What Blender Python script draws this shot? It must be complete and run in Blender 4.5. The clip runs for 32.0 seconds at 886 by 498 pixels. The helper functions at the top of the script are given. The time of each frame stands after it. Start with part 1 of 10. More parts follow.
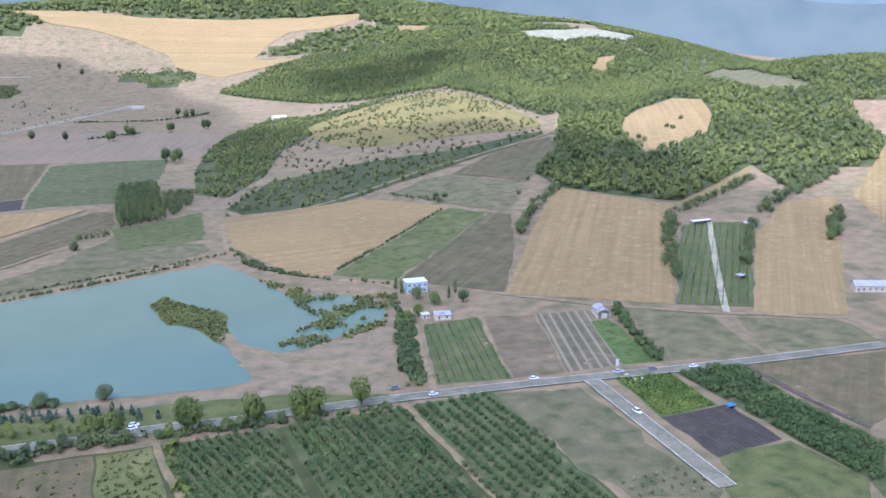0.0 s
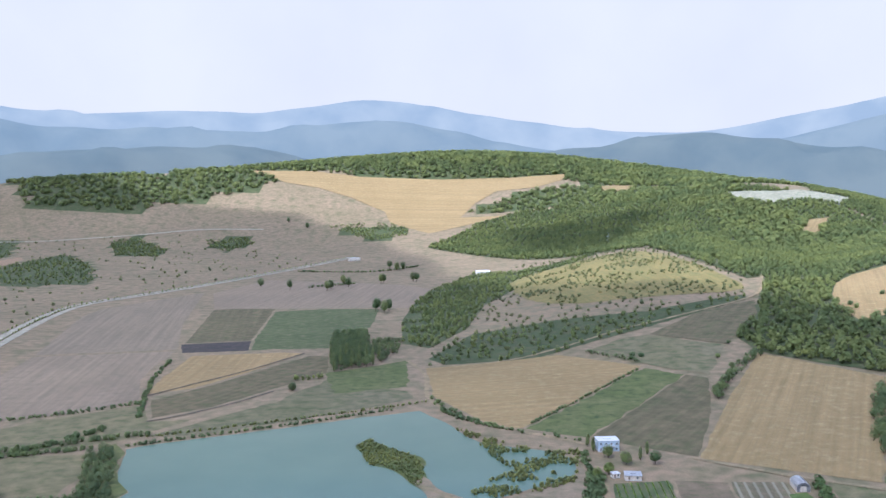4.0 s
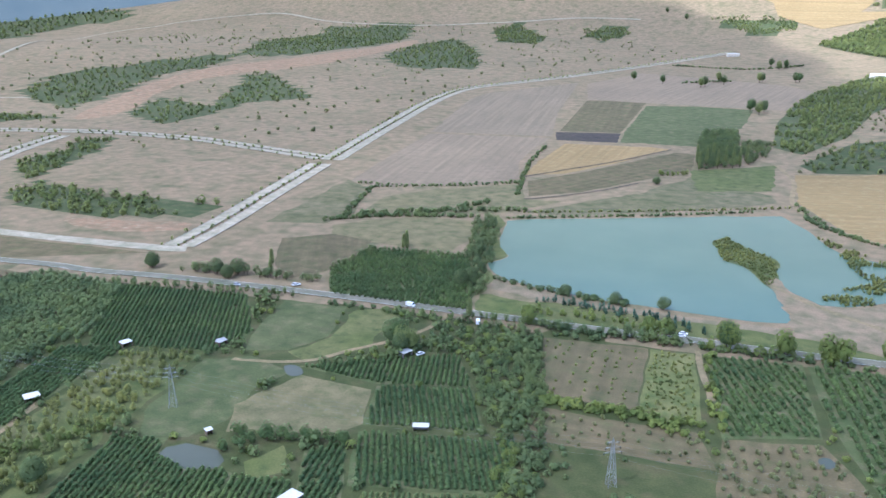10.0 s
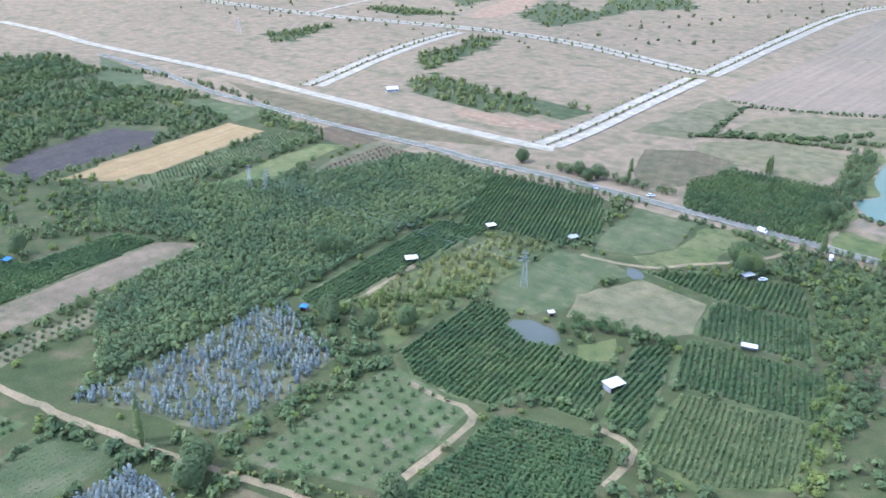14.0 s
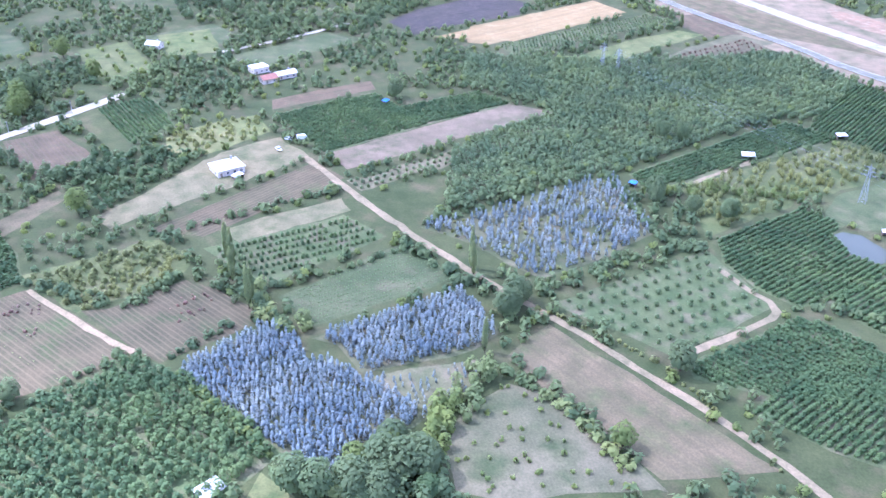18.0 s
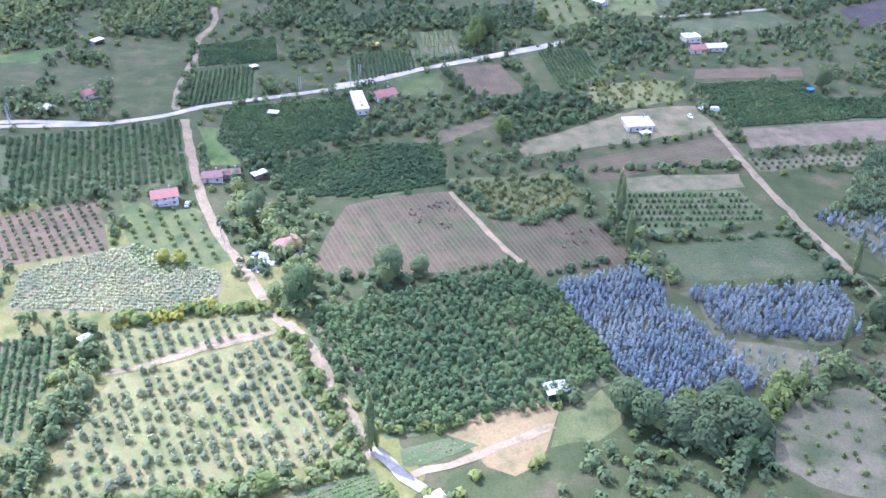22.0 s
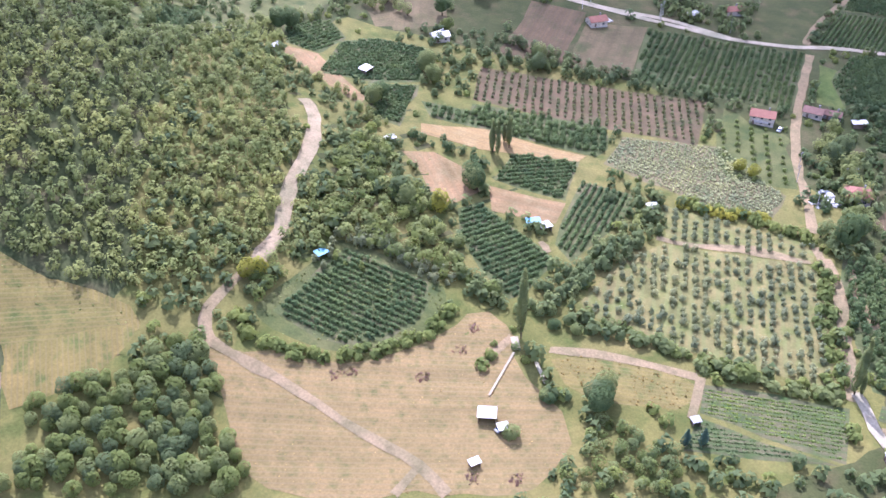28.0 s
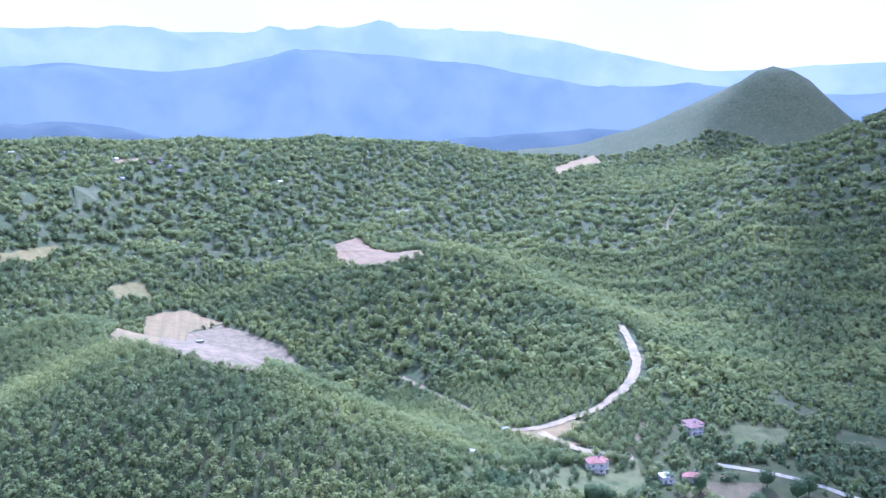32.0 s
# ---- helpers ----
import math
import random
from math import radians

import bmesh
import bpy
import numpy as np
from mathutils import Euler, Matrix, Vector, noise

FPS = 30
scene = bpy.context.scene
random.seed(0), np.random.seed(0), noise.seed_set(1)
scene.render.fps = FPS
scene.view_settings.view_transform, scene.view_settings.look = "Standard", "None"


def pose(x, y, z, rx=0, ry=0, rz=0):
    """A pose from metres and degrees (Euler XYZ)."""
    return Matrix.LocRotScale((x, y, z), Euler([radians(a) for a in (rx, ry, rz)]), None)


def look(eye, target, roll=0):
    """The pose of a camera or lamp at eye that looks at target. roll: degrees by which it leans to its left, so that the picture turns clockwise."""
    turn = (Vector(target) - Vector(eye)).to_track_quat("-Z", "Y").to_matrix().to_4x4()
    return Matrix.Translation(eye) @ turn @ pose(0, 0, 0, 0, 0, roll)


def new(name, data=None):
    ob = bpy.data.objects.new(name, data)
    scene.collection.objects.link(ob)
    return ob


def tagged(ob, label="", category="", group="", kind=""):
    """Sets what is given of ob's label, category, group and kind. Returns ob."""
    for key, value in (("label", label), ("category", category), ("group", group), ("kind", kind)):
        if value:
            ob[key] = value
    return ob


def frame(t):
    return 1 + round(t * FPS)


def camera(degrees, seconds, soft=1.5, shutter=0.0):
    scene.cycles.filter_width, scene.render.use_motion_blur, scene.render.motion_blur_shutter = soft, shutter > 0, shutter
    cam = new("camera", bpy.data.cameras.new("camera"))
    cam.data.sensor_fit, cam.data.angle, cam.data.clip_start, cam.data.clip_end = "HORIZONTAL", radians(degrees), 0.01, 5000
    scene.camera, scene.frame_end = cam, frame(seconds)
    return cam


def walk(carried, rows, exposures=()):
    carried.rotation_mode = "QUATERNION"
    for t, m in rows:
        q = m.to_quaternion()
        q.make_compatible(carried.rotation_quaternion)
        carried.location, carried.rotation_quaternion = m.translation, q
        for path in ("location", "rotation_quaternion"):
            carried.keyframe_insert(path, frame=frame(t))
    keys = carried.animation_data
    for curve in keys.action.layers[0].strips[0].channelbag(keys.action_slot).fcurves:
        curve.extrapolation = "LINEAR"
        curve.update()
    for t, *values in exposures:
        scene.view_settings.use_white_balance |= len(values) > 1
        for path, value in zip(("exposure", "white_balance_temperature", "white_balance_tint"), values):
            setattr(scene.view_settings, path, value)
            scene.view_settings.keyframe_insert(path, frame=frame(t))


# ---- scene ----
cam = camera(52.33, 32.0, soft=1.5)

# seconds, eye, heading (degrees to the left of +y), tilt and lean
PATH = [
    (0, (0.14, 0.14, 154.21), -11.601, -13.476, -1.01),
    (0.5, (0.09, -2.84, 154.93), -9.765, -13.459, -1.03),
    (1, (0.18, -5.48, 155.64), -7.988, -13.290, -1.04),
    (1.5, (0.20, -8.48, 156.17), -6.381, -12.987, -1.03),
    (2, (-0.10, -11.88, 156.99), -4.809, -11.625, -0.95),
    (2.5, (-0.32, -15.48, 158.00), -3.266, -9.854, -0.90),
    (3, (-0.37, -19.22, 158.79), -1.773, -6.652, -0.82),
    (3.5, (-0.44, -23.14, 159.71), -0.303, -3.454, -0.72),
    (5.5, (-1.64, -41.06, 162.95), 4.059, -9.853, -0.15),
    (6, (-1.14, -44.48, 163.70), 4.962, -14.982, -0.13),
    (6.5, (-0.64, -47.44, 164.63), 5.882, -17.962, -0.10),
    (7, (-0.06, -50.41, 165.28), 6.766, -18.291, -0.13),
    (7.5, (0.52, -53.62, 165.86), 8.474, -18.292, -0.11),
    (8, (1.26, -56.81, 166.70), 12.381, -18.298, -0.07),
    (8.5, (2.16, -59.54, 167.21), 16.393, -18.294, -0.00),
    (9, (3.37, -62.48, 168.04), 19.457, -16.867, -0.00),
    (9.5, (4.71, -65.93, 168.59), 21.631, -16.623, 0.04),
    (10, (6.34, -69.06, 169.63), 24.227, -16.669, 0.04),
    (10.5, (7.84, -72.04, 170.52), 27.230, -16.705, 0.12),
    (11, (9.81, -75.14, 171.52), 30.305, -16.718, 0.17),
    (11.5, (12.30, -78.06, 172.86), 33.435, -16.770, 0.15),
    (12, (14.61, -80.88, 173.85), 36.492, -16.799, 0.22),
    (12.5, (16.77, -83.24, 174.80), 39.861, -17.221, 0.21),
    (13, (19.03, -85.41, 175.74), 42.687, -22.008, 0.22),
    (13.5, (21.35, -87.59, 176.38), 45.127, -21.983, 0.18),
    (14, (23.89, -89.25, 176.81), 48.012, -22.455, 0.21),
    (14.5, (26.38, -91.13, 177.45), 50.717, -24.865, 0.16),
    (16.5, (38.81, -100.78, 180.56), 61.110, -26.221, 0.39),
    (17, (41.64, -101.97, 181.45), 63.824, -29.689, 0.40),
    (17.5, (45.07, -102.95, 182.04), 67.042, -29.673, 0.32),
    (18, (48.25, -103.35, 182.29), 70.960, -29.650, 0.24),
    (18.5, (51.74, -104.32, 183.27), 74.718, -29.697, 0.16),
    (19, (55.45, -105.31, 184.23), 78.628, -29.732, 0.11),
    (19.5, (59.08, -105.93, 185.22), 82.786, -29.787, 0.12),
    (20, (63.04, -106.44, 186.38), 86.950, -29.831, 0.03),
    (20.5, (66.86, -106.63, 187.38), 90.504, -29.819, 0.05),
    (21, (70.63, -106.06, 188.25), 93.442, -31.192, 0.06),
    (21.5, (74.18, -105.96, 189.20), 95.963, -31.697, 0.05),
    (22, (77.90, -106.14, 190.35), 98.739, -31.724, 0.13),
    (22.5, (81.32, -106.00, 190.87), 101.930, -31.698, 0.12),
    (23, (85.14, -105.61, 191.28), 109.499, -31.670, -0.01),
    (23.5, (88.80, -104.48, 191.35), 122.740, -31.566, -0.33),
    (24, (91.75, -102.74, 192.04), 127.292, -31.549, -0.41),
    (24.5, (95.02, -101.03, 193.19), 128.075, -31.575, -0.38),
    (25, (98.24, -99.35, 194.06), 129.293, -31.568, -0.37),
    (25.5, (101.33, -97.06, 195.13), 131.339, -33.790, -0.49),
    (27.5, (111.35, -87.16, 199.27), 137.876, -35.764, -0.89),
    (28, (113.50, -84.26, 200.16), 140.143, -35.389, -0.94),
    (28.5, (115.45, -80.98, 200.74), 142.381, -31.473, -1.10),
    (29, (117.48, -77.95, 201.54), 144.061, -30.719, -1.11),
    (29.5, (119.59, -75.10, 202.45), 145.762, -26.731, -1.00),
    (30, (121.86, -71.98, 202.96), 147.794, -22.350, -0.86),
    (30.5, (123.80, -69.30, 202.70), 150.266, -17.956, -0.67),
    (31, (125.21, -66.53, 203.12), 153.286, -13.579, -0.59),
    (31.5, (126.34, -63.29, 203.83), 156.630, -9.217, -0.50),
    (32, (127.18, -59.59, 204.58), 160.164, -4.842, -0.45),
]


def aimed(eye, heading, tilt, lean):
    a, b = radians(heading), radians(tilt)
    way = Vector((-math.sin(a) * math.cos(b), math.cos(a) * math.cos(b), math.sin(b)))
    return look(eye, Vector(eye) + 100 * way, lean)


EXPOSURES = [(0, 1.53, 5050, 23), (2, 1.45, 5100, 23), (3, 1.20, 5100, 19), (6, 1.47, 5200, 20), (9, 1.62, 5100, 16), (13, 1.88, 5030, 17), (14, 2.10, 4880, 18), (17, 2.51, 4800, 34), (19, 2.64, 4600, 35), (21, 2.33, 4640, 35), (23, 1.97, 4790, 35), (25, 1.72, 5040, 36), (28, 1.70, 5260, 38), (29, 1.76, 5040, 39), (30, 2.00, 4690, 41), (31, 2.18, 4490, 37), (32, 1.75, 4360, 34)]

walk(cam, [(t, aimed(eye, heading, tilt, lean)) for t, eye, heading, tilt, lean in PATH], EXPOSURES)


# ---- light ----
SUN_TURN, SUN_HIGH = 148.0, 54.0   # heading of the sun's light source, degrees from +y to the left; height
world = bpy.data.worlds.new("sky")
scene.world = world
world.use_nodes = True
wn, wl = world.node_tree.nodes, world.node_tree.links
sky = wn.new("ShaderNodeTexSky")
sky.sky_type, sky.sun_disc = "NISHITA", False
sky.sun_elevation, sky.sun_rotation = radians(SUN_HIGH), radians(-SUN_TURN)
sky.air_density, sky.dust_density = 1.0, 0.8
haze = wn.new("ShaderNodeHueSaturation")   # a hazy summer sky, paler than clean air
haze.inputs["Saturation"].default_value = 0.6
wl.new(sky.outputs[0], haze.inputs["Color"])
wl.new(haze.outputs[0], wn["Background"].inputs[0])
wn["Background"].inputs[1].default_value = 0.15
sun = new("sun", bpy.data.lights.new("sun", "SUN"))
sun.data.energy, sun.data.angle, sun.data.color = 2.4, radians(0.6), (1.0, 0.95, 0.86)
sun_way = Vector((-math.sin(radians(SUN_TURN)) * math.cos(radians(SUN_HIGH)), math.cos(radians(SUN_TURN)) * math.cos(radians(SUN_HIGH)), math.sin(radians(SUN_HIGH))))
sun.matrix_world = look(sun_way * 1500, (0, 0, 0))


# broken cloud high over the valley, whose shadows lie on the ground
CLOUD = bpy.data.materials.new("cloud_vapour")
CLOUD.use_nodes = True
_n, _l = CLOUD.node_tree.nodes, CLOUD.node_tree.links
_t, _d, _m = _n.new("ShaderNodeBsdfTransparent"), _n.new("ShaderNodeBsdfTranslucent"), _n.new("ShaderNodeMixShader")
_d.inputs[0].default_value = (0.52, 0.52, 0.53, 1)
_a = _n.new("ShaderNodeAttribute")
_a.attribute_name = "vapour"
for _a, _b in ((_a.outputs["Fac"], _m.inputs[0]), (_t.outputs[0], _m.inputs[1]), (_d.outputs[0], _m.inputs[2]), (_m.outputs[0], _n["Material Output"].inputs[0])):
    _l.new(_a, _b)
CLOUD_BASE = 1150.0
CLOUD_SHIFT = Vector((sun_way.x, sun_way.y)) * (CLOUD_BASE / sun_way.z)   # from a shadow on the level ground up to its cloud


def cloud(shadow, step=40.0, soft=90.0, dense=0.45):
    """A flat-based cloud with a lumpy top over the outline of its shadow; it thins out towards its rim."""
    p = np.array(shadow, float)
    lo, hi = p.min(0) - 2 * step, p.max(0) + 2 * step
    X, Y = np.meshgrid(np.arange(lo[0], hi[0], step), np.arange(lo[1], hi[1], step))
    near, within = np.full(X.shape, 1e9), np.zeros(X.shape, bool)
    for a, b in zip(p, np.roll(p, -1, 0)):
        d = b - a
        f = np.clip(((X - a[0]) * d[0] + (Y - a[1]) * d[1]) / (d @ d), 0, 1)
        near = np.minimum(near, np.hypot(X - a[0] - f * d[0], Y - a[1] - f * d[1]))
        if d[1]:
            within ^= ((a[1] > Y) != (b[1] > Y)) & (X < d[0] * (Y - a[1]) / d[1] + a[0])
    depth = np.where(within, near, -near)
    lumps = np.array([[noise.noise((x / 210, y / 210, 1.7)) + 0.5 * noise.noise((x / 80, y / 80, 6.0)) for x, y in zip(rx, ry)] for rx, ry in zip(X, Y)])
    full = np.clip((depth + 22 * lumps) / soft, 0, 1)
    full = full * full * (3 - 2 * full)
    h, w = X.shape
    low = np.stack([X + CLOUD_SHIFT.x, Y + CLOUD_SHIFT.y, CLOUD_BASE - 6 * full], -1).reshape(-1, 3)
    top = np.stack([X + CLOUD_SHIFT.x, Y + CLOUD_SHIFT.y, CLOUD_BASE + full * (45 + 50 * lumps)], -1).reshape(-1, 3)
    i = (np.arange(h - 1)[:, None] * w + np.arange(w - 1)[None]).ravel()
    quads = np.stack([i, i + 1, i + w + 1, i + w], 1)
    quads = quads[(full.ravel()[quads] > 0).any(1)]
    me = bpy.data.meshes.new("cloud")
    me.from_pydata(np.concatenate([low, top]).tolist(), [], np.concatenate([quads[:, ::-1], quads + h * w]).tolist())
    at = me.attributes.new("vapour", "FLOAT", "POINT")
    at.data.foreach_set("value", np.tile((full * np.clip(dense + 0.10 * lumps, 0.2, 0.7)).ravel(), 2).astype(np.float32))
    me.polygons.foreach_set("use_smooth", np.ones(len(me.polygons), bool))
    me.materials.append(CLOUD)
    return tagged(new("cloud", me), "broad grey-white cloud high above the valley", "cloud", kind="structure")


cloud([(-125, -452), (-112, -370), (-140, -330), (-176, -290), (-185, -245), (-172, -195), (-150, -160), (-118, -130), (-95, -105), (40, -60), (500, 120), (580, 420), (540, 620), (470, 690),
       (440, 760), (450, 900), (470, 1030), (370, 1090), (330, 1190), (200, 1270), (60, 1560), (-60, 2150), (-230, 2560), (-420, 2760), (-900, 2900), (-1300, 3400), (-3300, 3400), (-3300, -2600),
       (-1700, -2600), (-1330, -2100), (-1139, -1604), (-756, -1133), (-450, -800), (-290, -600), (-193, -537)])
cloud([(90, 2500), (480, 2450), (600, 2330), (420, 1950), (330, 1760), (220, 1790), (120, 2050)], 30.0)

# ---- terrain: a level valley floor with named hills round it ----
# (centre x, centre y, radius along, radius across, heading of the long axis in degrees, height, sharpness of the crest)
HILLS = [
    (330, 1500, 560, 200, 80, 52, 1.0),      # scrub hill behind the wheat
    (950, 1250, 620, 400, 60, 106, 1.0),      # oak hill with the clearing
    (860, 2450, 560, 520, 60, 140, 1.0),    # upper woods
    (130, 3350, 1350, 620, 0, 288, 0.9),     # long northern ridge
    (-1500, 2900, 1100, 420, 15, 165, 0.9),  # dark wooded ridge
    (-1500, 1500, 700, 500, 30, 40, 1.0),    # building land to the north-west
    (135, -480, 190, 135, 150, 80, 1.0),     # wooded knoll by the white road
    (165, -735, 230, 85, 115, 92, 0.85),     # spur with the levelled pad
    (-235, -1010, 430, 140, 88, 95, 0.8),    # ridge above the road bend
    (-560, -2500, 900, 600, 30, 190, 0.9),   # upland with fields
    (600, -2400, 900, 800, 0, 235, 0.9),     # upland with the village
    (330, -1350, 420, 120, 70, 95, 0.8),     # side ridge below the village
    (-1450, -1600, 850, 480, 62, 300, 0.8),  # shaded mountain side
    (-2250, -2840, 430, 400, 0, 425, 0.7),  # conical peak
    (-2000, -3200, 1500, 600, 10, 250, 0.9),
]


def height(x, y):
    z = 0.0
    for cx, cy, a, b, turn, top, sharp in HILLS:
        c, s = math.cos(math.radians(turn)), math.sin(math.radians(turn))
        u, v = ((x - cx) * c + (y - cy) * s) / a, ((y - cy) * c - (x - cx) * s) / b
        z = z + top * np.exp(-((u * u + v * v + 1e-9) ** sharp))
    z = z + 22 * np.exp(-(((x + 80) / 280) ** 2 + ((y + 570) / 170) ** 2))
    # spurs and gullies on the southern uplands
    a = np.clip((-y - 1150) / 450, 0, 1)
    b = np.clip((-x - 330) / 260, 0, 1) * np.clip((-y - 620) / 300, 0, 1)
    share = np.maximum(a, b) * np.clip(z / 60, 0, 1) * (1 - 0.75 * np.clip((-y - 1650) / 500, 0, 1))
    along = 0.0100 * (0.92 * x - 0.40 * y) + 0.9 * np.sin(y / 390 + 0.6) + 0.5 * np.sin(x / 280)
    side = 0.0270 * (0.45 * x + 0.90 * y) + 0.8 * np.sin(x / 170 + 1.1)
    z = z + share * (34 * (0.62 - np.abs(np.sin(along))) + 10 * (0.6 - np.abs(np.sin(side))))
    # the ravine between the spur and the ridge above the road bend
    u, v = (-0.12 * (x + 40) + 0.99 * (y + 1010)) / 400, (0.99 * (x + 40) + 0.12 * (y + 1010)) / 75
    z = z - 30 * np.exp(-(u * u + v * v)) * np.clip(z / 30, 0, 1)
    return np.maximum(z - 3.8, 0.0)


# ---- materials ----
def nodes_of(name, rough=0.9, metal=0.0):
    m = bpy.data.materials.new(name)
    m.use_nodes = True
    n, l = m.node_tree.nodes, m.node_tree.links
    b = n["Principled BSDF"]
    b.inputs["Roughness"].default_value, b.inputs["Metallic"].default_value = rough, metal
    b.inputs["Specular IOR Level"].default_value = 0.25
    return m, n, l, b


def noise_node(n, l, vec, scale, detail=4.0):
    t = n.new("ShaderNodeTexNoise")
    t.inputs["Scale"].default_value, t.inputs["Detail"].default_value = scale, detail
    l.new(vec, t.inputs["Vector"])
    return t.outputs[0]


def ramp(n, l, value, stops):
    r = n.new("ShaderNodeValToRGB")
    while len(r.color_ramp.elements) < len(stops):
        r.color_ramp.elements.new(0.5)
    for e, (p, c) in zip(r.color_ramp.elements, stops):
        e.position, e.color = p, (*c, 1)
    l.new(value, r.inputs[0])
    return r.outputs[0]


def mix(n, l, fac, a, b, how="MIX"):
    m = n.new("ShaderNodeMix")
    m.data_type, m.blend_type = "RGBA", how
    for v, k in ((fac, 0), (a, 6), (b, 7)):
        if isinstance(v, (int, float)):
            m.inputs[k].default_value = v
        elif isinstance(v, tuple):
            m.inputs[k].default_value = (*v, 1)
        else:
            l.new(v, m.inputs[k])
    return m.outputs[2]


def earth(name, a, b, c, broad=0.02, fine=0.25, rows=0.0, row_colour=None, row_share=0.5, wear=1.0):
    """Soil, stubble or grass: broad patches from a to b, small spots of c, and sown rows that follow the mesh's own row attribute."""
    m, n, l, bsdf = nodes_of(name, 0.95)
    vec = n.new("ShaderNodeTexCoord").outputs["Object"]
    col = ramp(n, l, noise_node(n, l, vec, broad, 6), ((0.32, a), (0.68, b)))
    spots = ramp(n, l, noise_node(n, l, vec, fine, 8), ((0.5, (0, 0, 0)), (0.72, (1, 1, 1))))
    col = mix(n, l, spots, col, c)
    grain = ramp(n, l, noise_node(n, l, vec, 1.3, 6), ((0.28, (0.78, 0.80, 0.78)), (0.72, (1.14, 1.13, 1.13))))
    col = mix(n, l, 1.0, col, grain, "MULTIPLY")
    worn = ramp(n, l, noise_node(n, l, vec, 0.11, 7), ((0.34, (1 - 0.24 * wear, 1 - 0.18 * wear, 1 - 0.26 * wear)), (0.66, (1 + 0.16 * wear, 1 + 0.12 * wear, 1 + 0.10 * wear))))
    col = mix(n, l, 1.0, col, worn, "MULTIPLY")
    one = ramp(n, l, n.new("ShaderNodeObjectInfo").outputs["Random"], ((0.0, (0.91, 0.93, 0.92)), (1.0, (1.09, 1.06, 1.05))))
    col = mix(n, l, 1.0, col, one, "MULTIPLY")
    if rows:
        at = n.new("ShaderNodeAttribute")
        at.attribute_name = "row"
        wob = n.new("ShaderNodeMath")
        wob.operation = "MULTIPLY_ADD"
        l.new(noise_node(n, l, vec, 0.3, 3), wob.inputs[0])
        wob.inputs[1].default_value = 0.8 * min(1.0, wear)
        l.new(at.outputs["Fac"], wob.inputs[2])
        k = n.new("ShaderNodeMath")
        k.operation = "MULTIPLY"
        l.new(wob.outputs[0], k.inputs[0])
        k.inputs[1].default_value = 2 * math.pi / rows
        s = n.new("ShaderNodeMath")
        s.operation = "SINE"
        l.new(k.outputs[0], s.inputs[0])
        band = ramp(n, l, s.outputs[0], ((0.35, (0, 0, 0)), (0.75, (row_share,) * 3)))
        col = mix(n, l, band, col, row_colour)
        # swaths of uneven width and tone that run with the rows
        lane = n.new("ShaderNodeVectorMath")
        lane.operation = "MULTIPLY_ADD"
        l.new(vec, lane.inputs[0])
        lane.inputs[1].default_value = (0.025, 0.025, 0.025)
        across = n.new("ShaderNodeCombineXYZ")
        l.new(at.outputs["Fac"], across.inputs[0])
        l.new(across.outputs[0], lane.inputs[2])
        swath = ramp(n, l, noise_node(n, l, lane.outputs[0], 0.22, 5), ((0.32, (0.86, 0.87, 0.86)), (0.68, (1.12, 1.11, 1.11))))
        col = mix(n, l, 1.0, col, swath, "MULTIPLY")
    l.new(col, bsdf.inputs["Base Color"])
    bump = n.new("ShaderNodeBump")
    bump.inputs["Strength"].default_value, bump.inputs["Distance"].default_value = 0.6, 0.25
    l.new(noise_node(n, l, vec, 0.9, 8), bump.inputs["Height"])
    l.new(bump.outputs[0], bsdf.inputs["Normal"])
    return m


M = {}
M["straw"] = earth("wheat_straw", (0.306, 0.212, 0.090), (0.258, 0.178, 0.075), (0.330, 0.246, 0.114), 0.008, 0.15, 3.2, (0.246, 0.178, 0.083), 0.35, 0.3)
M["stubble"] = earth("stubble", (0.190, 0.158, 0.080), (0.160, 0.142, 0.072), (0.106, 0.114, 0.046), 0.03, 0.12)
M["pinkstub"] = earth("mown_stubble", (0.245, 0.188, 0.120), (0.215, 0.166, 0.105), (0.185, 0.150, 0.092), 0.010, 0.12, 3.0, (0.222, 0.172, 0.110), 0.4, 0.3)
M["fallow"] = earth("fallow_soil", (0.158, 0.122, 0.064), (0.130, 0.108, 0.054), (0.096, 0.102, 0.040), 0.02, 0.1, 4.0, (0.118, 0.096, 0.050), 0.3)
M["drygrass"] = earth("dry_grass", (0.140, 0.128, 0.062), (0.170, 0.146, 0.082), (0.078, 0.094, 0.036), 0.02, 0.09)
M["meadow"] = earth("meadow", (0.074, 0.094, 0.034), (0.104, 0.114, 0.047), (0.138, 0.126, 0.064), 0.022, 0.12)
M["maize"] = earth("maize_green", (0.084, 0.124, 0.034), (0.106, 0.144, 0.040), (0.056, 0.086, 0.022), 0.03, 0.3)
M["garden"] = earth("garden_bed", (0.096, 0.112, 0.047), (0.154, 0.129, 0.072), (0.058, 0.102, 0.028), 0.03, 0.2, 2.6, (0.064, 0.112, 0.028), 0.55)
M["soil"] = earth("bare_soil", (0.218, 0.160, 0.100), (0.173, 0.129, 0.078), (0.128, 0.118, 0.056), 0.03, 0.14)
M["strips"] = earth("striped_beds", (0.173, 0.136, 0.082), (0.147, 0.118, 0.069), (0.128, 0.123, 0.062), 0.03, 0.2, 5.0, (0.282, 0.259, 0.176), 0.6)
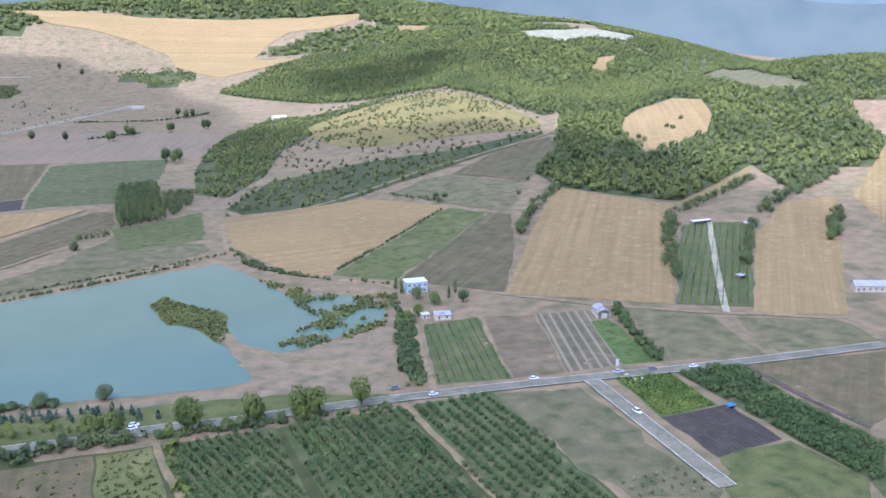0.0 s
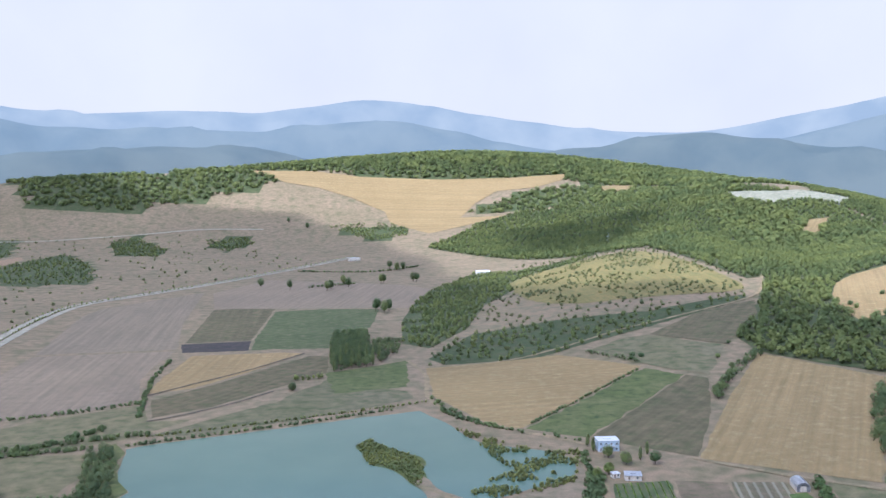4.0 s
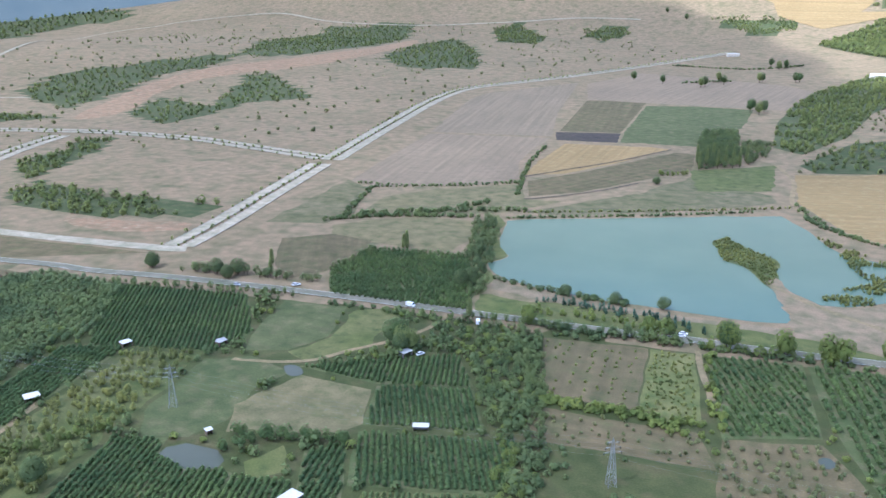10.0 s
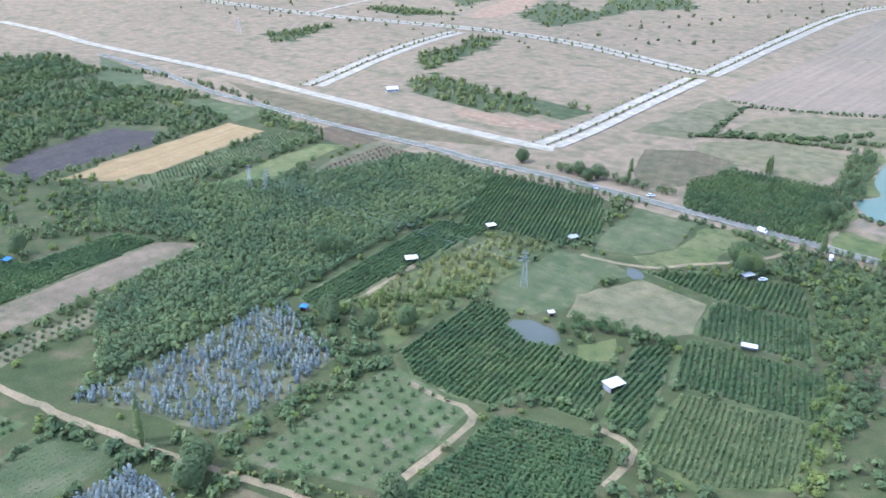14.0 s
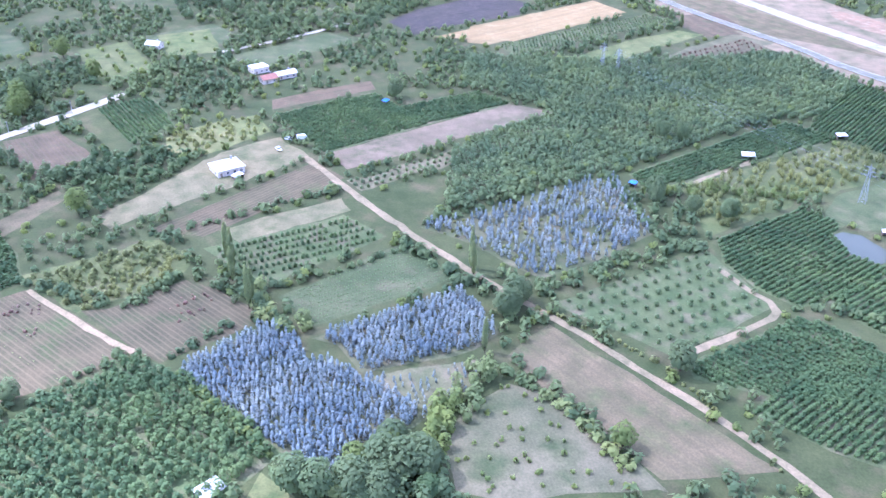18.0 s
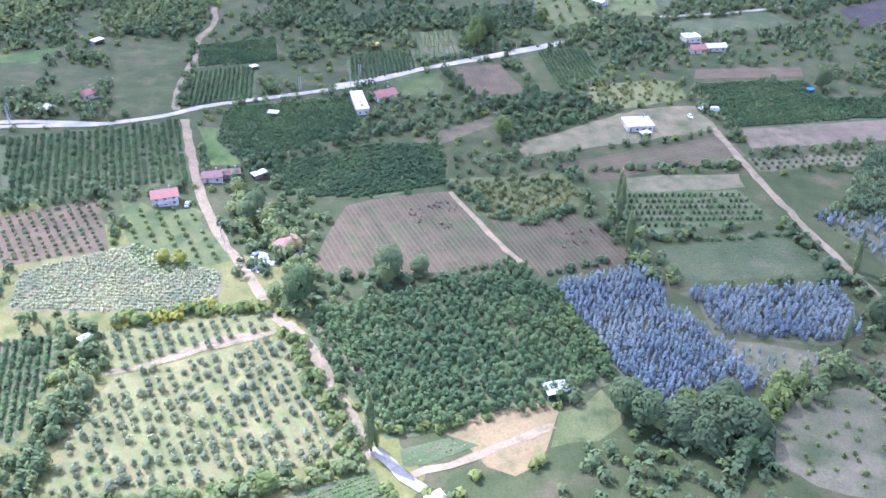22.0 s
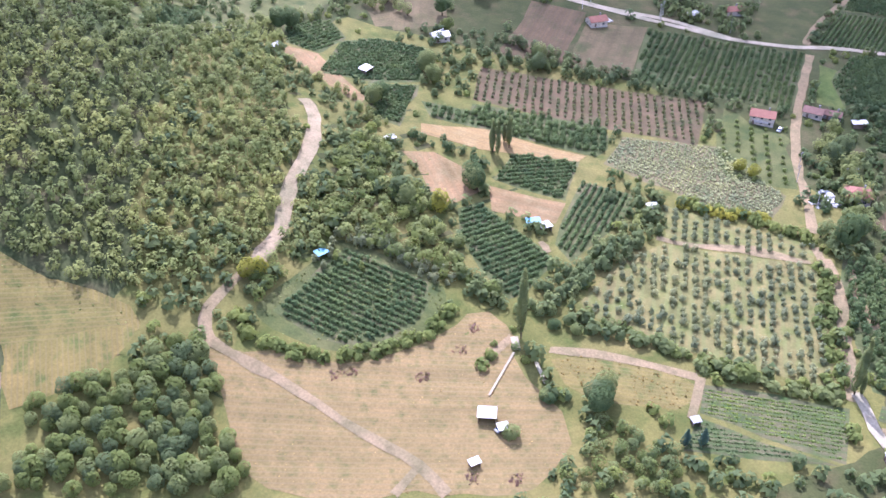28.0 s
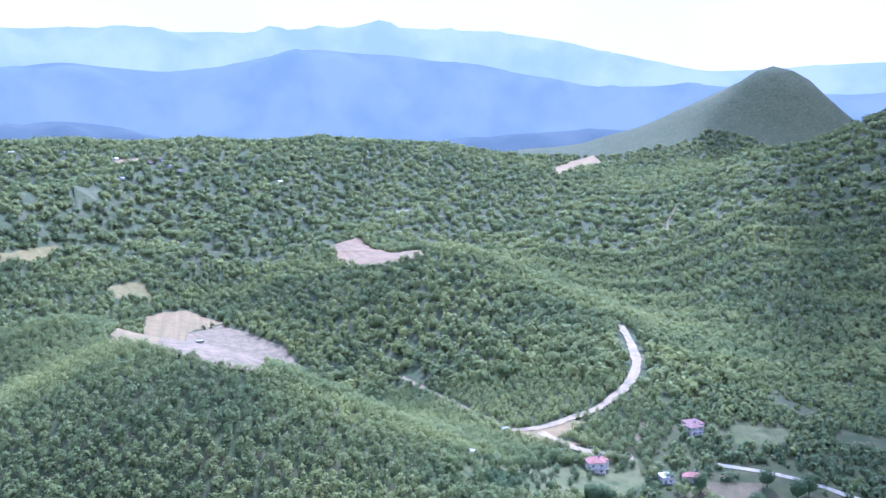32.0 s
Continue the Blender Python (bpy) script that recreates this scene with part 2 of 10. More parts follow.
M["darksoil"] = earth("dark_ploughed_soil", (0.062, 0.052, 0.042), (0.048, 0.041, 0.037), (0.085, 0.070, 0.053), 0.03, 0.3, 2.2, (0.080, 0.066, 0.051), 0.5)
M["pinksoil"] = earth("reddish_soil", (0.142, 0.100, 0.054), (0.122, 0.090, 0.048), (0.100, 0.092, 0.042), 0.02, 0.12, 2.2, (0.120, 0.088, 0.054), 0.5)
M["tilled"] = earth("tilled_rows", (0.116, 0.087, 0.046), (0.094, 0.082, 0.039), (0.078, 0.094, 0.032), 0.018, 0.10, 2.0, (0.162, 0.122, 0.064), 0.5)
M["orchfloor"] = earth("orchard_grass", (0.082, 0.110, 0.038), (0.112, 0.122, 0.048), (0.160, 0.138, 0.076), 0.03, 0.16)
M["olivefloor"] = earth("mown_olive_grass", (0.192, 0.184, 0.066), (0.228, 0.190, 0.078), (0.138, 0.168, 0.044), 0.03, 0.2, 4.2, (0.180, 0.195, 0.066), 0.5)
M["rough"] = earth("rough_pasture", (0.098, 0.118, 0.034), (0.146, 0.142, 0.056), (0.060, 0.085, 0.026), 0.03, 0.15)
M["pale"] = earth("pale_ground", (0.333, 0.313, 0.226), (0.282, 0.259, 0.182), (0.211, 0.204, 0.126), 0.03, 0.2)
M["drysoil"] = earth("dry_tan_soil", (0.268, 0.190, 0.080), (0.232, 0.170, 0.070), (0.160, 0.144, 0.050), 0.03, 0.35, 1.7, (0.225, 0.172, 0.084), 0.5, 0.55)
M["strawsoil"] = earth("raked_soil", (0.272, 0.180, 0.088), (0.242, 0.164, 0.080), (0.285, 0.212, 0.110), 0.03, 0.2, 3.4, (0.220, 0.165, 0.080), 0.4)
M["lavfloor"] = earth("weedy_floor", (0.102, 0.115, 0.047), (0.141, 0.129, 0.066), (0.179, 0.149, 0.088), 0.04, 0.2)
M["lawn"] = earth("bright_lawn", (0.085, 0.130, 0.030), (0.125, 0.150, 0.042), (0.062, 0.098, 0.022), 0.04, 0.2)
M["reed"] = earth("marsh_mud", (0.090, 0.105, 0.038), (0.128, 0.123, 0.062), (0.051, 0.081, 0.026), 0.05, 0.2)
M["rush"] = earth("rush_bank", (0.109, 0.118, 0.028), (0.077, 0.102, 0.028), (0.154, 0.136, 0.062), 0.05, 0.2)
M["dirt"] = earth("trampled_shore", (0.262, 0.200, 0.128), (0.222, 0.172, 0.108), (0.160, 0.146, 0.078), 0.03, 0.12)
M["dirtroad"] = earth("dirt_track", (0.290, 0.220, 0.124), (0.250, 0.190, 0.106), (0.192, 0.154, 0.084), 0.05, 0.3)
M["concrete"] = earth("pale_concrete", (0.420, 0.366, 0.270), (0.375, 0.328, 0.240), (0.300, 0.260, 0.180), 0.04, 0.2)
M["asphalt"] = earth("worn_asphalt", (0.240, 0.220, 0.162), (0.205, 0.189, 0.140), (0.165, 0.154, 0.118), 0.05, 0.3)
M["ground"] = earth("valley_ground", (0.256, 0.190, 0.116), (0.216, 0.165, 0.096), (0.142, 0.130, 0.066), 0.007, 0.045)
M["gold"] = earth("golden_grass", (0.232, 0.178, 0.058), (0.188, 0.160, 0.050), (0.108, 0.128, 0.034), 0.03, 0.2, 1.5, (0.205, 0.165, 0.070), 0.5, 0.8)
M["ditch"] = earth("dark_ditch", (0.10, 0.075, 0.065), (0.08, 0.075, 0.05), (0.16, 0.13, 0.09), 0.1, 0.4)
M["redcut"] = earth("raw_red_cutting", (0.300, 0.190, 0.112), (0.245, 0.168, 0.100), (0.325, 0.250, 0.160), 0.05, 0.2)
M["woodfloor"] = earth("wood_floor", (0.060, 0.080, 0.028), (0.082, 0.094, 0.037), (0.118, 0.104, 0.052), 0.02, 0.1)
M["gravel"] = earth("pale_gravel", (0.375, 0.295, 0.185), (0.325, 0.258, 0.158), (0.255, 0.200, 0.118), 0.05, 0.3)
M["weedy"] = earth("weedy_dry_grass", (0.140, 0.142, 0.038), (0.185, 0.162, 0.054), (0.088, 0.112, 0.026), 0.03, 0.14)
M["green"] = earth("green_valley_ground", (0.058, 0.072, 0.022), (0.082, 0.088, 0.031), (0.110, 0.094, 0.044), 0.018, 0.10)
M["rubble"] = earth("quarried_rubble", (0.255, 0.195, 0.112), (0.205, 0.156, 0.088), (0.135, 0.114, 0.062), 0.03, 0.2)
M["scrubgrass"] = earth("yellow_scrub_grass", (0.135, 0.150, 0.048), (0.185, 0.175, 0.066), (0.085, 0.115, 0.032), 0.03, 0.15)
M["kerb"] = earth("kerb_stone", (0.46, 0.44, 0.40), (0.40, 0.38, 0.35), (0.31, 0.29, 0.26), 0.2, 0.8)
M["white_line"] = earth("road_paint", (0.75, 0.75, 0.72), (0.68, 0.68, 0.66), (0.5, 0.5, 0.48), 0.3, 0.8)


def water_material(name, deep, shallow):
    m, n, l, b = nodes_of(name, 0.14)
    b.inputs["Specular IOR Level"].default_value = 0.08
    vec = n.new("ShaderNodeTexCoord").outputs["Object"]
    l.new(ramp(n, l, noise_node(n, l, vec, 0.02, 4), ((0.3, deep), (0.7, shallow))), b.inputs["Base Color"])
    bump = n.new("ShaderNodeBump")
    bump.inputs["Strength"].default_value, bump.inputs["Distance"].default_value = 0.15, 0.1
    l.new(noise_node(n, l, vec, 0.6, 5), bump.inputs["Height"])
    l.new(bump.outputs[0], b.inputs["Normal"])
    return m


M["water"] = water_material("lake_water", (0.094, 0.152, 0.104), (0.110, 0.166, 0.112))
M["pondw"] = water_material("pond_water", (0.074, 0.086, 0.062), (0.092, 0.100, 0.072))

# ---- ground: one sheet to the horizon ----
def spaced():
    near = list(np.arange(-780, 781, 13.0))
    step, v, far = 13.0, 780.0, []
    while v < 4700:
        step *= 1.045
        v += step
        far.append(v)
    return np.array([-f for f in reversed(far)] + near + far)


GX = spaced()
GY = spaced() + 80.0


def grid_mesh(name, xs, ys, mat):
    X, Y = np.meshgrid(xs, ys)
    Z = height(X, Y)
    co = np.stack([X, Y, Z], -1).reshape(-1, 3)
    w, h = len(xs), len(ys)
    i = (np.arange(h - 1)[:, None] * w + np.arange(w - 1)[None]).ravel()
    quads = np.stack([i, i + 1, i + w + 1, i + w], 1)
    return mesh_from(name, co, quads, mat)


def mesh_from(name, co, faces, mat, smooth=False):
    """A mesh from arrays of places and of equal-sided faces."""
    me = bpy.data.meshes.new(name)
    k = faces.shape[1]
    me.vertices.add(len(co))
    me.vertices.foreach_set("co", np.asarray(co, np.float32).ravel())
    me.loops.add(faces.size)
    me.loops.foreach_set("vertex_index", np.asarray(faces, np.int32).ravel())
    me.polygons.add(len(faces))
    me.polygons.foreach_set("loop_start", np.arange(0, faces.size, k, dtype=np.int32))
    me.update(calc_edges=True)
    me.polygons.foreach_set("use_smooth", np.full(len(faces), smooth))
    me.materials.append(mat)
    return me


ground = new("ground", grid_mesh("ground", GX, GY, M["ground"]))
for p in ground.data.polygons:
    p.use_smooth = True
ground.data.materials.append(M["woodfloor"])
SOUTH = [(-20, -300), (40, -310), (110, -300), (240, -230), (420, -380), (700, -900), (900, -2380), (1500, -2600), (1600, -4400), (-3900, -4400), (-3900, -1200), (-2580, -1380), (-1500, -500), (-850, -560), (-400, -620), (-200, -545), (-150, -505), (-95, -440), (-62, -400), (-40, -350)]
tagged(ground, "dry grassy valley floor with hills around it", "ground", kind="structure")

from mathutils.geometry import tessellate_polygon

SHEETS = []      # outlines of what is laid out, to keep trees off
LAID = []        # worn outline, its bounds and its layer, so that sheets that overlap lie on one another
LANES = []


def inside(x, y, poly):
    """Which of the places x, y lie in an outline."""
    hit = np.zeros(np.shape(x), bool)
    for (ax, ay), (bx, by) in zip(poly, poly[1:] + poly[:1]):
        if ay == by:
            continue
        hit ^= ((ay > y) != (by > y)) & (x < (bx - ax) * (y - ay) / (by - ay) + ax)
    return hit


gc = np.array([p.center[:2] for p in ground.data.polygons])
wooded = inside(gc[:, 0], gc[:, 1], SOUTH)


def layer_of(line):
    """One above the highest sheet that this outline overlaps."""
    p = np.array(line)
    lo, hi, top = p.min(0) - 1, p.max(0) + 1, 0
    for q, l, h, k in LAID:
        if k < top or (l > hi).any() or (h < lo).any():
            continue
        if inside(p[:, 0], p[:, 1], q).any() or inside(np.array(q)[:, 0], np.array(q)[:, 1], line).any():
            top = k + 1
    LAID.append((line, lo, hi, top))
    return top


def heading_of(poly):
    """The heading of an outline's longest side, in radians."""
    (ax, ay), (bx, by) = max(zip(poly, poly[1:] + poly[:1]), key=lambda s: math.dist(*s))
    return math.atan2(by - ay, bx - ax)


def worn_outline(poly, step=9.0, rough=0.7):
    """The outline with its sides cut into short lengths that wander a little."""
    out = []
    for a, b in zip(poly, poly[1:] + poly[:1]):
        n = max(1, int(math.dist(a, b) / step))
        for k in range(n):
            f = k / n
            x, y = a[0] + (b[0] - a[0]) * f, a[1] + (b[1] - a[1]) * f
            w = (rough if k else rough * 0.5) * min(1.0, math.dist(a, b) / 14)
            out.append((x + w * (noise.noise((x * 0.06, y * 0.06, 3)) * 2 + noise.noise((x * 0.31, y * 0.31, 3))), y + w * (noise.noise((x * 0.06, y * 0.06, 9)) * 2 + noise.noise((x * 0.31, y * 0.31, 9)))))
    return out


def lying(x, y):
    """The height to lay things at: the ground sheet's own facets, or the slope itself where that is higher."""
    i = int(np.clip(np.searchsorted(GX, x) - 1, 0, len(GX) - 2))
    j = int(np.clip(np.searchsorted(GY, y) - 1, 0, len(GY) - 2))
    u, v = (x - GX[i]) / (GX[i + 1] - GX[i]), (y - GY[j]) / (GY[j + 1] - GY[j])
    z = height(np.array((GX[i], GX[i + 1], GX[i], GX[i + 1], x)), np.array((GY[j], GY[j], GY[j + 1], GY[j + 1], y)))
    return float(max(z[4], (z[0] * (1 - u) + z[1] * u) * (1 - v) + (z[2] * (1 - u) + z[3] * u) * v))


def drape(bm, lift):
    """Cuts a flat mesh on the ground's own lines and lays it on the ground."""
    xs, ys = [v.co.x for v in bm.verts], [v.co.y for v in bm.verts]
    hilly = max(float(height(np.array(v.co.x), np.array(v.co.y))) for v in bm.verts) > 0.03
    if hilly:
        for axis, lines, lo, hi in ((0, GX, min(xs), max(xs)), (1, GY, min(ys), max(ys))):
            for g in lines[(lines > lo) & (lines < hi)]:
                co, no = [0, 0, 0], [0, 0, 0]
                co[axis], no[axis] = g, 1
                bmesh.ops.bisect_plane(bm, geom=bm.verts[:] + bm.edges[:] + bm.faces[:], plane_co=co, plane_no=no)
    for v in bm.verts:
        h = lying(v.co.x, v.co.y)
        v.co.z = h + lift + 0.22 * min(1.0, h * 0.3) + 0.9 * min(1.0, (h / 70) ** 2)


def sheet(name, kind, poly, label, lift=0.12, category="field", worn=0.7, heading=None):
    poly = list(poly)
    bm = bmesh.new()
    line = worn_outline(poly, 9.0 if worn < 1 else 6.0, worn)
    lift = 0.03 + 0.025 * layer_of(line)
    if sum((b[0] - a[0]) * (b[1] + a[1]) for a, b in zip(line, line[1:] + line[:1])) > 0:
        line.reverse()
    corners = [bm.verts.new((x, y, 0)) for x, y in line]
    for tri in tessellate_polygon([[v.co for v in corners]]):
        bm.faces.new([corners[i] for i in tri])
    drape(bm, lift)
    bm.normal_update()
    for f in bm.faces:
        if f.normal.z < 0:
            f.normal_flip()
    me = bpy.data.meshes.new(name)
    bm.to_mesh(me)
    bm.free()
    turn = heading_of(poly) if heading is None else heading
    at = me.attributes.new("row", "FLOAT", "POINT")
    at.data.foreach_set("value", [v.co.y * math.cos(turn) - v.co.x * math.sin(turn) for v in me.vertices])
    me.materials.append(M[kind])
    ob = tagged(new(name, me), label, category, kind="structure")
    SHEETS.append(poly)
    return poly


def smooth_line(points, step=6.0):
    """A smooth line through the given places."""
    p = [points[0]] + list(points) + [points[-1]]
    out = []
    for a, b, c, d in zip(p, p[1:], p[2:], p[3:]):
        n = max(2, int(math.dist(b, c) / step))
        for k in range(n):
            f = k / n
            out.append(tuple(0.5 * (2 * b[i] + (c[i] - a[i]) * f + (2 * a[i] - 5 * b[i] + 4 * c[i] - d[i]) * f**2 + (3 * b[i] - a[i] - 3 * c[i] + d[i]) * f**3) for i in (0, 1)))
    return out + [tuple(points[-1])]


def offset_line(line, off):
    out = []
    for i, (x, y) in enumerate(line):
        a, b = line[max(i - 1, 0)], line[min(i + 1, len(line) - 1)]
        d = math.dist(a, b) or 1
        out.append((x - (b[1] - a[1]) / d * off, y + (b[0] - a[0]) / d * off))
    return out


def ribbon(name, mat, line, width, lift, ragged=0.0):
    co, quads = [], []
    for i, (l, r) in enumerate(zip(offset_line(line, width / 2), offset_line(line, -width / 2))):
        for k, f in enumerate((0, 0.33, 0.67, 1)):
            x, y = l[0] + (r[0] - l[0]) * f, l[1] + (r[1] - l[1]) * f
            if ragged and k in (0, 3):
                x += ragged * noise.noise((x * 0.2, y * 0.2, 1))
                y += ragged * noise.noise((x * 0.2, y * 0.2, 5))
            h = lying(x, y)
            co.append((x, y, h + lift + 0.32 * min(1.0, h * 0.3) + 0.9 * min(1.0, (h / 70) ** 2) + (0.03 if 0 < k < 3 else 0)))
        if i:
            a = 4 * i
            quads += [(a - 4 + k, a + k, a + k + 1, a - 3 + k) for k in range(3)]
    return mesh_from(name, np.array(co), np.array(quads), mat, True)


def road(name, kind, width, points, label, lift=0.35, ragged=0.0, category="road"):
    line = smooth_line(points)
    ob = tagged(new(name, ribbon(name, M[kind], line, width, lift, ragged)), label, category, kind="structure")
    LANES.append((np.array(line), width))
    return line


def dual_road(points):
    """Two pale carriageways with kerbs, a verge between them, and its young shrubs set out later."""
    line = smooth_line(points)
    for side in (-1, 1):
        lane = offset_line(line, 6.5 * side)
        me = ribbon("concrete_road", M["concrete"], lane, 8.6, 0.35, 0.3)
        ob = tagged(new("concrete_road", me), "pale new concrete carriageway", "road", kind="structure")
        for edge in (-4.5, 4.5):
            k = part("kerb", ribbon("kerb", M["kerb"], offset_line(lane, edge), 0.5, 0.55), ob)
    LANES.append((np.array(line), 22))
    MEDIANS.append(line)
    return line


MEDIANS = []


def part(name, me, parent, label=""):
    ob = new(name, me)
    ob.parent = parent
    if label:
        ob["label"] = label
    return ob


# ---- far mountains that close the horizon ----
def mountains(name, reach, low, rise, seed, mat, label, swell=0.0):
    """A ring of rounded ridges, higher in the south."""
    co, quads = [], []
    n, rows = 480, 11
    for i in range(n):
        a = 2 * math.pi * i / n
        c, s = math.cos(a), math.sin(a)
        top = low * (1 - 0.12 * s) + rise * (0.5 + 0.9 * noise.noise((c * 2.2, s * 2.2, seed)) + 0.35 * noise.noise((c * 6, s * 6, seed)) + 0.06 * noise.noise((c * 20, s * 20, seed)))
        top += swell * math.exp(-((((a - radians(263)) + math.pi) % (2 * math.pi) - math.pi) / 0.42) ** 2)
        for k in range(rows):
            f = k / (rows - 1)
            r = reach - 430 * (1 - f) + 20 * noise.noise((c * 9, s * 9, seed + 1))
            h = math.sin(min(f, 1.0) * math.pi / 2) ** 1.3
            fold = 1 + 0.22 * math.sin(math.pi * min(f, 1)) * noise.noise((c * 26, s * 26, seed + 0.35 * k))
            co.append((r * c, r * s, top * h * fold - 6))
    for i in range(n):
        for k in range(rows - 1):
            a, b = i * rows + k, ((i + 1) % n) * rows + k
            quads.append((a, b, b + 1, a + 1))
    tagged(new(name, mesh_from(name, np.array(co), np.array(quads), mat, True)), label, "mountains", kind="structure")


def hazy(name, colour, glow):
    """A far slope with summer haze put into its colour and emission: a plain backdrop with faint patches."""
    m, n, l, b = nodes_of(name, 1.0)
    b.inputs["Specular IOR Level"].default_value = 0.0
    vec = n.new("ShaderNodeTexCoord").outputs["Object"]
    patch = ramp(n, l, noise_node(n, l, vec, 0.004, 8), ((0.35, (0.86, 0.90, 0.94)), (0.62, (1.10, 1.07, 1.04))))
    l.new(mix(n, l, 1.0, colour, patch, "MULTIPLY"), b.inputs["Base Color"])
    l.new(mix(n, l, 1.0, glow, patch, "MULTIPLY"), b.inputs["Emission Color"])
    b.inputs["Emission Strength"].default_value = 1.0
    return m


# each farther ring gets a paler emission, as haze would give
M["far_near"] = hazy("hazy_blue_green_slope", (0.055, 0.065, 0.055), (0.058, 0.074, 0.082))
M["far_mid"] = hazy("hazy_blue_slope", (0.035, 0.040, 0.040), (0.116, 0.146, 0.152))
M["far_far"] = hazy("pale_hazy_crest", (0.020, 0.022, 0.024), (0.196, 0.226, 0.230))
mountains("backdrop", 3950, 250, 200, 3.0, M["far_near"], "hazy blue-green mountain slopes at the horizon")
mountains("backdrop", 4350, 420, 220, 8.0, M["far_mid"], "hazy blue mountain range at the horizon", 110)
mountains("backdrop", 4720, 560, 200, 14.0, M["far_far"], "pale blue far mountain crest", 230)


def haze_wall(reach, high, glow):
    """A glowing wall added over the horizon for the pale, plain, almost even haze."""
    m, n, l, b = nodes_of("haze_glow", 1.0)
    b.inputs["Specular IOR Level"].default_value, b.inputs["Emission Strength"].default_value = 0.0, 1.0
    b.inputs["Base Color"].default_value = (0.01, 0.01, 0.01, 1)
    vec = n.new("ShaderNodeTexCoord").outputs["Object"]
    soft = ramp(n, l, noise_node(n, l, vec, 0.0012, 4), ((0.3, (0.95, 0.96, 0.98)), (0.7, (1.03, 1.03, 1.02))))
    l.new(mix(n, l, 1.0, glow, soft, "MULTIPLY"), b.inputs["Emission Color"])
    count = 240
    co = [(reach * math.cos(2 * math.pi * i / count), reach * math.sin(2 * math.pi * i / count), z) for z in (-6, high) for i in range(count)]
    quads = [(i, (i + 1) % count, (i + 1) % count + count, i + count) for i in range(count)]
    tagged(new("backdrop", mesh_from("haze", np.array(co), np.array(quads), m, True)), "pale grey glowing wall as haze over the far mountains", "haze", kind="structure")


haze_wall(4770, 1450, (0.375, 0.354, 0.302))

# ---- fields and water ----
P = {}
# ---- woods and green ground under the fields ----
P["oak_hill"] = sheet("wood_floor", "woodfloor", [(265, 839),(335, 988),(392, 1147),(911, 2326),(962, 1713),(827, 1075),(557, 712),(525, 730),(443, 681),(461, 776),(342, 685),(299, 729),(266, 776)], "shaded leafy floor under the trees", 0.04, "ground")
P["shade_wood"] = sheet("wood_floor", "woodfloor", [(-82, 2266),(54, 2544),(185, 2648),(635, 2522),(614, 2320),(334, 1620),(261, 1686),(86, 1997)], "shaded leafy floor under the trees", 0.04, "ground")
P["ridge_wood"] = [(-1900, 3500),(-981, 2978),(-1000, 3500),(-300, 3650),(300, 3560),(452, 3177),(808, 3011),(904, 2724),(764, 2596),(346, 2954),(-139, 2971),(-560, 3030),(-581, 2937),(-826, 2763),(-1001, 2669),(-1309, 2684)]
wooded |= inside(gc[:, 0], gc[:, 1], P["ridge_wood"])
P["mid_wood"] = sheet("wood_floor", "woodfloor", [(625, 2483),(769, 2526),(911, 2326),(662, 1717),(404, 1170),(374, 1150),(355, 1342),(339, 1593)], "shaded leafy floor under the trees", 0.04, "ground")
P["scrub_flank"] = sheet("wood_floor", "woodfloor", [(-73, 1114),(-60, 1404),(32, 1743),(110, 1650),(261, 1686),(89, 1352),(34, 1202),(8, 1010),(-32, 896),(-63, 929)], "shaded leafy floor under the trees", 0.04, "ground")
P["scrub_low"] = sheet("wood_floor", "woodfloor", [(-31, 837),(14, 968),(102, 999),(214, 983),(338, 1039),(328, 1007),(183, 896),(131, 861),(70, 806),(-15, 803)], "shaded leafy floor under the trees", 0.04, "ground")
P["north_a"] = [(11, 2658),(202, 2831),(346, 2878),(780, 2510),(625, 2483),(185, 2648)]
wooded |= inside(gc[:, 0], gc[:, 1], P["north_a"])
P["north_b"] = [(352, 2923),(-239, 3056),(-757, 3147),(-800, 3600),(600, 3560),(1147, 2988),(1017, 2646),(793, 2551)]
wooded |= inside(gc[:, 0], gc[:, 1], P["north_b"])
P["north_c"] = [(405, 2847),(748, 2541),(776, 2021),(942, 1869),(710, 1403),(750, 1828),(593, 1777),(609, 2260),(441, 2537)]
wooded |= inside(gc[:, 0], gc[:, 1], P["north_c"])
P["hollow_green"] = sheet("green_ground", "weedy", [(88, -312),(65, -299),(40, -295),(32, -279),(41, -271),(43, -252),(53, -239),(104, -277)], "green weedy ground between the orchards", 0.04, "ground")
P["south_green"] = sheet("green_ground", "green", [(-242, 330),(-119, 334),(-46, 340),(-5, 343),(55, 350),(94, 350),(110, 278),(114, 245),(-178, 221)], "green weedy ground between the orchards", 0.04, "ground")
P["south_green2"] = sheet("green_ground", "green", [(-140, 304),(-100, 370),(-36, 177),(-73, 143)], "green weedy ground between the orchards", 0.04, "ground")
P["upper_wood"] = [(918, 2345),(1097, 2856),(1281, 2291),(1437, 1885),(832, 1081),(974, 1734)]
wooded |= inside(gc[:, 0], gc[:, 1], P["upper_wood"])
P["nw_a"] = [(-1161, 935),(-1248, 1106),(-1218, 1224),(-1180, 1347),(-1139, 1483),(-1153, 1542),(-1070, 1280),(-1092, 1177),(-1005, 969),(-972, 842),(-1069, 888)]
wooded |= inside(gc[:, 0], gc[:, 1], P["nw_a"])
P["nw_a2"] = [(-1128, 1468),(-1287, 1752),(-1431, 2308),(-1192, 2392),(-1114, 2236),(-1045, 1881),(-1034, 1539),(-1082, 1443)]
wooded |= inside(gc[:, 0], gc[:, 1], P["nw_a2"])
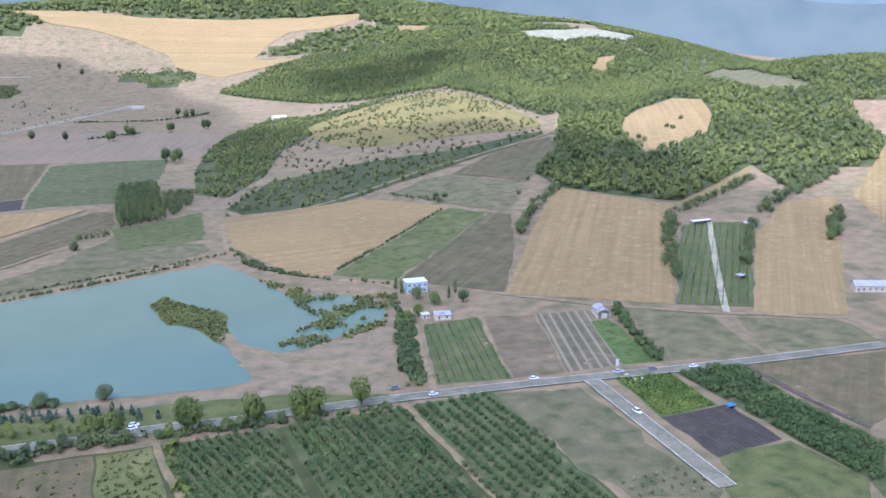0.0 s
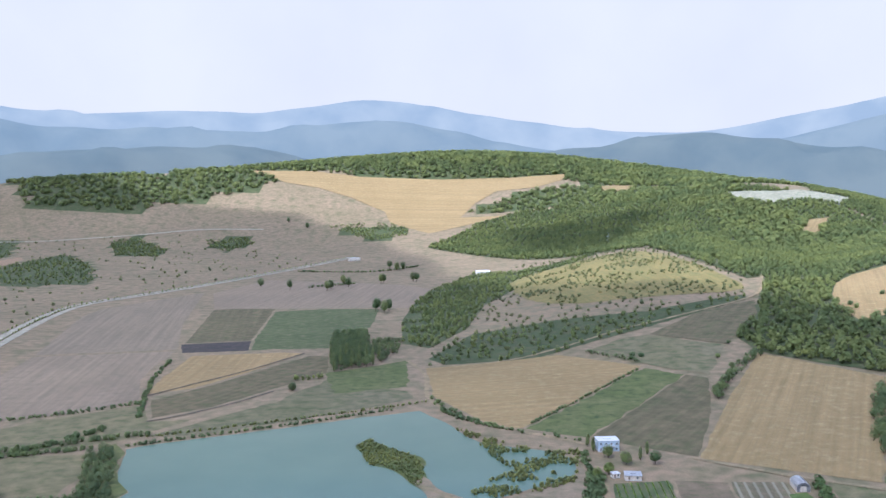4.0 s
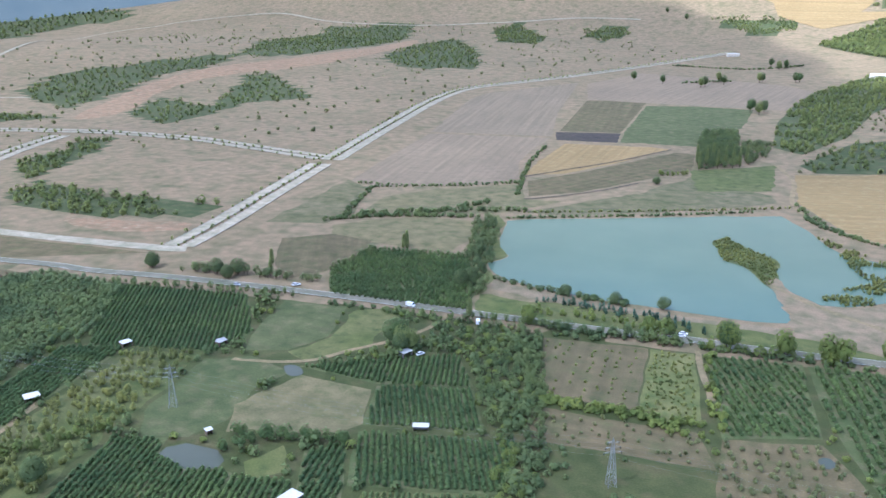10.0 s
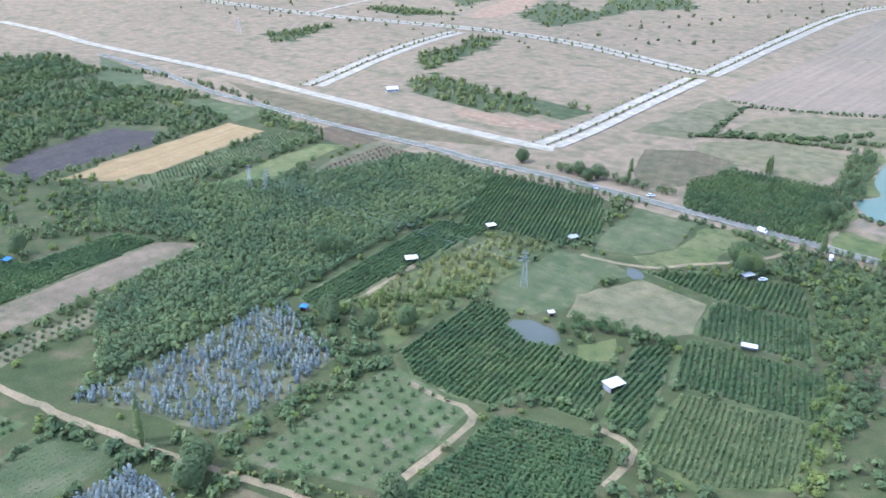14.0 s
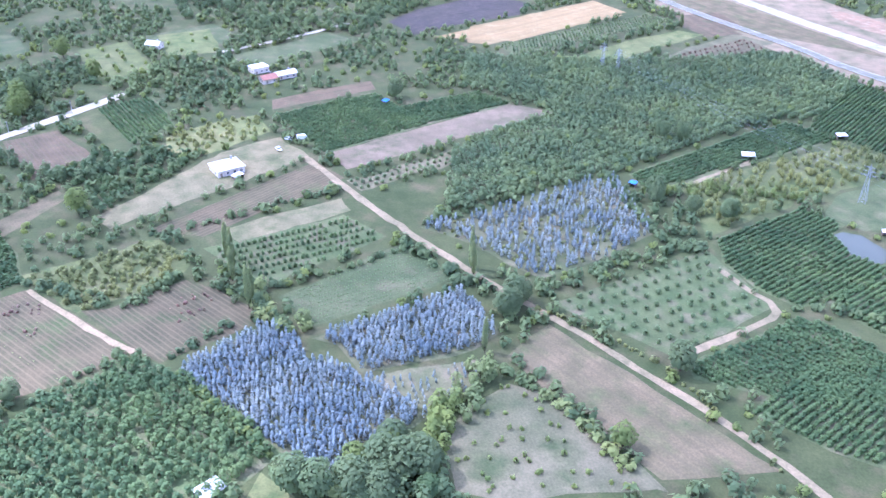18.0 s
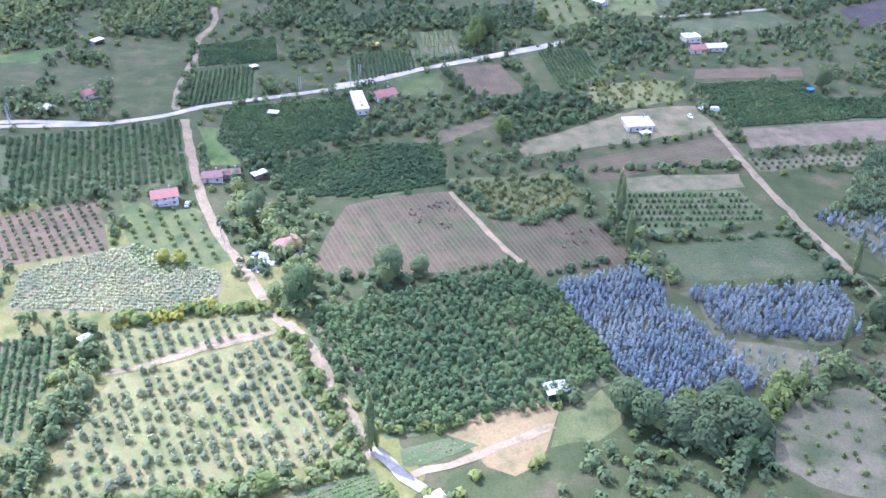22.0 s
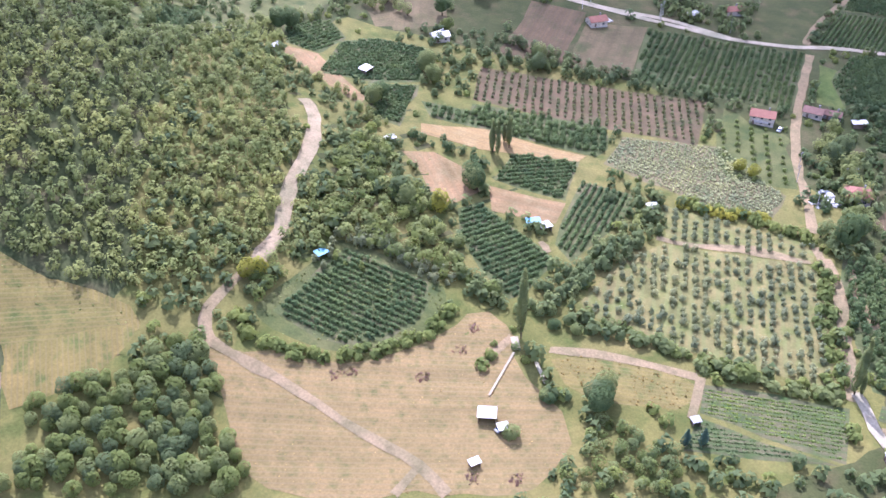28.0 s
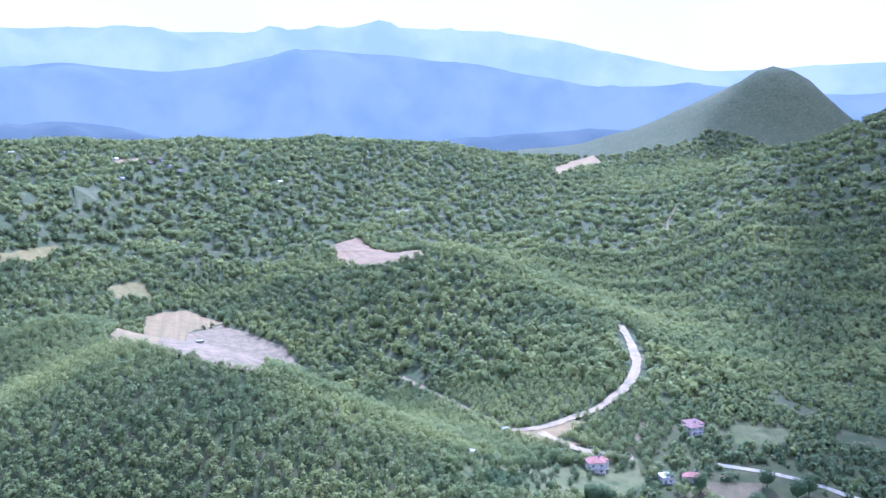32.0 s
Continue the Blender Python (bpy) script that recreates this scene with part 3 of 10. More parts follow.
P["nw_b"] = [(-864, 845),(-927, 988),(-803, 944),(-960, 1239),(-949, 1294),(-724, 1092),(-778, 991),(-752, 855),(-750, 785)]
wooded |= inside(gc[:, 0], gc[:, 1], P["nw_b"])
P["nw_c"] = [(-900, 1638),(-988, 1979),(-977, 2193),(-815, 1954),(-656, 1569),(-740, 1522),(-816, 1528)]
wooded |= inside(gc[:, 0], gc[:, 1], P["nw_c"])
P["nw_d"] = [(-949, 2397),(-886, 2446),(-751, 2286),(-735, 2154),(-850, 2188)]
wooded |= inside(gc[:, 0], gc[:, 1], P["nw_d"])
P["nw_e"] = [(-690, 2422),(-583, 2461),(-548, 2380),(-586, 2261),(-651, 2316)]
wooded |= inside(gc[:, 0], gc[:, 1], P["nw_e"])
P["nw_f"] = [(-4180, 2449),(-3895, 2873),(-3542, 3290),(-2221, 2353),(-2325, 2130),(-2168, 1558),(-2802, 1729),(-2891, 1664)]
wooded |= inside(gc[:, 0], gc[:, 1], P["nw_f"])
P["nw_g"] = [(-620, 440),(-633, 491),(-550, 474),(-461, 483),(-432, 490),(-433, 449),(-492, 415),(-574, 419)]
wooded |= inside(gc[:, 0], gc[:, 1], P["nw_g"])
P["nw_g2"] = [(-717, 537),(-728, 610),(-759, 657),(-735, 688),(-705, 648),(-661, 539),(-642, 485)]
wooded |= inside(gc[:, 0], gc[:, 1], P["nw_g2"])
P["nw_h"] = [(-939, 489),(-942, 533),(-951, 576),(-945, 596),(-876, 489),(-885, 462)]
wooded |= inside(gc[:, 0], gc[:, 1], P["nw_h"])
P["nw_i"] = [(-1056, 712),(-1015, 776),(-914, 777),(-949, 720)]
wooded |= inside(gc[:, 0], gc[:, 1], P["nw_i"])
P["nw_j"] = [(-383, 2575),(-282, 2605),(-134, 2580),(-144, 2459),(-232, 2402)]
wooded |= inside(gc[:, 0], gc[:, 1], P["nw_j"])
P["nw_k"] = [(-136, 2840),(-75, 2878),(-12, 2741),(-29, 2661),(-97, 2703)]
wooded |= inside(gc[:, 0], gc[:, 1], P["nw_k"])
P["near_valley"] = sheet("green_ground", "weedy", [(-60,178),(-60,60),(-75,-40),(-20,-160),(20,-230),(60,-298),(110,-296),(240,-228),(300,-60),(260,120),(140,200)], "green weedy ground below the hillside", 0.01, "ground")
P["west_valley"] = sheet("green_ground", "green", [(-950,240),(-420,300),(-180,335),(-112,332),(-95,230),(-60,180),(-60,60),(-75,-40),(-20,-160),(20,-230),(60,-300),(-30,-420),(-110,-470),(-200,-545),(-400,-620),(-850,-560),(-1050,-100)], "green weedy ground between the orchards", 0.01, "ground")
# covers the sunlit area: dryness and sunlight are both put into this lighter colour
P["lit_dry_weeds"] = sheet("weedy_ground", "weedy", [(-20, -160),(-100, -138),(-190, -205),(-205, -320),(-125, -440),(-30, -420),(60, -300),(20, -230)], "dry yellow-green weeds between the plots, lighter for the sun", 0.01, "ground", worn=2.2)
P["south_green3"] = sheet("green_ground", "green", [(-180, 225),(114, 245),(150, 250),(165, 150),(-60, 90),(-150, 140)], "green weedy ground between the orchards", 0.01, "ground")
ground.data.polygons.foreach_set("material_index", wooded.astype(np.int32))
WOODS = {k: P[k] for k in ['oak_hill', 'shade_wood', 'ridge_wood', 'mid_wood', 'north_a', 'north_b', 'north_c', 'upper_wood']}
SCRUB = {k: P[k] for k in ['scrub_flank', 'scrub_low', 'nw_a', 'nw_a2', 'nw_b', 'nw_c', 'nw_d', 'nw_e', 'nw_f', 'nw_g', 'nw_g2', 'nw_h', 'nw_i', 'nw_j', 'nw_k']}
SHEETS.clear()   # the wood floors carry trees; only what is laid on them keeps trees off
# ---- end woods
P["shore"] = sheet("shore_ground", "dirt", [(-25, 467),(-16, 461),(-6, 449),(7, 440),(21, 435),(39, 449),(54, 462),(69, 494),(73, 472),(68, 431),(55, 371),(23, 377),(-5, 381),(-7, 394),(-7, 412),(-11, 425),(-19, 439)], "bare trampled dirt shore", 0.2, worn=2.0)
P["shore_s"] = sheet("shore_ground", "dirt", [(-182, 419),(-161, 398),(-129, 391),(-93, 388),(-46, 387),(-11, 390),(-8, 381),(-62, 378),(-126, 379),(-169, 387)], "bare trampled dirt shore", 0.2, worn=2.0)
P["hedge_w"] = sheet("rough_pasture", "rough", [(-230, 509),(-224, 546),(-214, 530),(-202, 486),(-182, 450),(-188, 428),(-177, 410),(-171, 385),(-173, 361),(-195, 410)], "rough yellow-green pasture with weeds", 0.12, worn=2.0)
P["lake"] = sheet("lake", "water", [(-188, 431),(-183, 441),(-181, 450),(-194, 468),(-201, 486),(-207, 511),(-213, 532),(-196, 545),(-175, 556),(-146, 570),(-115, 586),(-92, 598),(-68, 612),(-48, 620),(-31, 629),(-17, 605),(-6, 583),(4, 556),(15, 540),(33, 533),(51, 524),(67, 506),(66, 485),(62, 471),(39, 454),(19, 437),(3, 434),(-9, 429),(-15, 423),(-9, 411),(-8, 399),(-26, 394),(-46, 394),(-70, 394),(-94, 394),(-115, 394),(-134, 397),(-164, 404),(-177, 414)], "calm turquoise lake with a reedy spit", 0.05, worn=0.8)
P["marsh"] = [(-6, 583), (30, 541), (73, 524), (64, 466), (38, 444), (19, 435), (0, 446), (28, 486)]
P["peninsula"] = sheet("reed_bank", "rush", [(-68, 539),(-61, 555),(-47, 535),(-25, 512),(-20, 478),(-23, 452),(-29, 462),(-37, 481),(-46, 491),(-56, 497)], "yellow-green rush-covered spit in the lake", 0.4, worn=1.6)
P["spit"] = sheet("shore_ground", "dirt", [(-28, 464),(-22, 474),(-9, 448),(6, 431),(25, 420),(44, 434),(62, 461),(64, 431),(55, 373),(23, 377),(-4, 383),(-11, 397),(-7, 416),(-18, 436)], "bare trampled dirt shore", 0.2, worn=2.0)
P["bank"] = sheet("dry_pasture", "drygrass", [(-193, 561),(-210, 562),(-179, 608),(-144, 660),(-116, 742),(-44, 695),(-37, 670),(-92, 621),(-168, 571)], "dry yellowish grass pasture", 0.12, worn=2.0)
P["wheat_a"] = sheet("wheat_field", "straw", [(-32, 791),(92, 813),(156, 747),(99, 662),(41, 577),(24, 579),(-22, 676)], "harvested pale golden wheat field", 0.12, worn=0.8)
P["field_green"] = sheet("rough_pasture", "rough", [(156, 740),(184, 710),(82, 549),(44, 575)], "rough yellow-green pasture with weeds", 0.12, worn=2.0)
P["field_brown"] = sheet("fallow_field", "fallow", [(185, 710),(200, 695),(175, 598),(141, 504),(83, 548)], "brown fallow field with sparse weeds", 0.12, worn=0.8)
P["wheat_b"] = sheet("wheat_field", "straw", [(264, 770),(332, 675),(227, 453),(141, 501),(200, 639)], "harvested pale golden wheat field", 0.12, worn=0.8)
P["wheat_c"] = sheet("wheat_field", "straw", [(415, 648),(464, 650),(384, 527),(306, 410),(261, 428),(346, 571)], "harvested pale golden wheat field", 0.12, worn=0.8)
P["allotment"] = sheet("vegetable_plot", "garden", [(311, 617),(363, 607),(266, 436),(228, 453)], "vegetable plot with green sown rows", 0.12, worn=0.8)
P["wheat_d"] = sheet("stubble_field", "stubble", [(198, 456),(237, 430),(234, 370),(185, 376)], "dry stubble field with weedy patches", 0.12, worn=1.2)
P["wheat_e"] = sheet("stubble_field", "stubble", [(248, 425),(300, 402),(298, 372),(242, 372)], "dry stubble field with weedy patches", 0.12, worn=1.2)
P["mkt_a"] = sheet("vegetable_plot", "garden", [(83, 460),(114, 464),(108, 373),(73, 374)], "vegetable plot with green sown rows", 0.12, worn=0.8)
P["mkt_b"] = sheet("bare_field", "soil", [(117, 463),(145, 459),(134, 374),(109, 374)], "bare light brown soil plot", 0.12, worn=0.8)
P["mkt_c"] = sheet("striped_field", "strips", [(147, 460),(176, 458),(162, 378),(135, 374)], "brown field with pale straw strips", 0.12, worn=0.8)
P["mkt_d"] = sheet("maize_field", "maize", [(171, 439),(181, 441),(184, 376),(163, 377)], "bright green crop field", 0.12, worn=0.8)
P["saddle_field"] = sheet("fallow_field", "fallow", [(337, 1004),(316, 931),(247, 809),(189, 870),(259, 955)], "brown fallow field with sparse weeds", 0.12, worn=0.8)
P["pasture_a"] = sheet("dry_pasture", "drygrass", [(186, 866),(245, 804),(203, 704),(155, 758),(119, 822),(166, 868)], "dry yellowish grass pasture", 0.12, worn=2.0)
P["clearing"] = sheet("wheat_field", "straw", [(432, 1021),(465, 1093),(511, 1154),(591, 1218),(601, 1151),(551, 1024),(498, 938),(447, 903),(401, 873),(403, 929)], "harvested pale golden wheat field", 0.12, worn=0.8)
P["far_vines"] = sheet("dry_pasture", "drygrass", [(774, 1513),(1006, 1832),(757, 1258),(723, 1089),(695, 1060),(673, 1146)], "dry yellowish grass pasture", 0.12, worn=2.0)
P["strip_tan"] = sheet("wheat_field", "straw", [(340, 682),(462, 778),(437, 740),(347, 675)], "harvested pale golden wheat field", 0.12, worn=0.8)
P["pink_far"] = sheet("cut_bank", "redcut", [(694, 960),(732, 935),(628, 797),(634, 850)], "raw orange-red cutting in the slope", 0.12, worn=2.0)
P["tan_far"] = sheet("wheat_field", "straw", [(476, 645),(609, 781),(447, 566)], "harvested pale golden wheat field", 0.12, worn=0.8)
P["terraces"] = sheet("golden_grass", "gold", [(124.0, 1542.8),(206.0, 1578.2),(264.8, 1582.2),(300.2, 1554.8),(328.5, 1438.5),(349.5, 1233.5),(355.8, 1112.2),(347.2, 1074.8),(315.0, 1056.5),(259.0, 1057.5),(204.5, 1065.2),(151.5, 1079.8),(113.8, 1121.0),(91.2, 1189.0),(80.8, 1298.5),(82.2, 1449.5)], "golden dry grass with green patches", 0.12, worn=1.2)
P["far_pink_a"] = sheet("wheat_field", "straw", [(-743, 3069),(-493, 3043),(-318, 2984),(-58, 2960),(183, 2971),(365, 3003),(338, 2935),(249, 2873),(122, 2855),(48, 2750),(4, 2625),(144, 2614),(44, 2555),(-83, 2471),(-200, 2599),(-224, 2703),(-338, 2818),(-454, 2896),(-568, 2936)], "harvested pale golden wheat field", 0.12, worn=0.8)
P["far_white_a"] = sheet("pale_clearing", "pale", [(716, 2391),(833, 2356),(907, 2391),(1013, 2314),(944, 2221),(856, 2255),(772, 2218),(707, 2309)], "pale bare levelled ground", 0.12, worn=2.0)
P["far_tan"] = sheet("wheat_field", "straw", [(443, 2837),(549, 2784),(510, 2715),(438, 2747)], "harvested pale golden wheat field", 0.12, worn=0.8)
P["far_white_b"] = sheet("wheat_field", "straw", [(798, 2045),(850, 2059),(762, 1901),(730, 1914)], "harvested pale golden wheat field", 0.12, worn=0.8)
P["plain"] = sheet("dry_pasture", "drygrass", [(94, 356),(134, 357),(143, 278),(112, 272)], "dry yellowish grass pasture", 0.12, worn=2.0)
P["dry_orchard"] = sheet("dry_pasture", "drygrass", [(113, 272),(144, 278),(150, 256),(145, 252),(117, 259)], "dry yellowish grass pasture", 0.12, worn=2.0)
P["maize_a"] = sheet("maize_field", "maize", [(153, 363),(180, 362),(183, 323),(155, 317)], "bright green crop field", 0.12, worn=0.8)
P["soil_dark"] = sheet("ploughed_field", "darksoil", [(155, 317),(188, 323),(191, 287),(160, 279)], "freshly ploughed dark soil plot", 0.12, worn=0.8)
P["orch_r"] = sheet("orchard_ground", "orchfloor", [(183, 361),(213, 362),(225, 273),(199, 239),(202, 251)], "green grassy ground under orchard rows", 0.14, worn=0.8)
P["olive_plot"] = sheet("rough_pasture", "rough", [(161, 279),(194, 285),(202, 251),(194, 240),(149, 251)], "rough yellow-green pasture with weeds", 0.12, worn=2.0)
P["tan_r"] = sheet("fallow_field", "fallow", [(219, 363),(292, 360),(242, 295),(231, 289)], "brown fallow field with sparse weeds", 0.12, worn=0.8)
P["orch_a"] = sheet("orchard_ground", "orchfloor", [(56, 353),(95, 360),(113, 246),(103, 213),(85, 210),(69, 278)], "green grassy ground under orchard rows", 0.14, worn=0.8)
P["orch_b"] = sheet("orchard_ground", "orchfloor", [(2, 345),(54, 353),(66, 283),(65, 255),(28, 249),(14, 290)], "green grassy ground under orchard rows", 0.14, worn=0.8)
P["orch_b2"] = sheet("orchard_ground", "orchfloor", [(29, 246),(64, 252),(81, 210),(43, 205)], "green grassy ground under orchard rows", 0.14, worn=0.8)
P["b4"] = sheet("fallow_field", "fallow", [(-24, 258),(12, 269),(26, 245),(40, 207),(41, 204),(-17, 195)], "brown fallow field with sparse weeds", 0.12, worn=0.8)
P["small_pond2"] = sheet("pond", "pondw", [(11.0, 258.0),(13.0, 260.0),(15.0, 259.8),(17.0, 257.2),(17.0, 254.5),(15.0, 251.5),(13.0, 251.8),(11.0, 255.2)], "small murky grey pond", 0.3, worn=0.8)
P["orch_c"] = sheet("orchard_ground", "orchfloor", [(-42, 339),(0, 346),(12, 274),(-24, 259)], "green grassy ground under orchard rows", 0.14, worn=0.8)
P["red_cut"] = sheet("cut_bank", "redcut", [(-921.8, 825.5),(-963.2, 906.5),(-999.0, 983.5),(-1029.0, 1056.5),(-1051.2, 1132.5),(-1065.8, 1211.5),(-1067.8, 1279.2),(-1057.2, 1335.8),(-1041.2, 1398.0),(-1019.8, 1466.0),(-1008.8, 1571.5),(-1008.2, 1714.5),(-1026.0, 1881.2),(-1062.0, 2071.8),(-1060.0, 2130.2),(-1020.0, 2056.8),(-981.5, 1924.0),(-944.5, 1732.0),(-927.0, 1571.5),(-929.0, 1442.5),(-947.5, 1339.5),(-982.5, 1262.5),(-996.8, 1182.2),(-990.2, 1098.8),(-956.2, 1004.0),(-894.8, 898.0),(-865.2, 827.5),(-867.8, 792.5),(-877.0, 777.5),(-893.0, 782.5)], "raw orange-red cutting in the slope", 0.12, worn=2.0)
P["road_cut"] = sheet("cut_bank", "redcut", [(-514.0, 405.0),(-498.0, 411.0),(-481.0, 415.5),(-463.0, 418.5),(-445.5, 424.0),(-428.5, 432.0),(-417.0, 431.0),(-411.0, 421.0),(-414.5, 411.5),(-427.5, 402.5),(-443.0, 395.5),(-461.0, 390.5),(-483.0, 391.5),(-509.0, 398.5)], "raw orange-red cutting in the slope", 0.12, worn=2.0)
P["site_a"] = sheet("fallow_field", "fallow", [(-730, 318),(-554, 346),(-396, 362),(-474, 314),(-606, 292)], "brown fallow field with sparse weeds", 0.12, worn=0.8)
P["yard_red"] = sheet("reddish_field", "pinksoil", [(-519, 268),(-525, 293),(-475, 300),(-478, 272)], "bare reddish soil field", 0.12, worn=0.8)
P["f1"] = sheet("wheat_field", "straw", [(-255, 690),(-263, 751),(-269, 862),(-179, 879),(-158, 873),(-192, 779),(-223, 712)], "harvested pale golden wheat field", 0.12, worn=0.8)
P["f2"] = sheet("fallow_field", "fallow", [(-243, 667),(-211, 724),(-151, 858),(-131, 855),(-120, 773),(-155, 708),(-189, 646),(-224, 612)], "brown fallow field with sparse weeds", 0.12, worn=0.8)
P["f3"] = sheet("stubble_field", "pinkstub", [(-385, 604),(-402, 687),(-430, 862),(-294, 890),(-287, 794),(-280, 747),(-255, 675),(-274, 638),(-349, 595)], "pale pinkish mown stubble field", 0.12, worn=0.8)
P["f3b"] = sheet("stubble_field", "pinkstub", [(-433, 874),(-507, 1170),(-510, 1241),(-421, 1448),(-346, 1084),(-296, 902)], "pale pinkish mown stubble field", 0.12, worn=0.8)
P["f4"] = sheet("fallow_field", "fallow", [(-299, 940),(-344, 1220),(-263, 1255),(-246, 1101),(-231, 956)], "brown fallow field with sparse weeds", 0.12, worn=0.8)
P["f_black"] = sheet("ploughed_field", "darksoil", [(-301, 931),(-230, 952),(-219, 891),(-284, 880)], "freshly ploughed dark soil plot", 0.12, worn=0.8)
P["f_green"] = sheet("meadow", "meadow", [(-253, 1199),(-192, 1221),(-112, 1218),(-107, 1049),(-142, 991),(-135, 902),(-217, 896),(-230, 982)], "green grassy meadow between hedges", 0.12, worn=1.2)
P["f5"] = sheet("stubble_field", "pinkstub", [(-404, 1438),(-357, 1652),(-202, 1598),(-100, 1545),(-49, 1475),(-70, 1227),(-114, 1230),(-260, 1229),(-347, 1233)], "pale pinkish mown stubble field", 0.12, worn=0.8)
P["f6"] = sheet("stubble_field", "stubble", [(-322, 503),(-331, 562),(-304, 605),(-244, 654),(-224, 602),(-193, 607),(-224, 552),(-268, 526)], "dry stubble field with weedy patches", 0.12, worn=1.2)
P["f7"] = sheet("stubble_field", "stubble", [(-324, 470),(-280, 516),(-228, 523),(-218, 472),(-220, 440),(-308, 442)], "dry stubble field with weedy patches", 0.12, worn=1.2)
P["f8"] = sheet("dry_pasture", "drygrass", [(-372, 457),(-391, 607),(-358, 589),(-325, 502),(-331, 471)], "dry yellowish grass pasture", 0.12, worn=2.0)
P["f9"] = sheet("fallow_field", "fallow", [(-312, 380),(-337, 426),(-309, 449),(-278, 446),(-266, 407),(-272, 375),(-286, 352)], "brown fallow field with sparse weeds", 0.12, worn=0.8)
P["plantation"] = sheet("orchard_ground", "orchfloor", [(-270, 378),(-266, 429),(-206, 439),(-176, 385),(-167, 347),(-248, 340)], "green grassy ground under orchard rows", 0.14, worn=0.8)
P["b1"] = sheet("fallow_field", "fallow", [(-118, 329),(-68, 336),(-59, 269),(-101, 268)], "brown fallow field with sparse weeds", 0.12, worn=0.8)
P["b2"] = sheet("scrub_meadow", "scrubgrass", [(-67, 336),(-47, 339),(-32, 266),(-57, 263)], "yellow-green scrubby grass with bushes", 0.12, worn=0.8)
P["b3"] = sheet("fallow_field", "fallow", [(-99, 256),(-33, 260),(-22, 234),(-95, 228)], "brown fallow field with sparse weeds", 0.12, worn=0.8)
P["m1"] = sheet("meadow", "meadow", [(-243, 255),(-251, 271),(-265, 322),(-229, 328),(-216, 286),(-224, 263)], "green grassy meadow between hedges", 0.12, worn=1.2)
P["m1b"] = sheet("rough_pasture", "rough", [(-222, 261),(-215, 286),(-222, 326),(-209, 333),(-194, 324),(-192, 280),(-208, 255)], "rough yellow-green pasture with weeds", 0.12, worn=2.0)
P["m2"] = sheet("meadow", "meadow", [(-228, 168),(-242, 186),(-255, 240),(-236, 251),(-209, 243),(-214, 225),(-207, 192),(-212, 176)], "green grassy meadow between hedges", 0.12, worn=1.2)
P["m3"] = sheet("stubble_field", "stubble", [(-201, 185),(-213, 206),(-203, 242),(-167, 242),(-155, 213),(-165, 196),(-178, 189),(-193, 191)], "dry stubble field with weedy patches", 0.12, worn=1.2)
P["o1"] = sheet("orchard_ground", "orchfloor", [(-209, 250),(-148, 292),(-128, 262),(-168, 248)], "green grassy ground under orchard rows", 0.14, worn=0.8)
P["o2"] = sheet("orchard_ground", "orchfloor", [(-167, 246),(-127, 260),(-109, 226),(-155, 212)], "green grassy ground under orchard rows", 0.14, worn=0.8)
P["o3"] = sheet("orchard_ground", "orchfloor", [(-154, 207),(-94, 224),(-86, 188),(-138, 170)], "green grassy ground under orchard rows", 0.14, worn=0.8)
P["orch_p"] = sheet("orchard_ground", "orchfloor", [(-378, 301),(-290, 322),(-253, 276),(-254, 247),(-315, 229)], "green grassy ground under orchard rows", 0.14, worn=0.8)
P["small_pond3"] = sheet("pond", "pondw", [(-215.5, 247.8),(-214.5, 249.2),(-213.0, 250.0),(-211.0, 250.0),(-208.5, 249.0),(-205.5, 247.0),(-203.8, 245.0),(-203.2, 243.0),(-203.8, 241.2),(-205.2, 239.8),(-207.2, 239.5),(-209.8, 240.5),(-212.2, 242.5),(-214.8, 245.5)], "small murky grey pond", 0.3, worn=0.8)
P["small_pond"] = sheet("pond", "pondw", [(-213, 160),(-214, 166),(-209, 172),(-195, 172),(-188, 167),(-187, 161),(-198, 156)], "small murky grey pond", 0.3, worn=0.8)
P["m_wet"] = sheet("rough_pasture", "rough", [(-181, 169),(-175, 185),(-162, 172),(-171, 159)], "rough yellow-green pasture with weeds", 0.12, worn=2.0)
P["orch_e"] = sheet("orchard_ground", "orchfloor", [(-225, 110),(-238, 162),(-219, 172),(-213, 161),(-197, 156),(-186, 162),(-180, 161),(-169, 130),(-171, 110),(-187, 103),(-207, 102)], "green grassy ground under orchard rows", 0.14, worn=0.8)
P["orch_e2"] = sheet("orchard_ground", "orchfloor", [(-174, 123),(-179, 160),(-158, 166),(-141, 129),(-159, 124)], "green grassy ground under orchard rows", 0.14, worn=0.8)
P["orch_f"] = sheet("orchard_ground", "orchfloor", [(-139, 132),(-165, 185),(-154, 199),(-136, 163),(-123, 133)], "green grassy ground under orchard rows", 0.14, worn=0.8)
P["vines_g"] = sheet("rough_pasture", "rough", [(-121, 126),(-132, 169),(-83, 188),(-72, 150),(-94, 125)], "rough yellow-green pasture with weeds", 0.12, worn=2.0)
P["orch_g"] = sheet("orchard_ground", "orchfloor", [(-153, 52),(-166, 106),(-153, 117),(-126, 124),(-113, 97),(-127, 73),(-146, 50)], "green grassy ground under orchard rows", 0.14, worn=0.8)
P["lav1"] = sheet("nursery_ground", "lavfloor", [(-269, -4),(-276, 39),(-292, 99),(-270, 95),(-237, 90),(-224, 61),(-217, 28),(-230, 20),(-250, 11)], "weedy ground under blue conifer rows", 0.12, worn=0.8)
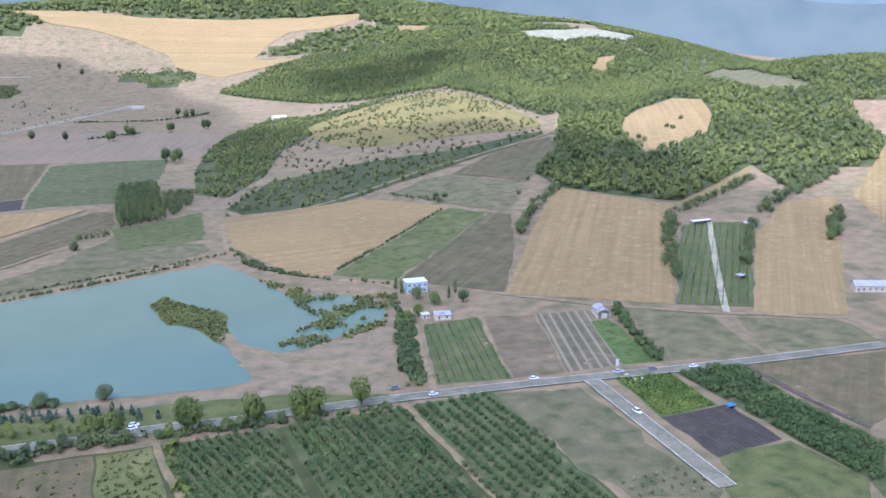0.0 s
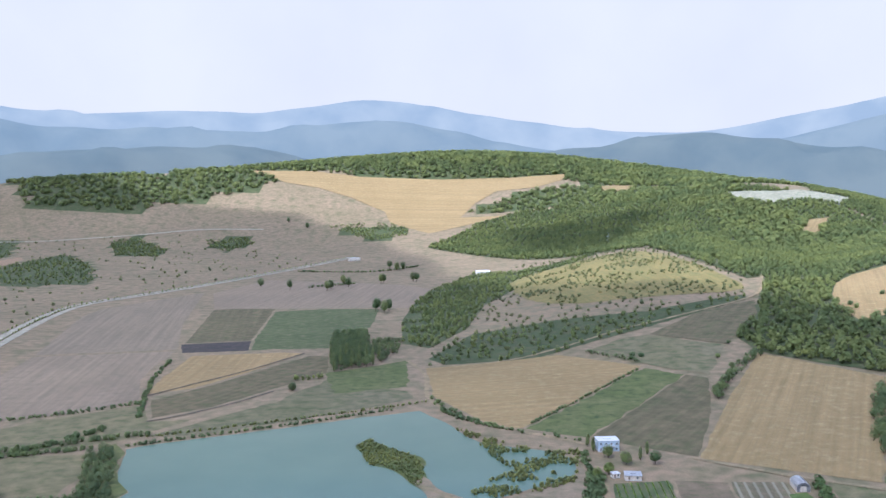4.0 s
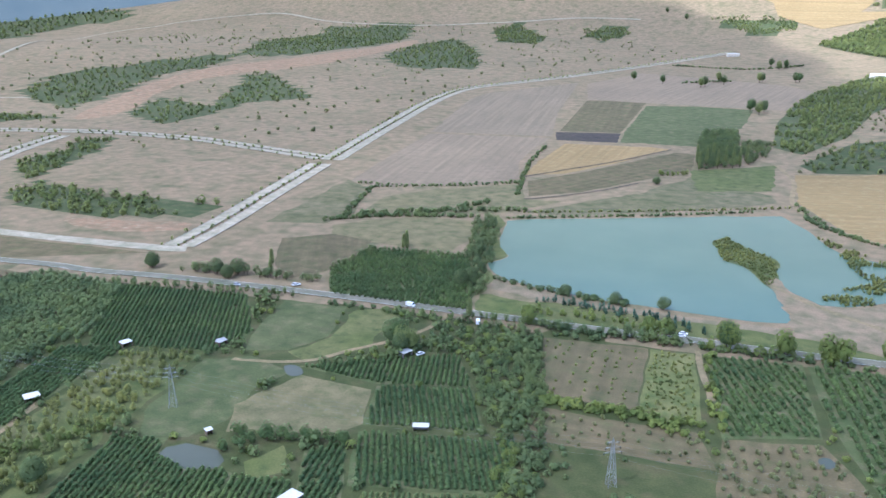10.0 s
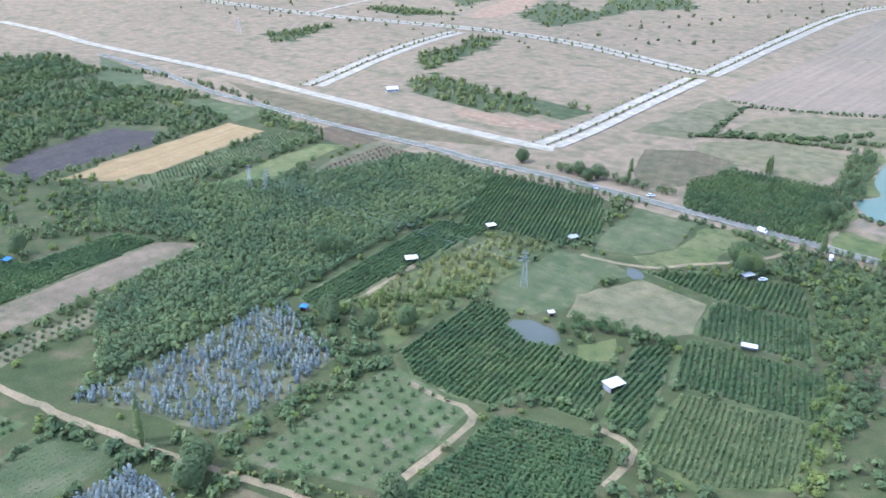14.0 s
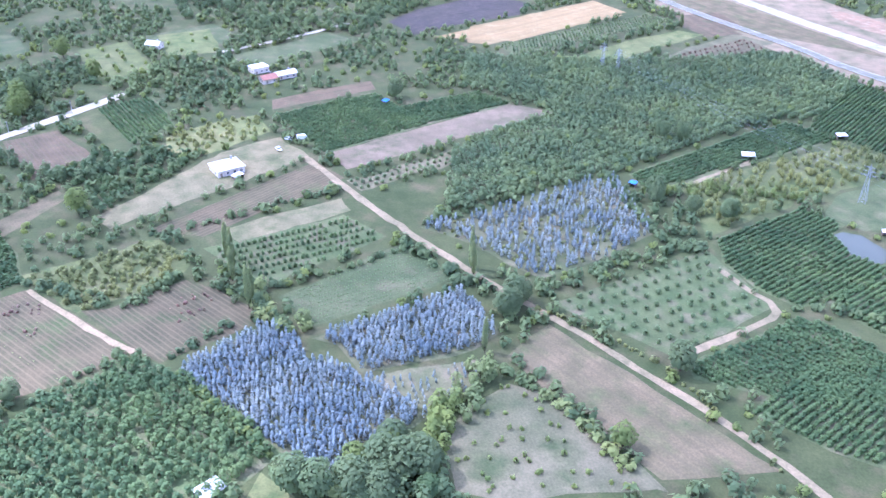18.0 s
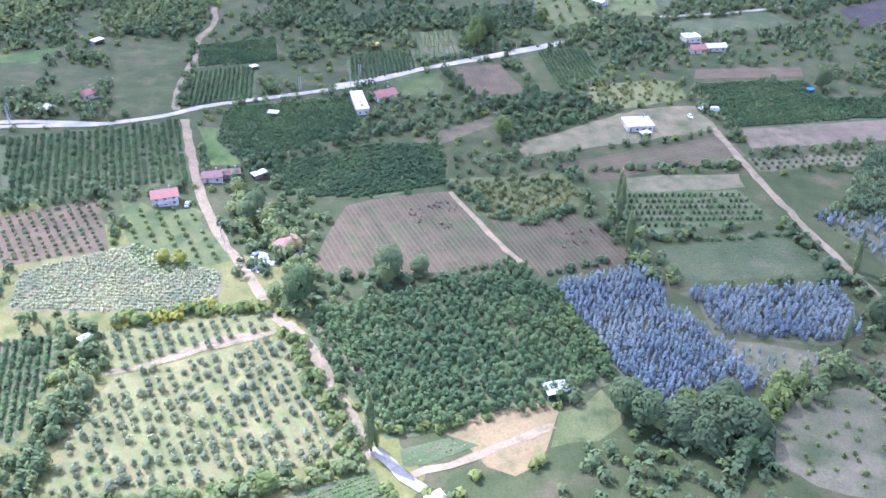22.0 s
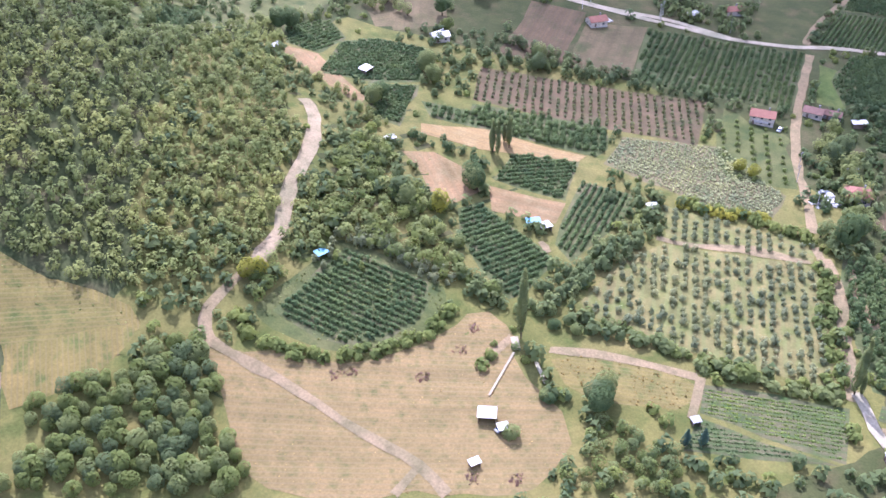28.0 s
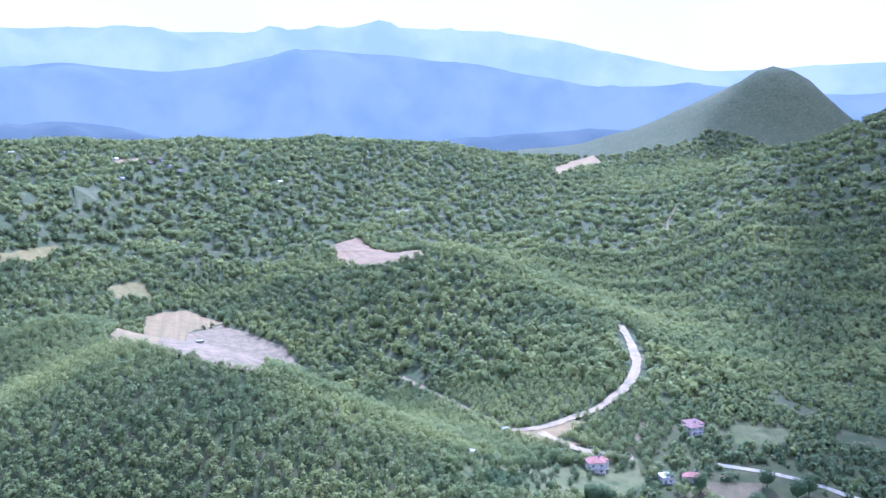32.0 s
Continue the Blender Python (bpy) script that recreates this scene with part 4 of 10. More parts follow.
P["o4"] = sheet("orchard_ground", "orchfloor", [(-292, 107),(-317, 184),(-325, 222),(-297, 238),(-287, 173),(-271, 105)], "green grassy ground under orchard rows", 0.14, worn=0.8)
P["scrub_belt"] = sheet("rough_pasture", "rough", [(-274, 123),(-291, 232),(-260, 245),(-245, 187),(-244, 165),(-227, 108)], "rough yellow-green pasture with weeds", 0.12, worn=2.0)
P["pink_long"] = sheet("reddish_field", "soil", [(-355, -23),(-394, 87),(-375, 108),(-333, -20)], "bare reddish soil field", 0.12, worn=0.8)
P["tan_long"] = sheet("wheat_field", "straw", [(-586, 236),(-543, 242),(-500, 118),(-508, 105),(-543, 120)], "harvested pale golden wheat field", 0.12, worn=0.8)
P["blue_black"] = sheet("ploughed_field", "darksoil", [(-569, 68),(-595, 97),(-625, 165),(-594, 186),(-564, 167),(-550, 114),(-534, 76)], "freshly ploughed dark soil plot", 0.12, worn=0.8)
P["green_nw"] = sheet("meadow", "meadow", [(-685, 252),(-603, 295),(-588, 246)], "green grassy meadow between hedges", 0.12, worn=1.2)
P["green_nw2"] = sheet("meadow", "meadow", [(-921, 278),(-821, 278),(-742, 246),(-771, 215)], "green grassy meadow between hedges", 0.12, worn=1.2)
P["strips_nw"] = sheet("orchard_ground", "orchfloor", [(-497, 122),(-540, 263),(-519, 271),(-487, 168),(-476, 126)], "green grassy ground under orchard rows", 0.14, worn=0.8)
P["strip_nw_b"] = sheet("scrub_meadow", "scrubgrass", [(-458, 155),(-485, 214),(-497, 261),(-483, 273),(-441, 169)], "yellow-green scrubby grass with bushes", 0.12, worn=0.8)
P["strip_nw_c"] = sheet("dry_pasture", "drygrass", [(-429, 186),(-454, 234),(-477, 294),(-452, 311),(-440, 264),(-417, 212)], "dry yellowish grass pasture", 0.12, worn=2.0)
P["dots_orch"] = sheet("fallow_field", "fallow", [(-418, 211),(-443, 298),(-467, 294),(-448, 228)], "brown fallow field with sparse weeds", 0.12, worn=0.8)
P["lav2"] = sheet("nursery_ground", "lavfloor", [(-197, -110),(-216, -77),(-205, -67),(-190, -67),(-190, -59),(-182, -55),(-170, -46),(-153, -38),(-147, -50),(-146, -63),(-136, -73),(-150, -83),(-168, -92)], "weedy ground under blue conifer rows", 0.12, worn=0.8)
P["lav3"] = sheet("nursery_ground", "lavfloor", [(-203, -63),(-216, -4),(-199, -1),(-188, -1),(-181, -13),(-180, -41),(-180, -52),(-197, -56)], "weedy ground under blue conifer rows", 0.12, worn=0.8)
P["lav4"] = sheet("nursery_ground", "lavfloor", [(-177, -51),(-178, -37),(-176, -14),(-161, -18),(-156, -37),(-166, -45)], "weedy ground under blue conifer rows", 0.12, worn=0.8)
P["orch_h"] = sheet("orchard_ground", "orchfloor", [(-200, 25),(-217, 102),(-174, 102),(-158, 50)], "green grassy ground under orchard rows", 0.14, worn=0.8)
P["brown_s"] = sheet("fallow_field", "fallow", [(-175, -4),(-188, 18),(-102, 51),(-109, 16)], "brown fallow field with sparse weeds", 0.12, worn=0.8)
P["rough_s"] = sheet("dry_pasture", "drygrass", [(-163, -9),(-156, 0),(-130, 10),(-111, 14),(-104, 15),(-115, -30),(-123, -41),(-138, -39),(-154, -27)], "dry yellowish grass pasture", 0.12, worn=2.0)
P["green_s"] = sheet("meadow", "meadow", [(-232, -70),(-257, -15),(-226, -3),(-210, -62)], "green grassy meadow between hedges", 0.12, worn=1.2)
P["strips_s"] = sheet("orchard_ground", "orchfloor", [(-275, -92),(-288, -32),(-265, -20),(-241, -73)], "green grassy ground under orchard rows", 0.14, worn=0.8)
P["tan_s"] = sheet("stubble_field", "stubble", [(-289, -84),(-305, -29),(-291, -28),(-276, -78)], "dry stubble field with weedy patches", 0.12, worn=1.2)
P["vines_s"] = sheet("tilled_field", "tilled", [(-296, -112),(-346, -32),(-324, -23),(-285, -91)], "brown tilled field in fine rows", 0.12, worn=0.8)
P["yard_w"] = sheet("stubble_field", "stubble", [(-313, -132),(-369, -74),(-380, -43),(-353, -34),(-334, -66),(-301, -126)], "dry stubble field with weedy patches", 0.12, worn=1.2)
P["scrub_y"] = sheet("rough_pasture", "rough", [(-270, -157),(-288, -112),(-271, -95),(-250, -107),(-240, -138),(-260, -152)], "rough yellow-green pasture with weeds", 0.12, worn=2.0)
P["vines_l"] = sheet("tilled_field", "tilled", [(-191, -196),(-210, -197),(-238, -195),(-251, -179),(-260, -156),(-241, -140),(-213, -122),(-206, -126),(-198, -152),(-188, -179)], "brown tilled field in fine rows", 0.12, worn=0.8)
P["vines_l2"] = sheet("tilled_field", "tilled", [(-241, -137),(-240, -128),(-253, -101),(-243, -90),(-221, -75),(-212, -90),(-203, -113),(-213, -121)], "brown tilled field in fine rows", 0.12, worn=0.8)
P["grove_d"] = sheet("orchard_ground", "orchfloor", [(-163, -192),(-210, -120),(-188, -101),(-151, -83),(-131, -110),(-111, -152),(-143, -181)], "green grassy ground under orchard rows", 0.14, worn=0.8)
P["shed_ground"] = sheet("dry_ground", "drysoil", [(-118, -136),(-126, -124),(-137, -108),(-132, -102),(-119, -106),(-105, -114),(-107, -122),(-114, -129)], "dry tan trampled ground", 0.12, worn=2.2)
P["orch_u"] = sheet("orchard_ground", "orchfloor", [(-412, -41),(-431, 21),(-377, 36),(-354, -27)], "green grassy ground under orchard rows", 0.14, worn=0.8)
P["orch_u2"] = sheet("orchard_ground", "orchfloor", [(-404, 18),(-418, 79),(-394, 90),(-377, 36)], "green grassy ground under orchard rows", 0.14, worn=0.8)
P["pink_strip"] = sheet("reddish_field", "pinksoil", [(-434, -38),(-451, 23),(-436, 22),(-419, -40)], "bare reddish soil field", 0.12, worn=0.8)
P["strip_long"] = sheet("dry_pasture", "drygrass", [(-321, -23),(-362, 107),(-353, 115),(-309, -20)], "dry yellowish grass pasture", 0.12, worn=2.0)
P["brown_u"] = sheet("reddish_field", "pinksoil", [(-408, -174),(-417, -149),(-380, -132),(-358, -158)], "bare reddish soil field", 0.12, worn=0.8)
P["olive_u"] = sheet("meadow", "meadow", [(-434, -145),(-441, -133),(-381, -111),(-379, -121)], "green grassy meadow between hedges", 0.12, worn=1.2)
P["brown_u2"] = sheet("fallow_field", "fallow", [(-307, -180),(-344, -147),(-337, -142),(-300, -170)], "brown fallow field with sparse weeds", 0.12, worn=0.8)
P["garden_u"] = sheet("vegetable_plot", "garden", [(-458, -208),(-470, -184),(-428, -174),(-414, -196)], "vegetable plot with green sown rows", 0.12, worn=0.8)
P["tan_uu"] = sheet("wheat_field", "straw", [(-525, 86),(-588, 240),(-550, 249),(-503, 137)], "harvested pale golden wheat field", 0.12, worn=0.8)
P["green_uu"] = sheet("meadow", "meadow", [(-567, -100),(-590, -52),(-549, -40),(-529, -87)], "green grassy meadow between hedges", 0.12, worn=1.2)
P["vf1"] = sheet("meadow", "green", [(-385, -360),(-407, -333),(-312, -300),(-293, -324)], "green grassy meadow between hedges", 0.12, worn=1.2)
P["r1"] = sheet("orchard_ground", "orchfloor", [(-360, -312),(-382, -282),(-334, -267),(-314, -296)], "green grassy ground under orchard rows", 0.14, worn=0.8)
P["r2"] = sheet("orchard_ground", "orchfloor", [(-403, -325),(-430, -286),(-393, -273),(-367, -311)], "green grassy ground under orchard rows", 0.14, worn=0.8)
P["r3"] = sheet("orchard_ground", "orchfloor", [(-413, -239),(-431, -202),(-398, -194),(-368, -226)], "green grassy ground under orchard rows", 0.14, worn=0.8)
P["g1"] = sheet("vegetable_plot", "garden", [(-455, -205),(-468, -185),(-441, -179),(-429, -198)], "vegetable plot with green sown rows", 0.12, worn=0.8)
P["vf2"] = sheet("reddish_field", "pinksoil", [(-291, -455),(-313, -442),(-284, -422),(-268, -433)], "bare reddish soil field", 0.12, worn=0.8)
P["vf3"] = sheet("meadow", "green", [(-435, -143),(-442, -130),(-385, -113),(-376, -121)], "green grassy meadow between hedges", 0.12, worn=1.2)
P["vf4"] = sheet("grass_strip", "lawn", [(-336, -420),(-374, -391),(-329, -390)], "bright green grass strip", 0.12, worn=0.8)
P["vf5"] = sheet("meadow", "green", [(-266, -404),(-292, -381),(-268, -368),(-249, -390)], "green grassy meadow between hedges", 0.12, worn=1.2)
P["vf6"] = sheet("meadow", "green", [(-339, -371),(-348, -359),(-317, -346),(-296, -359)], "green grassy meadow between hedges", 0.12, worn=1.2)
P["vf7"] = sheet("meadow", "green", [(-293, -497),(-324, -487),(-305, -463),(-270, -476)], "green grassy meadow between hedges", 0.12, worn=1.2)
P["vf8"] = sheet("meadow", "green", [(-378, -365),(-410, -332),(-337, -309),(-319, -334)], "green grassy meadow between hedges", 0.12, worn=1.2)
P["vf9"] = sheet("meadow", "green", [(-189, -436),(-214, -417),(-191, -401),(-175, -417)], "green grassy meadow between hedges", 0.12, worn=1.2)
P["vf10"] = sheet("fallow_field", "fallow", [(-140, -448),(-179, -443),(-152, -418),(-132, -426)], "brown fallow field with sparse weeds", 0.12, worn=0.8)
P["vf11"] = sheet("rough_pasture", "rough", [(-221, -509),(-258, -498),(-238, -479),(-202, -484)], "rough yellow-green pasture with weeds", 0.12, worn=2.0)
P["olive_big"] = sheet("olive_ground", "olivefloor", [(-120, -238),(-150, -198),(-149, -192),(-103, -159),(-81, -203),(-70, -231),(-73, -236),(-102, -242)], "pale mown grass under olive trees", 0.12, worn=0.8)
P["olive_top"] = sheet("olive_ground", "olivefloor", [(-138, -254),(-162, -202),(-152, -197),(-122, -239)], "pale mown grass under olive trees", 0.12, worn=0.8)
P["reed_field"] = sheet("stubble_field", "stubble", [(-141, -286),(-162, -295),(-191, -264),(-181, -227),(-165, -222),(-151, -243)], "dry stubble field with weedy patches", 0.12, worn=1.2)
P["yellow_patch"] = sheet("rough_pasture", "rough", [(-218, -283),(-219, -249),(-188, -226),(-173, -248),(-187, -264)], "rough yellow-green pasture with weeds", 0.12, worn=2.0)
P["brown_orch"] = sheet("reddish_field", "pinksoil", [(-151, -372),(-217, -291),(-183, -272),(-128, -352)], "bare reddish soil field", 0.12, worn=0.8)
P["band_green"] = sheet("orchard_ground", "orchfloor", [(-126, -350),(-163, -305),(-150, -292),(-142, -291),(-114, -339)], "green grassy ground under orchard rows", 0.14, worn=0.8)
P["orch_v"] = sheet("orchard_ground", "orchfloor", [(-251, -354),(-300, -291),(-241, -263),(-202, -323)], "green grassy ground under orchard rows", 0.14, worn=0.8)
P["brown_v"] = sheet("reddish_field", "pinksoil", [(-220, -408),(-237, -384),(-187, -354),(-165, -377),(-192, -390)], "bare reddish soil field", 0.12, worn=0.8)
P["brown_v2"] = sheet("fallow_field", "fallow", [(-228, -376),(-254, -356),(-205, -327),(-187, -350)], "brown fallow field with sparse weeds", 0.12, worn=0.8)
P["orch_w"] = sheet("orchard_ground", "orchfloor", [(-318, -274),(-352, -222),(-302, -206),(-267, -248)], "green grassy ground under orchard rows", 0.14, worn=0.8)
P["lawn"] = sheet("grass_strip", "lawn", [(-294, -281),(-296, -269),(-261, -248),(-258, -261)], "bright green grass strip", 0.12, worn=0.8)
P["o7"] = sheet("orchard_ground", "orchfloor", [(-95, -303),(-115, -313),(-134, -293),(-109, -278)], "green grassy ground under orchard rows", 0.14, worn=0.8)
P["brown_rows"] = sheet("raked_plot", "strawsoil", [(-91, -301),(-108, -277),(-96, -270),(-89, -279),(-81, -289)], "orange-tan raked soil plot", 0.12, worn=0.8)
P["o8"] = sheet("orchard_ground", "orchfloor", [(-71, -296),(-81, -295),(-82, -263),(-81, -255),(-61, -250),(-54, -251),(-56, -267),(-61, -284)], "green grassy ground under orchard rows", 0.14, worn=0.8)
P["o9"] = sheet("orchard_ground", "orchfloor", [(-87, -262),(-106, -274),(-124, -283),(-134, -265),(-117, -256),(-85, -252)], "green grassy ground under orchard rows", 0.14, worn=0.8)
P["o10"] = sheet("orchard_ground", "orchfloor", [(-107, -361),(-161, -303),(-143, -295),(-102, -349)], "green grassy ground under orchard rows", 0.14, worn=0.8)
P["tan_m"] = sheet("raked_plot", "strawsoil", [(-75, -334),(-86, -328),(-90, -314),(-88, -300),(-71, -299),(-67, -305),(-74, -323)], "orange-tan raked soil plot", 0.12, worn=0.8)
P["pale_strip"] = sheet("wheat_field", "straw", [(-95, -347),(-117, -331),(-139, -294),(-133, -293),(-105, -321),(-90, -341)], "harvested pale golden wheat field", 0.12, worn=0.8)
P["o6"] = sheet("orchard_ground", "orchfloor", [(-78, -395),(-107, -420),(-125, -416),(-140, -398),(-118, -374),(-97, -381)], "green grassy ground under orchard rows", 0.14, worn=0.8)
P["o5"] = sheet("orchard_ground", "orchfloor", [(-93, -446),(-116, -441),(-111, -422),(-89, -411),(-80, -423)], "green grassy ground under orchard rows", 0.14, worn=0.8)
P["tan_low"] = sheet("golden_grass", "gold", [(-54.5, -219.5),(-69.5, -200.5),(-73.5, -189.0),(-66.5, -185.0),(-60.2, -186.0),(-54.8, -192.0),(-49.5, -198.5),(-44.5, -205.5),(-43.2, -214.0),(-45.8, -224.0)], "golden dry grass with green patches", 0.12, worn=2.2)
P["veg_rows"] = sheet("vegetable_plot", "garden", [(-75, -187),(-100, -153),(-80, -143),(-65, -181)], "vegetable plot with green sown rows", 0.12, worn=0.8)
P["veg_rows2"] = sheet("vegetable_plot", "garden", [(-63, -180),(-78, -144),(-50, -175)], "vegetable plot with green sown rows", 0.12, worn=0.8)
P["teardrop_rim"] = sheet("rough_pasture", "rough", [(-27.8, -297.7),(-30.2, -293.3),(-32.6, -289.0),(-34.9, -284.7),(-37.0, -280.2),(-39.0, -275.8),(-39.9, -271.7),(-39.6, -268.0),(-38.2, -264.8),(-35.8, -262.2),(-32.4, -259.9),(-28.3, -258.1),(-23.3, -256.8),(-17.7, -256.2),(-12.1, -256.5),(-6.7, -257.8),(-1.5, -260.2),(3.5, -263.8),(7.9, -267.8),(11.6, -272.2),(14.8, -277.2),(17.2, -282.8),(18.4, -287.1),(18.3, -290.4),(16.8, -292.5),(14.2, -293.5),(11.0, -294.4),(7.3, -295.4),(3.2, -296.2),(-1.2, -296.8),(-5.6, -297.8),(-9.9, -298.9),(-14.0, -300.2),(-18.0, -301.8),(-21.6, -301.8),(-24.9, -300.5)], "rough yellow-green pasture with weeds", 0.12, worn=2.0)
P["teardrop"] = sheet("orchard_ground", "orchfloor", [(13, -289),(-2, -293),(-23, -299),(-26, -294),(-37, -273),(-30, -264),(-21, -260),(-9, -261),(2, -266),(8, -273)], "green grassy ground under orchard rows", 0.14, worn=0.8)
P["tan_big"] = sheet("dry_ground", "drysoil", [(28.8, -280.0),(18.2, -270.0),(4.8, -261.8),(-11.8, -255.2),(-26.2, -252.8),(-38.8, -254.2),(-45.0, -251.0),(-45.0, -243.0),(-42.5, -237.2),(-37.5, -233.8),(-34.8, -223.8),(-34.2, -207.2),(-28.2, -197.5),(-16.8, -194.5),(-8.8, -193.8),(-4.2, -195.2),(11.8, -207.0),(39.2, -229.0),(50.0, -247.8),(44.0, -263.2),(40.0, -276.5),(38.0, -287.5),(36.2, -291.0),(34.8, -287.0)], "dry tan trampled ground", 0.12, worn=2.2)
P["meadow_e"] = sheet("golden_grass", "gold", [(72.5, -333.5),(63.5, -328.5),(55.5, -320.8),(48.5, -310.2),(49.2, -303.0),(57.8, -299.0),(66.2, -296.8),(74.8, -296.2),(83.0, -296.5),(91.0, -297.5),(90.5, -307.5),(81.5, -326.5)], "golden dry grass with green patches", 0.12, worn=2.2)
P["meadow_e2"] = sheet("golden_grass", "gold", [(107.5, -359.0),(102.5, -359.0),(95.0, -357.5),(85.0, -354.5),(77.8, -349.8),(73.2, -343.2),(68.8, -336.0),(64.2, -328.0),(59.0, -319.8),(53.0, -311.2),(51.0, -306.0),(53.0, -304.0),(69.8, -310.2),(101.2, -324.8),(115.2, -338.8),(111.8, -352.2)], "golden dry grass with green patches", 0.12, worn=2.2)
P["pad"] = sheet("quarry_pad", "rubble", [(112, -534),(56, -1142),(10, -1213),(-19, -1168),(-45, -1082),(-46, -999),(65, -495),(81, -493),(98, -510)], "levelled pad of tan broken rock", 0.12, worn=0.8)
P["pad_back"] = sheet("dry_ground", "drysoil", [(135, -600),(99, -1209),(47, -1273),(5, -1226),(56, -1148),(111, -540)], "dry tan trampled ground", 0.12, worn=2.2)
P["clear_a"] = sheet("raked_plot", "strawsoil", [(-200, -1554),(-228, -1415),(-227, -1078),(-202, -1057),(-170, -1143),(-159, -1278)], "orange-tan raked soil plot", 0.12, worn=0.8)
P["field_f1"] = sheet("reddish_field", "pinksoil", [(-698, -860),(-758, -864),(-747, -820),(-663, -791)], "bare reddish soil field", 0.12, worn=0.8)
P["field_f2"] = sheet("reddish_field", "pinksoil", [(-451, -573),(-532, -553),(-473, -507),(-437, -511)], "bare reddish soil field", 0.12, worn=0.8)
P["far_p1"] = sheet("wheat_field", "straw", [(-1045, -2393),(-1349, -2691),(-1309, -2564),(-1028, -2307)], "harvested pale golden wheat field", 0.12, worn=0.8)
P["far_p2"] = sheet("wheat_field", "straw", [(-2162, -4383),(-2418, -4237),(-2444, -4223),(-2294, -4314)], "harvested pale golden wheat field", 0.12, worn=0.8)
P["far_p3"] = sheet("wheat_field", "straw", [(132, -2073),(41, -2087),(78, -2015),(127, -2017)], "harvested pale golden wheat field", 0.12, worn=0.8)
P["far_p4"] = sheet("pale_clearing", "pale", [(-404, -1816),(-442, -1784),(-425, -1750),(-401, -1786)], "pale bare levelled ground", 0.12, worn=2.0)
P["o6c"] = sheet("orchard_ground", "orchfloor", [(-95, -382),(-115, -372),(-85, -348),(-79, -359)], "green grassy ground under orchard rows", 0.14, worn=0.8)
P["tan_o"] = sheet("raked_plot", "strawsoil", [(-76, -422),(-88, -411),(-86, -387),(-85, -371),(-78, -367),(-75, -389),(-72, -411)], "orange-tan raked soil plot", 0.12, worn=0.8)
P["vine_n"] = sheet("orchard_ground", "orchfloor", [(-268, -233),(-295, -203),(-308, -168),(-289, -160),(-267, -157),(-246, -187),(-239, -223)], "green grassy ground under orchard rows", 0.14, worn=0.8)
P["vine_m"] = sheet("orchard_ground", "orchfloor", [(-324, -269),(-350, -221),(-316, -205),(-293, -224),(-280, -236),(-265, -251),(-282, -268),(-315, -277)], "green grassy ground under orchard rows", 0.14, worn=0.8)
P["vine_q"] = sheet("orchard_ground", "orchfloor", [(-443, -130),(-456, -101),(-409, -91),(-391, -115)], "green grassy ground under orchard rows", 0.14, worn=0.8)
P["scrub_z"] = sheet("scrub_meadow", "scrubgrass", [(-394, -98),(-407, -77),(-414, -49),(-389, -46),(-368, -81),(-375, -98)], "yellow-green scrubby grass with bushes", 0.12, worn=0.8)
P["strip_q"] = sheet("dry_pasture", "drygrass", [(-454, -202),(-465, -183),(-430, -177),(-410, -194)], "dry yellowish grass pasture", 0.12, worn=2.0)
P["rough_q"] = sheet("rough_pasture", "rough", [(-546, -140),(-559, -110),(-505, -96),(-477, -125)], "rough yellow-green pasture with weeds", 0.12, worn=2.0)
P["rough_q2"] = sheet("scrub_meadow", "scrubgrass", [(-569, -91),(-578, -56),(-526, -54),(-524, -87)], "yellow-green scrubby grass with bushes", 0.12, worn=0.8)
P["dark_q"] = sheet("meadow", "meadow", [(-583, -230),(-590, -182),(-549, -166),(-535, -205),(-535, -224)], "green grassy meadow between hedges", 0.12, worn=1.2)
P["dark_q2"] = sheet("meadow", "meadow", [(-515, -54),(-552, 22),(-527, 34),(-493, -37)], "green grassy meadow between hedges", 0.12, worn=1.2)
P["yard_q"] = sheet("reddish_field", "pinksoil", [(-532, 279),(-532, 317),(-488, 311),(-476, 275)], "bare reddish soil field", 0.12, worn=0.8)
P["rough_q3"] = sheet("rough_pasture", "rough", [(-389, -204),(-396, -180),(-367, -174),(-358, -200)], "rough yellow-green pasture with weeds", 0.12, worn=2.0)
P["vf20"] = sheet("fallow_field", "fallow", [(-159, -454),(-192, -444),(-164, -410),(-137, -419)], "brown fallow field with sparse weeds", 0.12, worn=0.8)
P["vf21"] = sheet("meadow", "green", [(-197, -440),(-227, -415),(-179, -389),(-163, -407)], "green grassy meadow between hedges", 0.12, worn=1.2)
P["vf23"] = sheet("meadow", "green", [(-297, -424),(-330, -416),(-344, -389),(-314, -372),(-275, -390)], "green grassy meadow between hedges", 0.12, worn=1.2)
P["bank_green"] = sheet("rough_pasture", "rough", [(-132, -102),(-145, -90),(-134, -82),(-121, -91),(-117, -105)], "rough yellow-green pasture with weeds", 0.12, worn=2.0)
P["shed_beds"] = sheet("vegetable_plot", "garden", [(-108, -147),(-116, -133),(-114, -125),(-104, -139),(-102, -145)], "vegetable plot with green sown rows", 0.12, worn=0.8)
P["lake_green"] = sheet("rough_pasture", "rough", [(-121, 769),(-51, 831),(-44, 715),(-102, 688)], "rough yellow-green pasture with weeds", 0.12, worn=2.0)
P["verge_s"] = sheet("rough_pasture", "rough", [(-172, 375),(-102, 378),(-5, 381),(23, 375),(51, 369),(51, 366),(-162, 349)], "rough yellow-green pasture with weeds", 0.12, worn=2.0)
